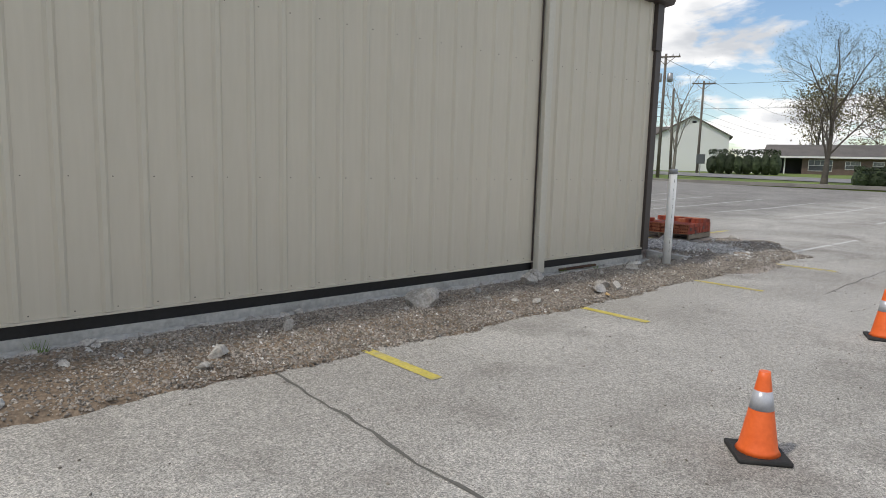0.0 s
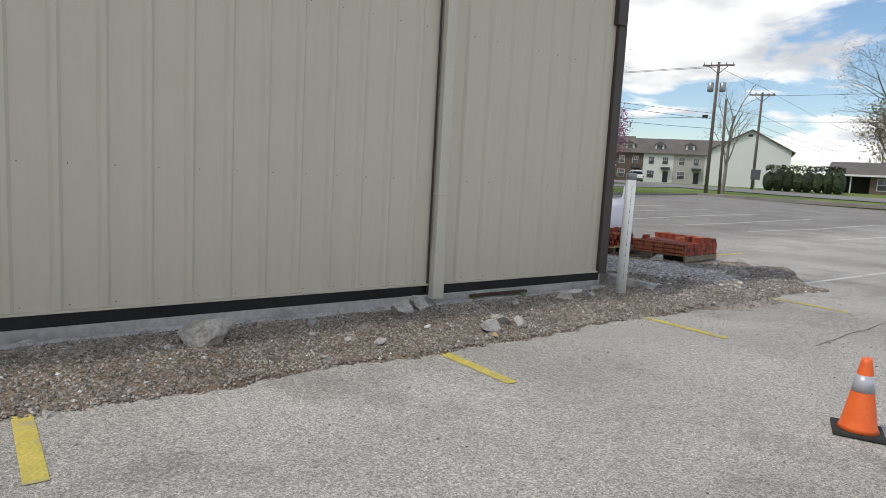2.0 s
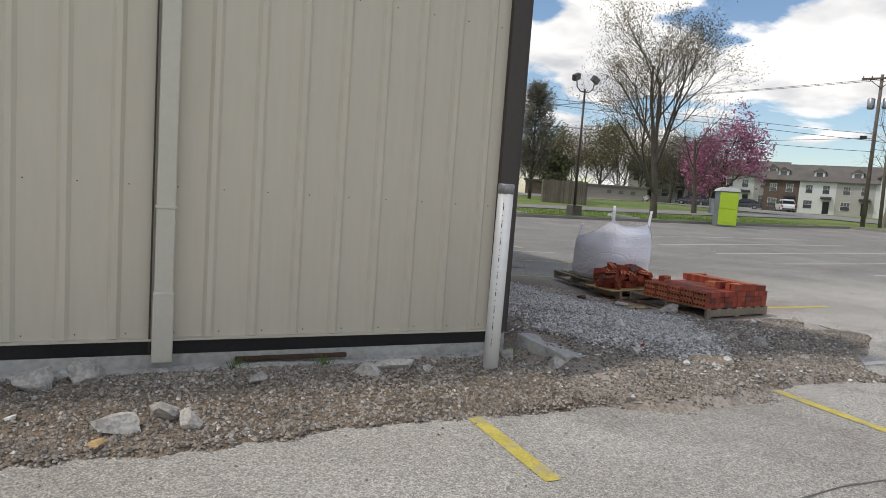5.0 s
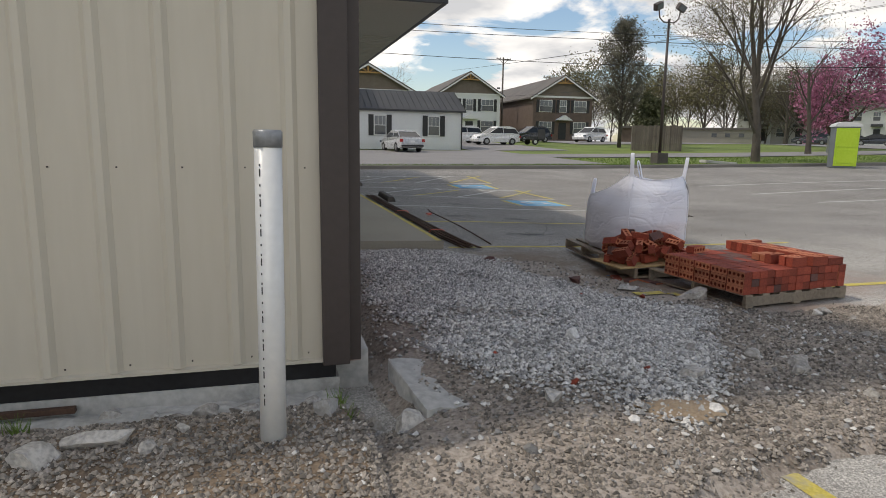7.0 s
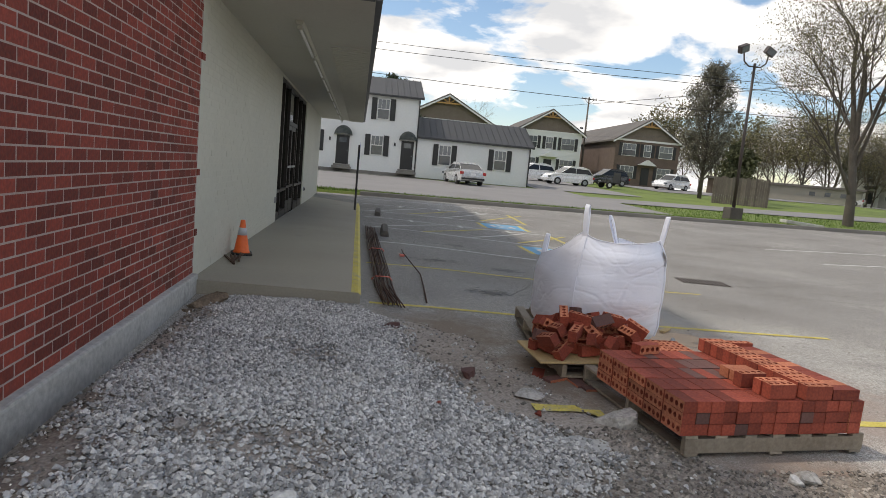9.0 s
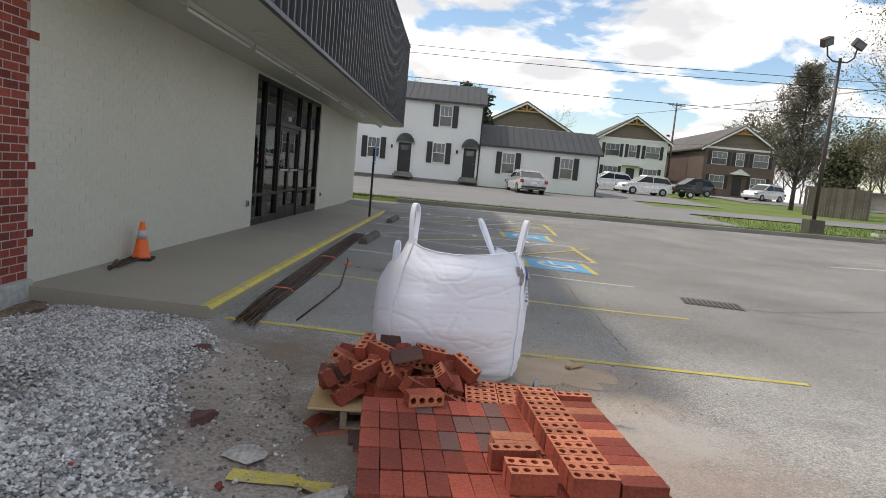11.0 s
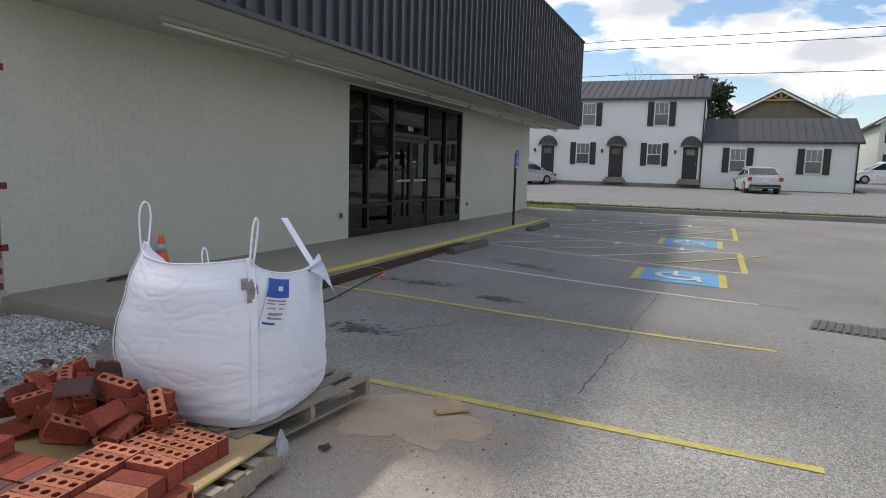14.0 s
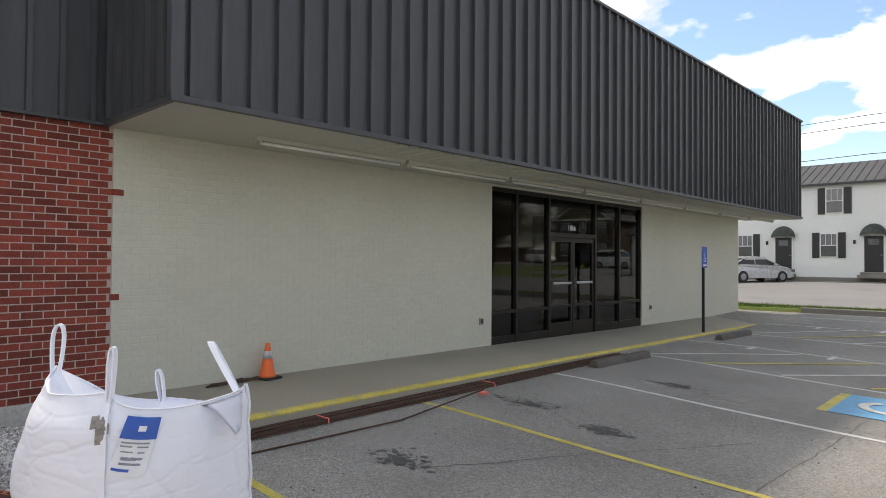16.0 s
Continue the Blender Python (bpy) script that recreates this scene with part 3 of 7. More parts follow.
# shopfront
sf = thing("window_1", pose(0, 0, 0), "dark bronze shopfront with tinted glass and double doors", "shopfront")
tagged(sf, kind="structure")
SY = [16.68, 17.50, 18.62, 20.50, 21.62, 22.72]
for y in SY:
    part("mullion", box(WX - 0.16, WX - 0.03, max(16.68, y - 0.035), min(22.72, y + 0.035), 0.05, 3.12, 0.004), M_FRAME, sf)
for i, (a, b) in enumerate(zip(SY, SY[1:])):
    a, b = a + 0.036, b - 0.036
    part("top_rail", box(WX - 0.155, WX - 0.035, a, b, 3.04, 3.12), M_FRAME, sf)
    if i != 2:
        part("bottom_rail", box(WX - 0.155, WX - 0.035, a, b, 0.05, 0.29), M_FRAME, sf)
        part("mid_rail", box(WX - 0.155, WX - 0.035, a, b, 0.72, 0.78), M_FRAME, sf)
        for z0, z1 in ((0.29, 0.72), (0.78, 3.04)):
            g = part("pane", box(WX - 0.10, WX - 0.092, a, b, z0, z1), M_GLASS, sf, "dark tinted pane")
            g.visible_shadow = False
    else:
        part("transom_rail", box(WX - 0.155, WX - 0.035, a, b, 2.24, 2.33), M_FRAME, sf)
        g = part("pane", box(WX - 0.10, WX - 0.092, a, b, 2.33, 3.04), M_GLASS, sf)
        g.visible_shadow = False
        for k in range(2):
            y0 = a + (b - a) / 2 * k + 0.006
            y1 = y0 + (b - a) / 2 - 0.012
            leaf = part("door_leaf", box(WX - 0.14, WX - 0.06, y0, y0 + 0.07, 0.12, 2.23, 0.004), M_FRAME, sf)
            part("stile", box(WX - 0.14, WX - 0.06, y1 - 0.07, y1, 0.12, 2.23, 0.004), M_FRAME, leaf)
            for z0, z1 in ((0.12, 0.42), (2.14, 2.23), (0.74, 0.79)):
                part("rail", box(WX - 0.138, WX - 0.062, y0 + 0.07, y1 - 0.07, z0, z1), M_FRAME, leaf)
            g = part("pane", box(WX - 0.10, WX - 0.092, y0 + 0.07, y1 - 0.07, 0.42, 2.14), M_GLASS, leaf)
            g.visible_shadow = False
            part("push_bar", box(WX - 0.06, WX - 0.02, y0 + 0.10, y1 - 0.10, 1.23, 1.28, 0.01), M_STEEL, leaf, "aluminium push bar")
# room behind the glass, with no lamps in it
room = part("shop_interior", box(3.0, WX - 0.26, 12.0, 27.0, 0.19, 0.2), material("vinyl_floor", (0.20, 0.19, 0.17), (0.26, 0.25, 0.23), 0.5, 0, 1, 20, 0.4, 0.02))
tagged(room, "dim vinyl floor inside the empty shop", "floor", kind="structure")
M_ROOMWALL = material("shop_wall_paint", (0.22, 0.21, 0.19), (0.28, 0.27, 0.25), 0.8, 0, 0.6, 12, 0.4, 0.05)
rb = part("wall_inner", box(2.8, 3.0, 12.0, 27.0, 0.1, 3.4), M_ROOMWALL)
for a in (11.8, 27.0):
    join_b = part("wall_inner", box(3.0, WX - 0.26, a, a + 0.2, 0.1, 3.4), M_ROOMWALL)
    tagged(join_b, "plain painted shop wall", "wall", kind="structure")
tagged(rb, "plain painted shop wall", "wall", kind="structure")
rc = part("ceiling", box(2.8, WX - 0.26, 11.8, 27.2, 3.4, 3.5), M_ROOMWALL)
tagged(rc, "plain painted shop ceiling", "ceiling", kind="structure")

# ---- pipe, cones ----
M_LETTER = material("pipe_print", (0.03, 0.03, 0.03), (0.06, 0.06, 0.06), 0.6, 0, 3, 30, 0.4, 0.0)
pipe = thing("pvc_pipe", pose(8.945, 4.76, 0.0, 0, 0.6, 0), "white plastic standpipe with taped grey top in the gravel", "pipe")
part("tube", tube([(0, 0, -0.1), (0, 0, 1.47)], 0.059, 20), M_PVC, pipe)
for k in range(26):
    z = 0.28 + k * 0.043
    a = radians(232)
    p_ = part("print_mark", box(-0.0028, 0.0028, -0.001, 0.001, 0, 0.010 + 0.022 * ((k * 7) % 3 == 0)), M_LETTER, pipe)
    p_.matrix_basis = pose(0.0592 * math.cos(a), 0.0592 * math.sin(a), z, 0, 0, 232 + 90)
part("tape_cap", tube([(0, 0, 1.435), (0, 0, 1.50), (0, 0, 1.51)], [0.0615, 0.0625, 0.055], 20), M_TAPE, pipe, "grey duct tape cap")


def make_cone(m, group="orange traffic cones"):
    c = thing("traffic_cone", m, "orange plastic traffic cone with a silver band and black base", "traffic cone", group)
    H = 0.46
    part("base", box(-0.135, 0.135, -0.135, 0.135, 0, 0.028, 0.012), M_RUBBER, c, "black rubber base")
    body = []
    for z, r in ((0.028, 0.112), (0.05, 0.098), (0.10, 0.089), (0.26, 0.061), (0.36, 0.044), (0.43, 0.032), (H, 0.028)):
        body.append((z, r))
    part("cone_body", tube([(0, 0, z) for z, r in body], [r for z, r in body], 24), M_ORANGE, c)
    part("band", tube([(0, 0, 0.26), (0, 0, 0.36)], [0.0625, 0.0455], 24), M_REFLECT, c, "silver reflective band")
    return c


cone = make_cone(pose(3.53, 1.22, 0, 0, 0, 40))
copy_thing(cone, pose(6.98, 1.50, 0, 0, 0, 25))
copy_thing(cone, pose(10.36, 2.08, 0, 0, 0, 60))
copy_thing(cone, pose(9.62, 11.9, walk_z(9.62, 11.9) + 0.001, 0, 0, 12))


# ---- painted lines and marks ----
marks = thing("parking_lines", pose(0, 0, 0), "worn yellow and white parking bay lines on the paving", "road marking")
tagged(marks, kind="structure")
for x in (0.25, 2.97, 5.72, 8.46, 11.2):
    strip("bay_line", x - 0.05, x + 0.05, 3.15, 4.05 if x < 11 else 4.5, M_YELLOW, 0.004, marks)
strip("bay_line", 14.2, 16.4, 7.14, 7.24, M_YELLOW, 0.004, marks)
for ya, yb, m in ((10.07, 9.80, M_YELLOW), (12.82, 12.66, M_YELLOW), (15.58, 15.24, M_WHITELINE), (18.40, 18.12, M_WHITELINE),
                  (21.20, 21.0, M_WHITELINE), (23.6, 23.4, M_WHITELINE), (26.3, 26.1, M_WHITELINE), (28.7, 28.5, M_WHITELINE)):
    ym = (ya + yb) / 2
    strip("bay_line", 11.3, 16.66, ym - 0.04, ym + 0.04, m, 0.004, marks, math.degrees(math.atan2(yb - ya, 5.36)))
# hatched access aisles
for y0, y1 in ((18.25, 21.0), (23.5, 26.1)):
    strip("aisle_line", 16.56, 16.67, y0 - 0.1, y1, M_YELLOW, 0.006, marks)
    for k in range(4):
        cx = 12.5 + k * 1.2
        ln = 1.62
        strip("hatch_line", cx - ln, cx + ln, (y0 + y1) / 2 - 0.04, (y0 + y1) / 2 + 0.04, M_YELLOW if k % 2 else M_WHITELINE, 0.007 + k * 0.001, marks, 52)
    for k in range(3):      # short cross ticks on the far line
        strip("tick_mark", 12.6 + k * 1.4, 12.7 + k * 1.4, y1 - 0.28, y1 + 0.22, M_WHITELINE, 0.011, marks)
# accessible bay boxes: blue square, yellow frame, white figure
for y0 in (16.32, 21.62):
    y1 = y0 + 1.36
    strip("blue_box", 14.98, 16.18, y0, y1, M_BLUE, 0.005, marks)
    strip("box_border", 14.86, 14.98, y0, y1, M_YELLOW, 0.005, marks)
    strip("box_border", 16.18, 16.30, y0, y1, M_YELLOW, 0.005, marks)
    cxs, cys = 15.55, y0 + 0.68
    bm = bmesh.new()
    for k in range(14):     # wheel of the figure
        a0, a1 = radians(120 + k * 19), radians(120 + (k + 1) * 19)
        q = [(cxs + r * math.cos(a), cys + r * math.sin(a), lot_z(cxs + r * math.cos(a), cys + r * math.sin(a)) + 0.016) for r, a in ((0.25, a0), (0.37, a0), (0.37, a1), (0.25, a1))]
        bm.faces.new([bm.verts.new(p) for p in q])
    for q in (((0.02, 0.5), (0.10, 0.5), (0.10, 0.0), (0.02, 0.0)), ((0.10, 0.08), (0.42, 0.08), (0.42, 0.0), (0.10, 0.0)), ((0.34, 0.0), (0.42, 0.0), (0.50, -0.4), (0.42, -0.4))):
        bm.faces.new([bm.verts.new((cxs + a - 0.1, cys + b, lot_z(cxs + a - 0.1, cys + b) + 0.018)) for a, b in q])
    part("wheelchair_figure", bm, M_WHITELINE, marks, "white wheelchair figure")
# east lot bays
for k in range(-3, 6):
    strip("bay_line", 23.7, 34.8, 8.40 + k * 2.6, 8.50 + k * 2.6, M_WHITELINE, 0.005, marks, 1.0)
strip("bay_line", 12.7, 17.1, 4.45, 4.54, M_WHITELINE, 0.005, marks)

# saw joint and cracks in the paving
M_CRACK = material("crack_fill", (0.10, 0.095, 0.085), (0.17, 0.16, 0.14), 0.95, 0, 3, 40, 0.5, 0.3)


def crack(x0, y0, x1, y1, w, seed):
    rnd = random.Random(seed)
    n = max(4, int(math.hypot(x1 - x0, y1 - y0) / 0.09))
    dx, dy = x1 - x0, y1 - y0
    ln = math.hypot(dx, dy)
    nx, ny = -dy / ln, dx / ln
    off, vs, fs = 0.0, [], []
    for i in range(n + 1):
        off += rnd.uniform(-0.014, 0.014) - off * 0.08
        ww = w * rnd.uniform(0.5, 1.3)
        px, py = x0 + dx * i / n + nx * off, y0 + dy * i / n + ny * off
        vs += [(px - nx * ww, py - ny * ww, lot_z(px, py) + 0.003), (px + nx * ww, py + ny * ww, lot_z(px, py) + 0.003)]
        if i:
            fs.append((2 * i - 2, 2 * i - 1, 2 * i + 1, 2 * i))
    ob = raw("crack", vs, fs, M_CRACK)
    return tagged(ob, "dark jagged crack in the paving", "crack", kind="structure")


for c in ((2.15, 3.9, 2.0, 0.8, 0.012), (9.0, 2.6, 22, 2.9, 0.008), (17.2, 14.2, 26, 12.6, 0.012), (13.2, 11.2, 14.8, 14.2, 0.008), (11.6, 16.4, 17.3, 15.2, 0.008), (18.5, 14.0, 30, 19.0, 0.01), (17.9, 13.2, 31, 10.5, 0.012), (22, 22, 44, 20, 0.02), (15.2, 10.4, 15.6, 20.0, 0.007)):
    crack(*c, seed=int(c[0] * 10))
# oil stained patches before the shop
M_OIL = material("oil_stain", (0.075, 0.072, 0.068), (0.14, 0.135, 0.125), 0.7, 0, 2.5, 50, 0.5, 0.2)
for cx, cy, rx, ry in ((12.9, 11.2, 0.5, 0.25), (12.5, 13.7, 0.6, 0.25), (13.6, 13.4, 0.35, 0.18), (13.2, 16.2, 0.5, 0.25)):
    vs, fs, rnd = [], [], random.Random(cx)
    for k in range(150):
        a, rr = rnd.uniform(0, 6.28), abs(rnd.gauss(0, 0.5))
        px, py, s = cx + rx * rr * math.cos(a), cy + ry * rr * math.sin(a), rnd.choice((0.006, 0.01, 0.016, 0.03))
        i0 = len(vs)
        for j in range(6):
            b = j * 1.047 + rnd.uniform(-0.3, 0.3)
            q = s * rnd.uniform(0.6, 1.3)
            vs.append((px + q * 1.6 * math.cos(b), py + q * math.sin(b), lot_z(px, py) + 0.002 + k * 0.00003))
        fs.append(tuple(range(i0, i0 + 6)))
    tagged(raw("oil_stain", vs, fs, M_OIL), "dark oil stain on the asphalt", "stain", kind="structure")

# storm drain
M_IRON = material("cast_iron", (0.10, 0.085, 0.075), (0.19, 0.165, 0.145), 0.6, 0.6, 5, 50, 0.5, 0.2)
drain = thing("storm_drain", pose(17.6, 14.2, lot_z(17.6, 14.2) + 0.005, 0, 0, -12), "rusty iron storm drain grate set in the paving", "drain grate")
part("frame", box(-0.45, 0.45, -0.28, 0.28, -0.03, 0.003), M_IRON, drain)
for k in range(11):
    part("bar", box(-0.42 + k * 0.08, -0.38 + k * 0.08, -0.26, 0.26, 0.0, 0.018, 0.004), M_IRON, drain)

# ---- gravel and dirt ----
HEAP = [(10.3, 6.6, 1.2, 2.6, 0.19), (11.6, 7.2, 1.1, 1.8, 0.03), (11.8, 5.0, 1.3, 0.8, 0.10), (13.4, 5.2, 0.9, 0.6, 0.08), (10.2, 8.8, 0.9, 1.2, 0.03)]


def bed_edge(x):
    return 3.9 + 0.025 * math.sin(x * 1.7) + 0.02 * math.sin(x * 4.1 + 1) + 0.05 * noise.noise(Vector((x * 5.5, 0.3, 7.7))) + 0.03 * noise.noise(Vector((x * 14, 0.3, 2.7))) + 0.07 * smooth01(5, 8, x) + (0.12 * math.sin(x * 2.3)) * smooth01(9, 10, x)


def bed_lim(y):
    if y < 6.4:
        lim = 12.7 + 1.9 * smooth01(4.1, 5.6, y)
    else:
        lim = 13.2 - 0.75 * smooth01(6.4, 8.2, y) - 1.1 * smooth01(8.4, 9.98, y)
    return lim + 0.10 * math.sin(y * 5) + 0.05 * math.sin(y * 13)


def bed_margin(x, y):
    """How far inside the bed's ragged edge a spot lies."""
    m = y - bed_edge(x)
    return m if x <= 9.4 else min(m, bed_lim(y) - x)


def bed_z(x, y):
    """Height of the dirt and gravel bed."""
    h = 0.0
    if x < 9.4:
        d = (y - bed_edge(x)) / (WY - bed_edge(x))
        h = 0.015 + 0.085 * smooth01(0, 0.55, d) - 0.085 * smooth01(0.7, 1.0, d)
    h -= 0.07 * (1 - smooth01(-0.02, 0.09, bed_margin(x, y)))
    for cx, cy, rx, ry, hh in HEAP:
        h += hh * math.exp(-(((x - cx) / rx) ** 2 + ((y - cy) / ry) ** 2)) * (smooth01(9.0, 9.8, x))
    if x > 9.3:             # the bed sinks to a trench along the brick wall's footing
        h -= 0.09 * (1 - smooth01(9.56, 9.74, x)) * smooth01(4.7, 5.0, y)
    h -= 0.05 * smooth01(8.8, 9.8, y)
    h += 0.022 * noise.noise(Vector((x * 1.6, y * 1.6, 3.1))) + 0.008 * noise.noise(Vector((x * 6, y * 6, 1.1)))
    return h


def front_z(x, y):
    return bed_z(x, y) + 0.005 + lot_z(x, y)


def bed_in(x, y):
    """Does the bed cover this spot: along the side wall, then the torn-up corner before the brick wall."""
    if x <= 9.4:
        return bed_edge(x) < y < WY and x > -9
    if y < 3.5 or y > 9.98:
        return False
    return x < bed_lim(y) and y > bed_edge(x)


bx, by = steps(-9, 14.8, 0.07), steps(3.6, 9.98, 0.07)
bxs = [x for x in bx if x < 9.41]
sv, sfc = sheet(bxs, [y for y in by if y < WY + 0.07], lambda x, y: bed_z(x, y))
fv, ff = sheet([x for x in bx if x > 9.3], by, lambda x, y: bed_z(x, y) + 0.005 + lot_z(x, y), lambda x, y: bed_margin(x, y) > -0.3)
bed = raw("dirt_bed", sv, sfc, M_DIRT, smooth=True)
tagged(bed, "brown dirt bed strewn with fine gravel beside the wall", "dirt", kind="structure")
M_DUST = material("grey_stony_dirt", (0.225, 0.188, 0.153), (0.42, 0.37, 0.318), 0.95, 0, 1.1, 45, 0.85, 0.9, 0, (0.12, 0.09, 0.066), 0.54)
bed2 = raw("dirt_bed", fv, ff, M_DUST, smooth=True)
tagged(bed2, "torn up dirt before the brick wall", "dirt", kind="structure")


# the bay line that runs on over the dirt
lv, lf = sheet(steps(12.35, 12.85, 0.06), steps(7.12, 7.24, 0.06), lambda x, y: max(front_z(x, y), lot_z(x, y)) + 0.010)
raw("bay_line", lv, lf, M_YELLOW, marks)


def pebbles(name, spots, mat, label, sides=5):
    """Many small broken stones in one mesh. spots: x, y, z, size, turn."""
    verts, faces = [], []
    for x, y, z, s, a in spots:
        b = len(verts)
        rz = s * random.uniform(0.5, 0.85)
        ca, sa = math.cos(a), math.sin(a)
        tx, ty = random.uniform(-0.5, 0.5) * s, random.uniform(-0.5, 0.5) * s
        for k in range(sides):
            t = k * 2 * math.pi / sides
            px, py = s * random.uniform(0.75, 1.15) * math.cos(t), s * 0.72 * random.uniform(0.75, 1.15) * math.sin(t)
            verts.append((x + px * ca - py * sa, y + px * sa + py * ca, z + rz * random.uniform(-0.25, 0.3)))
        verts.append((x + tx * 0.7, y + ty * 0.7, z + rz))
        verts.append((x, y, z - rz))
        for k in range(sides):
            k2 = (k + 1) % sides
            faces.append((b + k, b + k2, b + sides))
            faces.append((b + k2, b + k, b + sides + 1))
    ob = raw(name, verts, faces, mat)
    return tagged(ob, label, "gravel", kind="stuff")


rg = random.Random(5)
spots_a, spots_b, spots_c = [], [], []
for _ in range(330000):          # pale crushed stone before the brick wall
    x, y = rg.uniform(9.5, 13.2), rg.uniform(4.0, 9.95)
    if not bed_in(x, y):
        continue
    d = noise.noise(Vector((x * 0.9, y * 0.9, 9.0)))
    e = noise.noise(Vector((x * 2.1, y * 2.1, 4.0)))
    east = float(np.interp(y, (4.4, 5.0, 6.0, 6.45, 6.8, 7.1, 8.1, 9.7), (11.2, 11.75, 12.1, 12.6, 12.2, 11.85, 11.6, 11.3)))
    south = float(np.interp(x, (9.6, 9.8, 10.25, 10.9, 11.5, 12.1), (6.0, 5.65, 5.1, 4.5, 4.8, 5.7)))
    fx = smooth01(9.72, 10.12, x + 0.3 * e) * (1 - smooth01(-0.25, 0.22, x - east + 0.25 * d + 0.2 * e))
    fy = smooth01(-0.25, 0.35, y - south + 0.3 * e)
    dens = (0.010 if x < 11.4 or y < 6.6 else 0.004) + 0.60 * fx * fy * (1 - 0.75 * smooth01(0.12, 0.42, noise.noise(Vector((x * 1.7, y * 1.7, 5.0)))))
    if rg.random() < dens:
        spots_a.append((x, y, front_z(x, y) + rg.uniform(0.0, 0.022), rg.choice((0.006, 0.008, 0.010, 0.012, 0.015, 0.018, 0.023)), rg.uniform(0, 6.3)))
for _ in range(95000):          # brown fine gravel along the side wall
    x, y = rg.uniform(-3.5, 9.6), rg.uniform(3.8, 5.36)
    if not bed_in(x, y) or rg.random() > 0.25 + 0.75 * smooth01(0.5, 2.2, x + 0.6 * noise.noise(Vector((x, y, 2)))):
        continue
    sz = rg.choice((0.005, 0.006, 0.008, 0.010, 0.013, 0.018)) * (1 + 0.12 * smooth01(5.5, 8.0, x))
    (spots_b if rg.random() < 0.97 else spots_a).append((x, y, bed_z(x, y) + 0.002, sz, rg.uniform(0, 6.3)))
for _ in range(62000):           # mixed grit over the torn corner
    x, y = rg.uniform(9.4, 14.6), rg.uniform(3.9, 9.6)
    if bed_in(x, y) and (x > 11.6 or y < 5.8 or x < 9.9) and (x > 9.9 or rg.random() < 0.3) and (x < 11.6 or y < 6.9 or rg.random() < 0.14):
        spots_b.append((x, y, front_z(x, y) + 0.003, rg.choice((0.006, 0.008, 0.011, 0.015, 0.02)), rg.uniform(0, 6.3)))
for _ in range(30000):           # fines where the bed thins out
    x, y = rg.uniform(9.3, 14.8), rg.uniform(3.5, 6.4)
    if -0.2 < bed_margin(x, y) < 0.5 and front_z(x, y) > lot_z(x, y) - 0.012:
        spots_b.append((x, y, front_z(x, y) + 0.002, rg.choice((0.005, 0.007, 0.010, 0.014)), rg.uniform(0, 6.3)))
for _ in range(5000):           # loose grit on the paving
    x = rg.uniform(-1, 24)
    y = rg.uniform(0.3, 16)
    if y > 5 and x < 12:
        continue
    spots_c.append((x, y, lot_z(x, y) + 0.003, rg.choice((0.004, 0.006, 0.008, 0.012)), rg.uniform(0, 6.3)))
pebbles("crushed_stone", spots_a, M_STONE, "loose pale grey crushed stone")
pebbles("fine_gravel", spots_b, M_STONE_BR, "fine brown and grey gravel on dirt")
pebbles("grit", spots_c, M_STONE_BR, "scattered grit on the paving")


def rock_mesh(seed, sx, sy, sz):
    bm = bmesh.new()
    bmesh.ops.create_icosphere(bm, subdivisions=3, radius=1)
    rnd = random.Random(seed)
    off = Vector((rnd.uniform(0, 50), rnd.uniform(0, 50), rnd.uniform(0, 50)))
    planes = [(Vector((rnd.gauss(0, 1), rnd.gauss(0, 1), rnd.gauss(0, 0.7))).normalized(), rnd.uniform(0.32, 0.66)) for _ in range(15)]
    for vv in bm.verts:
        p = vv.co.copy()
        for n_, d_ in planes:
            e_ = p.dot(n_) - d_
            if e_ > 0:
                p -= n_ * e_
        p *= 1.36 + 0.16 * noise.noise(p * 4 + off) + 0.08 * noise.noise(p * 11 + off)
        vv.co = Vector((p.x * sx, p.y * sy, p.z * sz))
    return bm


def rock(x, y, sx, sy, sz, turn, seed, mat=None, label="broken grey concrete chunk lying in the gravel", sink=0.3):
    z = front_z(x, y) if x > 9.4 and bed_in(x, y) else (bed_z(x, y) if bed_in(x, y) else lot_z(x, y))
    ob = part("rock", rock_mesh(seed, sx, sy, sz), mat or M_ROCK)
    ob.location = (x, y, z + sz * (0.75 - sink))
    ob.rotation_euler = (0, 0, turn)
    return tagged(ob, label, "rock", "rocks in the gravel")


rock(4.07, 4.74, 0.22, 0.15, 0.125, 0.3, 1, sink=0.2, label="large pale broken concrete boulder beside the wall")
rock(5.95, 4.88, 0.16, 0.12, 0.10, 1.0, 2)
rock(6.2, 4.96, 0.14, 0.10, 0.09, 0.2, 3)
rock(6.42, 4.22, 0.15, 0.08, 0.05, 0.4, 4, label="flat broken concrete slab piece in the gravel")
rock(6.62, 4.35, 0.10, 0.07, 0.05, 2.0, 5)
rock(6.78, 4.2, 0.09, 0.08, 0.08, 1.2, 6)
rock(1.9, 4.35, 0.10, 0.07, 0.05, 0.5, 7)
rock(2.6, 4.6, 0.08, 0.05, 0.05, 0.2, 8)
rock(3.1, 3.95, 0.06, 0.05, 0.04, 0.9, 9)
rock(7.95, 4.75, 0.13, 0.10, 0.07, 0.4, 10)
rock(8.15, 4.85, 0.15, 0.09, 0.075, 0.1, 11, label="long pale half buried concrete rock beside the wall")
rock(7.2, 4.72, 0.07, 0.05, 0.04, 0.6, 12)
rock(9.2, 4.95, 0.10, 0.08, 0.07, 0.5, 13, M_STONE)
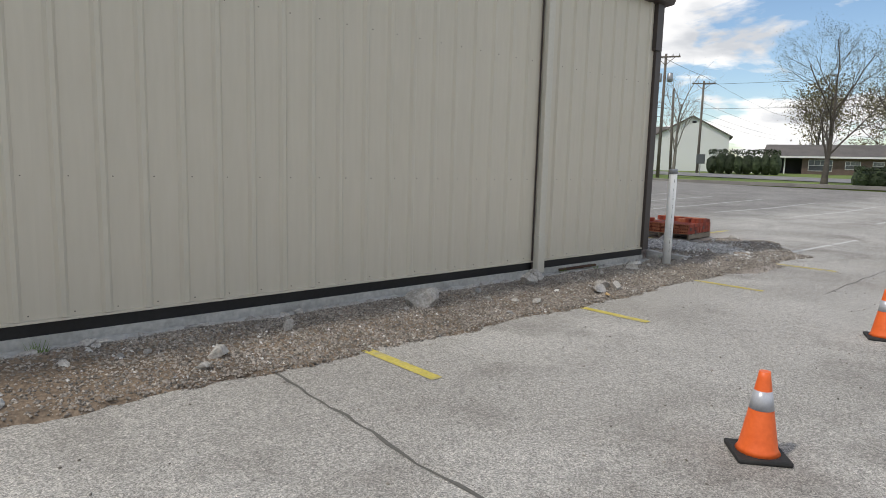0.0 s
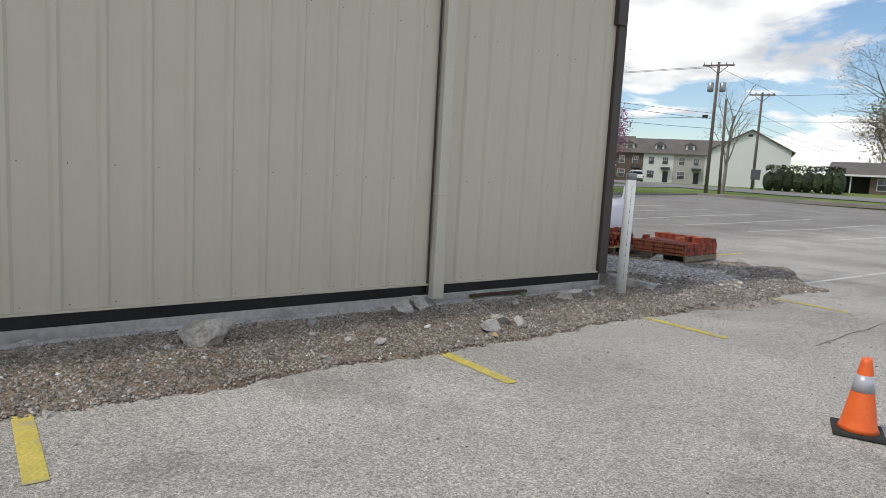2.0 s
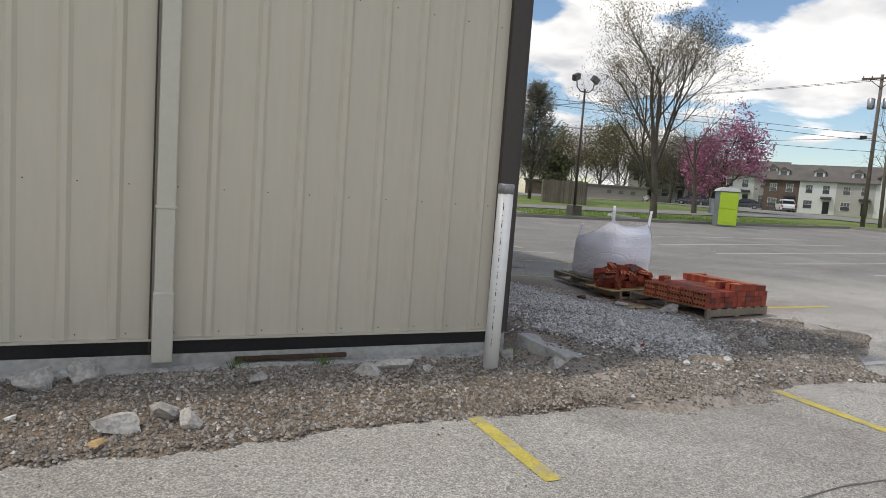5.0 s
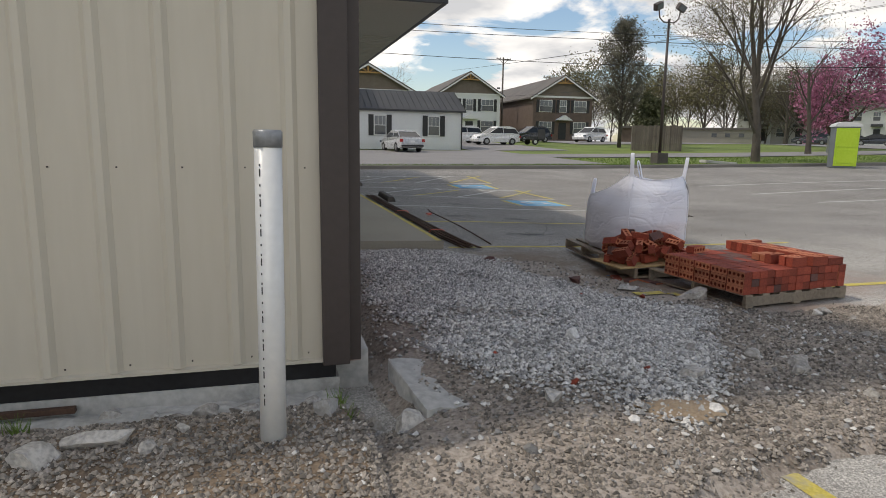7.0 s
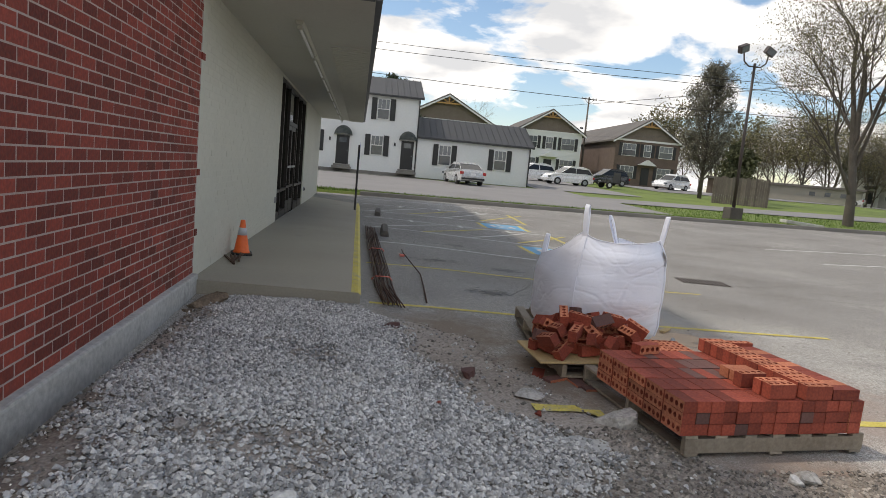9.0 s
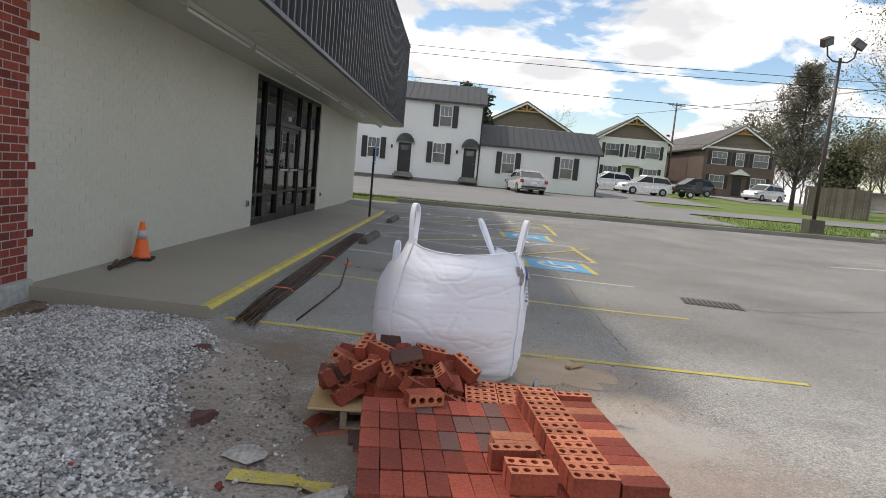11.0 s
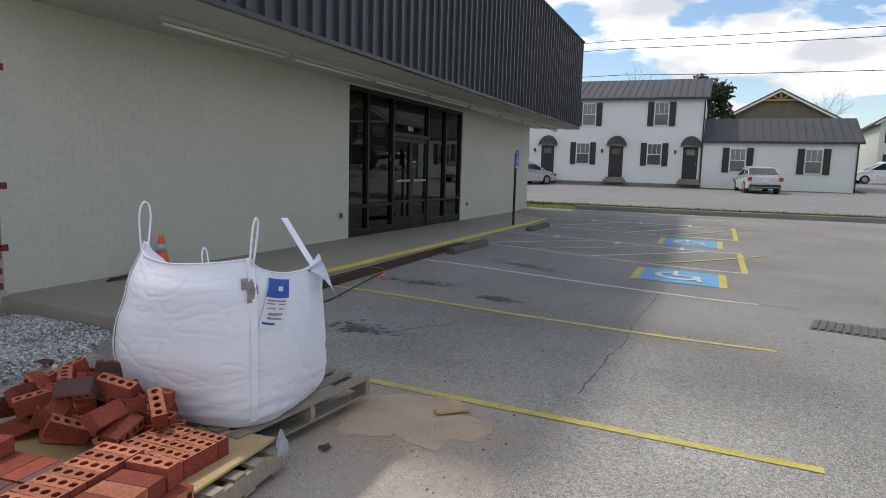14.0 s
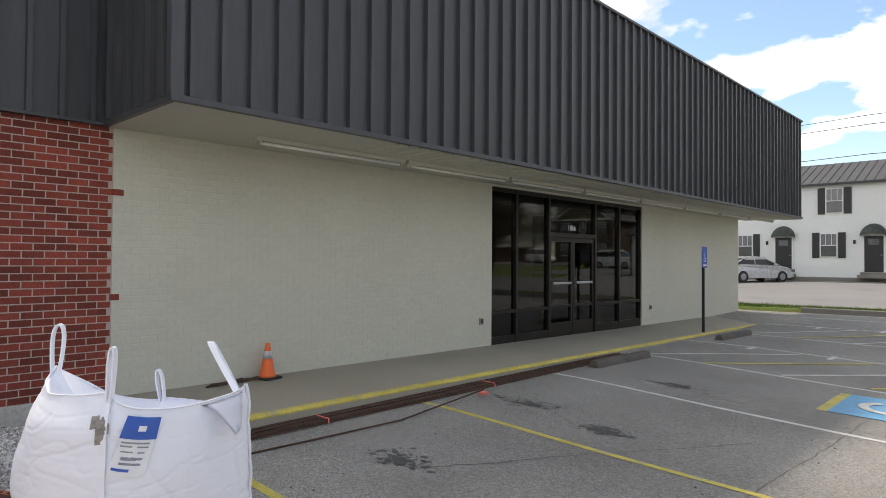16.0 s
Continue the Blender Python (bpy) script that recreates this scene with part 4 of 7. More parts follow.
rock(9.45, 4.98, 0.09, 0.06, 0.06, 1.5, 14)
rock(9.6, 4.85, 0.11, 0.08, 0.07, 0.2, 15)
rock(10.35, 4.75, 0.07, 0.06, 0.06, 0.2, 16)
rock(10.9, 5.6, 0.08, 0.06, 0.05, 0.2, 17, M_STONE)
rock(11.25, 4.85, 0.09, 0.07, 0.05, 0.8, 18)
rock(11.9, 5.1, 0.09, 0.06, 0.05, 2.1, 19)
rock(12.1, 4.9, 0.11, 0.07, 0.05, 1.1, 20)
rock(12.85, 6.95, 0.17, 0.13, 0.075, 0.3, 21, label="rounded grey rock beside the brick pallet")
rock(12.35, 7.36, 0.15, 0.09, 0.04, 0.2, 22, label="flat broken concrete piece on the dirt")
rock(12.0, 7.75, 0.16, 0.08, 0.05, 1.2, 23, M_GREYBRICK, "dark broken masonry piece on the dirt")
rock(13.7, 6.28, 0.11, 0.07, 0.05, 0.3, 24)
rock(14.05, 5.75, 0.19, 0.12, 0.05, 0.6, 25, label="flat broken concrete piece by the pallet")
rock(14.3, 6.1, 0.12, 0.1, 0.06, 1.6, 26)
rock(11.5, 9.0, 0.09, 0.06, 0.05, 0.3, 27, M_GREYBRICK, "dark stone on the gravel edge")
rock(9.75, 9.55, 0.22, 0.12, 0.08, 0.4, 28, M_DIRT, "clod of dark earth against the wall")
rock(9.62, 9.3, 0.12, 0.1, 0.06, 1.4, 29, M_DIRT, "clod of dark earth against the wall")
rr = random.Random(77)
for k in range(46):
    if k % 2:
        x, y = rr.uniform(0.5, 9.2), rr.uniform(4.1, 5.2)
    else:
        x, y = rr.uniform(9.8, 14.3), rr.uniform(4.3, 6.3)
    if bed_in(x, y):
        s = rr.uniform(0.03, 0.06)
        rock(x, y, s, s * 0.8, s * 0.55, rr.uniform(0, 6), 100 + k, M_ROCK if k % 3 else M_STONE)
for k in range(60):           # rubble line at the foot of the footing
    x = -0.6 + k * 0.165 + rr.uniform(-0.05, 0.05)
    s = rr.uniform(0.03, 0.06)
    rock(x, 5.26 + rr.uniform(-0.10, 0.04), s * 1.5, s * 0.9, s * 0.8, rr.uniform(-0.3, 0.3), 200 + k, M_ROCK, sink=0.5, label="mortar rubble lump along the footing")

# rough mortar ledge spilled along the foot of the footing
lxs, lys = steps(-1.0, 9.3, 0.03), steps(WY - 0.27, WY - 0.002, 0.022)


def ledge_z(x, y):
    d = (WY - y) / (0.10 + 0.15 * smooth01(7.4, 8.3, x) + 0.07 * noise.noise(Vector((x * 2.3, 1.0, 0.0))) + 0.03 * noise.noise(Vector((x * 9, 1.0, 0.0))))
    return bed_z(x, y) + 0.045 * (1 - smooth01(0.25, 1.15, d)) - 0.012 + 0.022 * noise.noise(Vector((x * 7, y * 7, 2.0))) + 0.012 * noise.noise(Vector((x * 22, y * 22, 5.0)))


lv, lf = sheet(lxs, lys, ledge_z)
tagged(raw("mortar_ledge", lv, lf, M_FOUND), "rough pale mortar ledge along the footing", "concrete", kind="structure")

# torn strip of old walk at the corner, and a rusty bar on the footing
bm = box(-0.33, 0.33, -0.15, 0.15, -0.15, 0.125, 0.012)
bmesh.ops.subdivide_edges(bm, edges=bm.edges[:], cuts=3, use_grid_fill=True)
for vv in bm.verts:
    vv.co += Vector((0.025, 0.018, 0.02)) * noise.noise(vv.co * 11)
slab = part("broken_slab", bm, M_FOUND)
slab.matrix_basis = pose(9.80, 5.18, 0.02, 3, -3, 96)
tagged(slab, "broken concrete kerb stub standing in the gravel", "concrete slab")
M_RUST = material("rusty_steel", (0.06, 0.035, 0.025), (0.13, 0.075, 0.05), 0.8, 0.4, 4, 50, 0.6, 0.3)
bar = part("steel_bar", box(-0.42, 0.42, -0.02, 0.02, 0, 0.03, 0.004), M_RUST)
bar.matrix_basis = pose(7.55, 5.345, 0.07, 0, 0, 0)
tagged(bar, "rusty steel bar lying along the footing", "steel bar")
chip = part("wood_chip", rock_mesh(302, 0.09, 0.03, 0.015), material("raw_wood", (0.50, 0.33, 0.15), (0.66, 0.45, 0.22), 0.8, 0, 4, 60, 0.5, 0.2))
chip.matrix_basis = pose(6.35, 4.05, 0.06, 0, 10, 50)
tagged(chip, "splintered yellow wood chip on the gravel", "wood chip")
M_SAND = material("tan_sand", (0.43, 0.315, 0.215), (0.56, 0.43, 0.305), 0.95, 0, 3, 70, 0.8, 0.3)


def mound(name, cx, cy, rx, ry, h, mat, label, seed):
    vs, fs = [], []
    n, m = 40, 10
    for j in range(m + 1):
        for i in range(n):
            a = 2 * math.pi * i / n
            k = 1 + 0.5 * noise.noise(Vector((1.6 * math.cos(a), 1.6 * math.sin(a), seed))) + 0.22 * noise.noise(Vector((5 * math.cos(a), 5 * math.sin(a), seed)))
            r = j / m
            x, y = cx + rx * k * r * math.cos(a), cy + ry * k * r * math.sin(a)
            vs.append((x, y, lot_z(x, y) + (bed_z(x, y) + 0.01 if bed_in(x, y) else 0) + h * (1 - r * r) * (1 + 0.5 * noise.noise(Vector((x * 5, y * 5, seed)))) + 0.003))
    for j in range(m):
        for i in range(n):
            a, b = j * n + i, j * n + (i + 1) % n
            fs.append((a, b, b + n, a + n))
    ob = raw(name, vs, fs, mat, smooth=True)
    return tagged(ob, label, "sand", kind="structure")


mound("sand_spill", 14.26, 9.46, 0.45, 0.44, 0.014, M_SAND, "thin spill of tan sand beside the bag", 4.0)
M_SAND_DK = material("damp_sand", (0.27, 0.20, 0.13), (0.37, 0.285, 0.19), 0.95, 0, 4, 70, 0.8, 0.6)
mound("sand_patch", 11.0, 4.55, 0.22, 0.15, 0.02, M_SAND_DK, "tan sand patch on the gravel", 7.0)
mound("mortar_patch", 12.45, 6.6, 0.20, 0.13, 0.006, M_FOUND, "pale dried mortar patch on the dirt", 12.0)
mound("mortar_patch", 12.0, 6.85, 0.15, 0.10, 0.006, M_FOUND, "pale dried mortar patch on the dirt", 15.0)

grains = []
for _ in range(2600):           # thrown sand and dust grains round the spill
    a, r_ = rg.uniform(0, 6.3), abs(rg.gauss(0, 0.45))
    x, y = 14.28 + r_ * math.cos(a) * 0.8, 9.3 + r_ * math.sin(a)
    if x > 13.98:
        grains.append((x, y, lot_z(x, y) + 0.004, rg.choice((0.003, 0.004, 0.006)), rg.uniform(0, 6.3)))
tagged(pebbles("sand_grains", grains, M_SAND, "loose tan sand grains on the paving"), category="sand")


# ---- pallets, bricks, bag ----
def pallet(m, w, d, label, boards=7):
    """A stringer pallet, w across the boards' run (x), d along the stringers (y)."""
    p = thing("pallet", m, label, "pallet", "wooden pallets")
    for x in (-w / 2 + 0.02, 0, w / 2 - 0.02):
        part("stringer", box(x - 0.02, x + 0.02, -d / 2, d / 2, 0.018, 0.108, 0.003), M_WOOD, p)
    for k in range(boards):
        y = -d / 2 + 0.045 + (d - 0.09) * k / (boards - 1)
        b = part("deck_board", box(-w / 2, w / 2, y - 0.043, y + 0.043, 0.108, 0.126, 0.003), M_WOOD, p)
        b.rotation_euler = (0, 0, random.uniform(-0.006, 0.006))
    for y in (-d / 2 + 0.05, 0, d / 2 - 0.05):
        part("base_board", box(-w / 2, w / 2, y - 0.045, y + 0.045, 0.0, 0.018, 0.003), M_WOOD, p)
    return p


BL, BH, BT = 0.194, 0.068, 0.090


def brick_bm(cored=True):
    """A new brick, length x, width y, thickness z, with four round cores through it."""
    bm = bmesh.new()
    l, h, t = BL / 2, BH / 2, BT / 2
    if not cored:
        return box(-l, l, -h, h, -t, t, 0.002)
    n = 4
    for sgn in (1, -1):
        for k in range(n):
            x0, x1 = -l + 2 * l * k / n, -l + 2 * l * (k + 1) / n
            cx = (x0 + x1) / 2
            sq = [(x1, 0), (x1, h), (cx, h), (x0, h), (x0, 0), (x0, -h), (cx, -h), (x1, -h)]
            hole = [(cx + 0.0165 * math.cos(j * math.pi / 4), 0.0175 * math.sin(j * math.pi / 4)) for j in range(8)]
            a = [bm.verts.new((x, y, sgn * t)) for x, y in sq]
            b = [bm.verts.new((x, y, sgn * t)) for x, y in hole]
            c = [bm.verts.new((x, y, 0)) for x, y in hole]
            for j in range(8):
                j2 = (j + 1) % 8
                for q in ((a[j], a[j2], b[j2], b[j]), (b[j], b[j2], c[j2], c[j])):
                    bm.faces.new(q if sgn > 0 else q[::-1])
    for q in (((-l, -h), (l, -h)), ((l, -h), (l, h)), ((l, h), (-l, h)), ((-l, h), (-l, -h))):
        (ax, ay), (bx_, by_) = q
        bm.faces.new([bm.verts.new(v_) for v_ in ((ax, ay, -t), (bx_, by_, -t), (bx_, by_, t), (ax, ay, t))])
    bmesh.ops.remove_doubles(bm, verts=bm.verts[:], dist=0.0004)
    for vv in bm.verts:
        vv.co += Vector((random.uniform(-1, 1), random.uniform(-1, 1), random.uniform(-1, 1))) * 0.0009
    return bm


def mesh_of(bm, name, mat):
    me = bpy.data.meshes.new(name)
    bm.to_mesh(me)
    bm.free()
    me.materials.append(mat)
    return me


def cored_mesh(mat):
    """A cored brick whose two cored faces are rough wire-cut clay."""
    me = mesh_of(brick_bm(), "brick", mat)
    me.materials.append(M_BRICKCUT)
    for p in me.polygons:
        if abs(p.normal.z) > 0.9 and abs(p.center.z) > BT * 0.4:
            p.material_index = 1
    return me


BRICK = cored_mesh(M_NEWBRICK)
BRICK_DUSTY = cored_mesh(M_GREYBRICK)
BRICK_PINK = mesh_of(brick_bm(False), "brick", M_BRICKCUT)
BRICK_SOLID = mesh_of(brick_bm(False), "brick", M_NEWBRICK)
BRICK_SOLID_DUSTY = mesh_of(brick_bm(False), "brick", M_GREYBRICK)

pallet(pose(13.66, 7.27, 0.012, 0, 0, 96.5), 1.32, 1.30, "weathered wooden pallet under the stacked new bricks")
pallet(pose(13.33, 9.04, 0.06, 0, 0, 84), 1.16, 1.12, "grey wooden pallet under the white bulk bag", 8)
pallet(pose(13.40, 8.18, 0.02, 0, 0, 4), 1.30, 0.55, "broken wooden pallet under the loose bricks", 4)

stack = thing("brick_stack", pose(13.04, 6.53, 0.139, 0, 0, 6.5), "stack of new red cored bricks on a pallet", "brick stack", "")
rs = random.Random(11)
NX, NY = 14, 5
PX, PY, PZ = 0.0925, 0.2075, 0.0710


def put_brick(me, parent, m):
    ob = new("brick", me)
    ob.parent = parent
    ob.matrix_basis = m
    return ob


for k in range(3):
    for j in range(NY):
        for i in range(NX):
            if k < 2 and 0 < i < NX - 1 and 0 < j < NY - 1:
                continue
            cored = i in (0, NX - 1)
            dusty = rs.random() < (0.45 if 2 < i < 8 and 1 < j < 5 else 0.06)
            me = (BRICK_DUSTY if dusty else BRICK) if cored else (BRICK_SOLID_DUSTY if dusty else BRICK_PINK if rs.random() < 0.07 else BRICK_SOLID)
            put_brick(me, stack, pose(0.05 + i * PX + rs.uniform(-0.002, 0.002), 0.1 + j * PY + rs.uniform(-0.004, 0.004), PZ * (k + 0.5) + rs.uniform(0, 0.003), 90, 0, 90 + rs.uniform(-1, 1)))
zt = PZ * 3 + 0.004
for j in range(15):             # row of bricks lying with their cores up
    put_brick(BRICK_DUSTY if rs.random() < 0.1 else BRICK, stack, pose(0.95, 0.04 + j * 0.0705, zt + BT / 2, 0, 0, rs.uniform(-2, 2)))
for j in range(11):             # a column lying beside it, their plain faces up
    put_brick(BRICK if j == 10 else BRICK_PINK if j in (1, 5, 8) else BRICK_SOLID, stack, pose(1.155 + rs.uniform(-0.004, 0.004), 0.05 + j * 0.0935, zt + (BT if j == 10 else BH) / 2, 0 if j == 10 else 90, 0, rs.uniform(-2, 2)))
for y in (0.345, 0.44):
    put_brick(BRICK_PINK, stack, pose(0.70, y, zt + BH / 2, 90, 0, rs.uniform(-3, 3)))
for x, y, r in ((0.70, 0.06, 2), (0.70, 0.135, -3), (0.66, 0.27, 4)):
    put_brick(BRICK, stack, pose(x, y, zt + BT / 2, 0, 0, r))


def loose(x, y, z, rx, ry, rz, dusty=False, label="loose new red cored brick on the heap"):
    ob = new("brick", BRICK_DUSTY if dusty else BRICK)
    ob.matrix_basis = pose(x, y, z, rx, ry, rz)
    return tagged(ob, label, "brick", "loose bricks")


loose(13.26, 7.52, 0.139 + zt + BH / 2, 90, 0, 20, False, "single red cored brick on the brick stack")
# plywood sheet over the broken pallet, small flat stack, tumbled heap
M_PLY = material("weathered_plywood", (0.42, 0.29, 0.13), (0.58, 0.43, 0.22), 0.85, 0, 3, 60, 0.6, 0.2)
ply = part("plywood_sheet", box(-0.72, 0.72, -0.30, 0.30, 0, 0.014, 0.002), M_PLY)
ply.matrix_basis = pose(13.28, 8.17, 0.150, 0, -1.2, 3)
tagged(ply, "splintered yellow plywood sheet under loose bricks", "plywood")
for j in range(6):
    for i in range(2):
        loose(13.60 + i * 0.2, 7.86 + j * 0.0715, 0.178 + BT / 2, 0, 0, rs.uniform(-3, 3), label="red cored brick lying flat in a small stack")
heap = []
tries = 0
while len(heap) < 54 and tries < 4000:
    tries += 1
    x, y = rs.gauss(13.06, 0.26), rs.gauss(8.16, 0.15)
    if not (12.66 < x < 13.5 and 7.94 < y < 8.40):
        continue
    lay = len(heap) // 16
    r = math.hypot((x - 13.08) / 0.5, (y - 8.2) / 0.3)
    if lay and r > 1.45 - 0.3 * lay:
        continue
    if any(abs(x - a) < 0.13 and abs(y - b) < 0.09 and l == lay for a, b, l in heap):
        continue
    heap.append((x, y, lay))
    loose(x, y, 0.205 + lay * 0.075 + rs.uniform(0, 0.015), rs.choice((0, 0, 90, 20, -30, 55)) + rs.uniform(-14, 14), rs.uniform(-28, 28), rs.uniform(0, 360), rs.random() < 0.08)
for x, y, rz, d in ((12.72, 7.86, 30, True), (12.88, 7.80, 100, True), (12.98, 7.68, 8, True), (12.62, 7.98, 70, False), (12.95, 7.93, 60, True)):
    loose(x, y, front_z(x, y) + BH / 2 + 0.004, 90, 0, rz, d, "dusty cored brick on the dirt beside the pallet")
frag = part("brick_piece", rock_mesh(311, 0.05, 0.035, 0.028), M_GREYBRICK)
frag.matrix_basis = pose(14.08, 8.82, lot_z(14.08, 8.82) + 0.02, 0, 0, 30)
tagged(frag, "broken brick half on the paving", "brick")
for k, (x, y) in enumerate(((11.05, 4.95), (10.55, 4.9), (12.35, 7.05), (10.25, 5.35), (11.7, 7.0))):
    f_ = part("brick_piece", rock_mesh(320 + k, 0.035, 0.025, 0.02), M_NEWBRICK)
    f_.matrix_basis = pose(x, y, front_z(x, y) + 0.012, 0, 0, k * 50)
    tagged(f_, "red brick chip in the gravel", "brick")
M_BLUEWRAP = material("blue_wrap", (0.03, 0.16, 0.42), (0.06, 0.26, 0.58), 0.4, 0, 8, 60, 0.6, 0.2)
wrap = part("plastic_wrap", rock_mesh(330, 0.10, 0.05, 0.03), M_BLUEWRAP)
wrap.matrix_basis = pose(12.62, 8.12, front_z(12.62, 8.1) + 0.02, 0, 0, 20)
tagged(wrap, "crumpled blue plastic wrap by the pallet", "plastic")
for x, y, a, l in ((14.52, 9.62, 48, 0.24), (14.18, 7.9, -25, 0.28)):
    s_ = part("wood_scrap", box(-l / 2, l / 2, -0.03, 0.03, 0, 0.018, 0.003), M_PLY)
    s_.matrix_basis = pose(x, y, lot_z(x, y) + 0.022, 0, 2, a)
    tagged(s_, "short yellow wood scrap on the paving", "wood scrap")
M_GREYPLASTIC = material("torn_grey_plastic", (0.35, 0.37, 0.40), (0.5, 0.52, 0.55), 0.4, 0, 6, 40, 0.5, 0.2)
torn = part("torn_plastic", rock_mesh(331, 0.03, 0.06, 0.09), M_GREYPLASTIC)
torn.matrix_basis = pose(14.02, 8.5, 0.15, 0, 0, 10)
tagged(torn, "torn grey plastic strip hanging off the pallet", "plastic")

# bulk bag
BAG_C, BAG_Z = (13.36, 8.86), 0.188


def bag_rim(a):
    """Height of the rim above the pallet for a direction round the bag."""
    corners = [(45, 0.84), (135, 0.66), (225, 0.95), (315, 0.91), (405, 0.84)]
    d = math.degrees(a) % 360
    if d < 45:
        d += 360
    for (a0, h0), (a1, h1) in zip(corners, corners[1:]):
        if a0 <= d <= a1:
            t = (d - a0) / (a1 - a0)
            sag = {45: 0.10, 135: 0.05, 225: 0.07, 315: 0.08}[a0]
            return h0 + (h1 - h0) * t - sag * math.sin(math.pi * t ** 0.6) ** 0.8
    return 0.9


def bag_pt(a, v, lift=0.0):
    """A point on the bag's side: direction a, v from 0 at the base to 1 at the rim."""
    h = bag_rim(a)
    z = v * h
    half = float(np.interp(z, (0.0, 0.06, 0.18, 0.34, 0.55, 0.75, 0.9, 1.1), (0.465, 0.505, 0.535, 0.545, 0.535, 0.505, 0.46, 0.43)))
    e = 4.2 - 1.3 * smooth01(0.02, 0.3, z) + 1.5 * smooth01(0.6, 0.95, z)
    c, s = math.cos(a), math.sin(a)
    r = half / (abs(c) ** e + abs(s) ** e) ** (1 / e)
    r += 0.055 * max(0.0, -s) ** 3 * smooth01(0.15, 0.4, z) * (1 - smooth01(0.68, 0.9, z))
    r -= 0.16 * max(0.0, -c) ** 1.2 * smooth01(0.5, 1.0, z)
    dent = noise.noise(Vector((c * 1.5, s * 1.5, z * 2.4 + 3.0)))
    wav = noise.noise(Vector((c * 3, s * 3, z * 3)))
    slack = 0.030 * dent * smooth01(0.25, 0.6, z) + 0.004 * noise.noise(Vector((c * 3.6, s * 3.6, z * 5.0)))
    crease = 0.0
    for f1, f2, f3, k, amp in ((1.6, 2.2, 1.1, 18, 0.006), (2.2, -3.2, 6.1, 20, 0.005), (1.1, 8.5, 8.3, 16, 0.003), (1.3, 19.0, 2.2, 12, 0.002)):
        n_ = abs(noise.noise(Vector((c * f1 + 0.4 * wav, s * f1 + z * f2 * 0.5, z * f2 + f3))))
        crease += amp * max(0.0, 1 - k * n_) ** 2
    base_fold = 0.003 * math.sin(z * 74 + 3.2 * math.sin(a * 3) + 5 * wav) * smooth01(0.36, 0.05, z)
    r += slack - crease + base_fold + lift
    u, w = r * c, r * s * 0.93
    return Vector((BAG_C[0] + 0.992 * u - 0.122 * w, BAG_C[1] + 0.122 * u + 0.992 * w, BAG_Z + z))


bag = thing("bulk_bag", pose(0, 0, 0), "full white woven bulk bag with lifting loops on a pallet", "bulk bag")
bm = bmesh.new()
NA, NV = 240, 110
rings = [[bm.verts.new(bag_pt(2 * math.pi * i / NA, j / NV)) for i in range(NA)] for j in range(NV + 1)]
inner = []
for q, drop in ((0.96, 0.015), (0.85, 0.09), (0.55, 0.16), (0.2, 0.17)):
    ring = []
    for i in range(NA):
        p = bag_pt(2 * math.pi * i / NA, 1.0)
        zc = BAG_Z + 0.72
        x, y = BAG_C[0] + (p.x - BAG_C[0]) * q, BAG_C[1] + (p.y - BAG_C[1]) * q
        ring.append(bm.verts.new((x, y, zc + (p.z - zc) * q - drop + 0.03 * noise.noise(Vector((x * 5, y * 5, 2))))))
    inner.append(ring)
for r0, r1 in zip(rings + inner, (rings + inner)[1:]):
    for i in range(NA):
        f_ = bm.faces.new((r0[i], r0[(i + 1) % NA], r1[(i + 1) % NA], r1[i]))
        f_.smooth = True
bm.faces.new(inner[-1])
bm.faces.new(rings[0][::-1])
part("sack", bm, M_BAG, bag)


def ribbon(points, width, side, thick=0.006):
    """A flat strap along points, wide along the direction side."""
    bm_ = bmesh.new()
    s_ = Vector(side).normalized() * width / 2
    rows_ = []
    pts = [Vector(p) for p in points]
    for i, p in enumerate(pts):
        d = (pts[min(i + 1, len(pts) - 1)] - pts[max(0, i - 1)]).normalized()
        n_ = d.cross(s_).normalized() * thick
        rows_.append([bm_.verts.new(p + q) for q in (s_ + n_, -s_ + n_, -s_ - n_, s_ - n_)])
    for a, b in zip(rows_, rows_[1:]):
        for k in range(4):
            f2 = bm_.faces.new((a[k], a[(k + 1) % 4], b[(k + 1) % 4], b[k]))
            f2.smooth = False
    bm_.faces.new(rows_[0][::-1])
    bm_.faces.new(rows_[-1])
    return bm_


for deg, tall, tip, w in ((225, 0.25, (0.0, 0.02), 0.11), (315, 0.24, (0.05, 0.0), 0.05), (45, 0.25, (-0.17, -0.12), 0.06), (135, 0.2, (0.02, -0.05), 0.07)):
    a = radians(deg)
    base_p = bag_pt(a, 0.97)
    out = Vector((math.cos(a), math.sin(a), 0))
    acr = Vector((-out.y, out.x, 0))
    if deg == 225:
        acr = Vector((0.62, 0.78, 0)).normalized()
    pts = []
    for k in range(15):
        t = k / 14
        ang = math.pi * t
        up = math.sin(ang) ** 0.75
        lean_ = Vector((tip[0], tip[1], 0)) * up
        pts.append(base_p + acr * (w * 0.5 * math.cos(ang) * (0.2 + 0.8 * up ** 1.5)) + lean_ + Vector((0, 0, -0.10 + (tall + 0.10) * up)))
    part("lifting_loop", ribbon(pts, 0.038, acr.cross(Vector((0, 0, 1))), 0.004), M_BAG, bag, "white webbing lifting loop")
    seam = [bag_pt(a, v_ / 20, 0.008) for v_ in range(1, 21)]
    part("seam_strap", ribbon(seam, 0.035, acr if deg != 225 else Vector((-out.y, out.x, 0)), 0.003), M_BAG, bag)
rim = [bag_pt(2 * math.pi * i / 96, 1.0, 0.002) for i in range(97)]
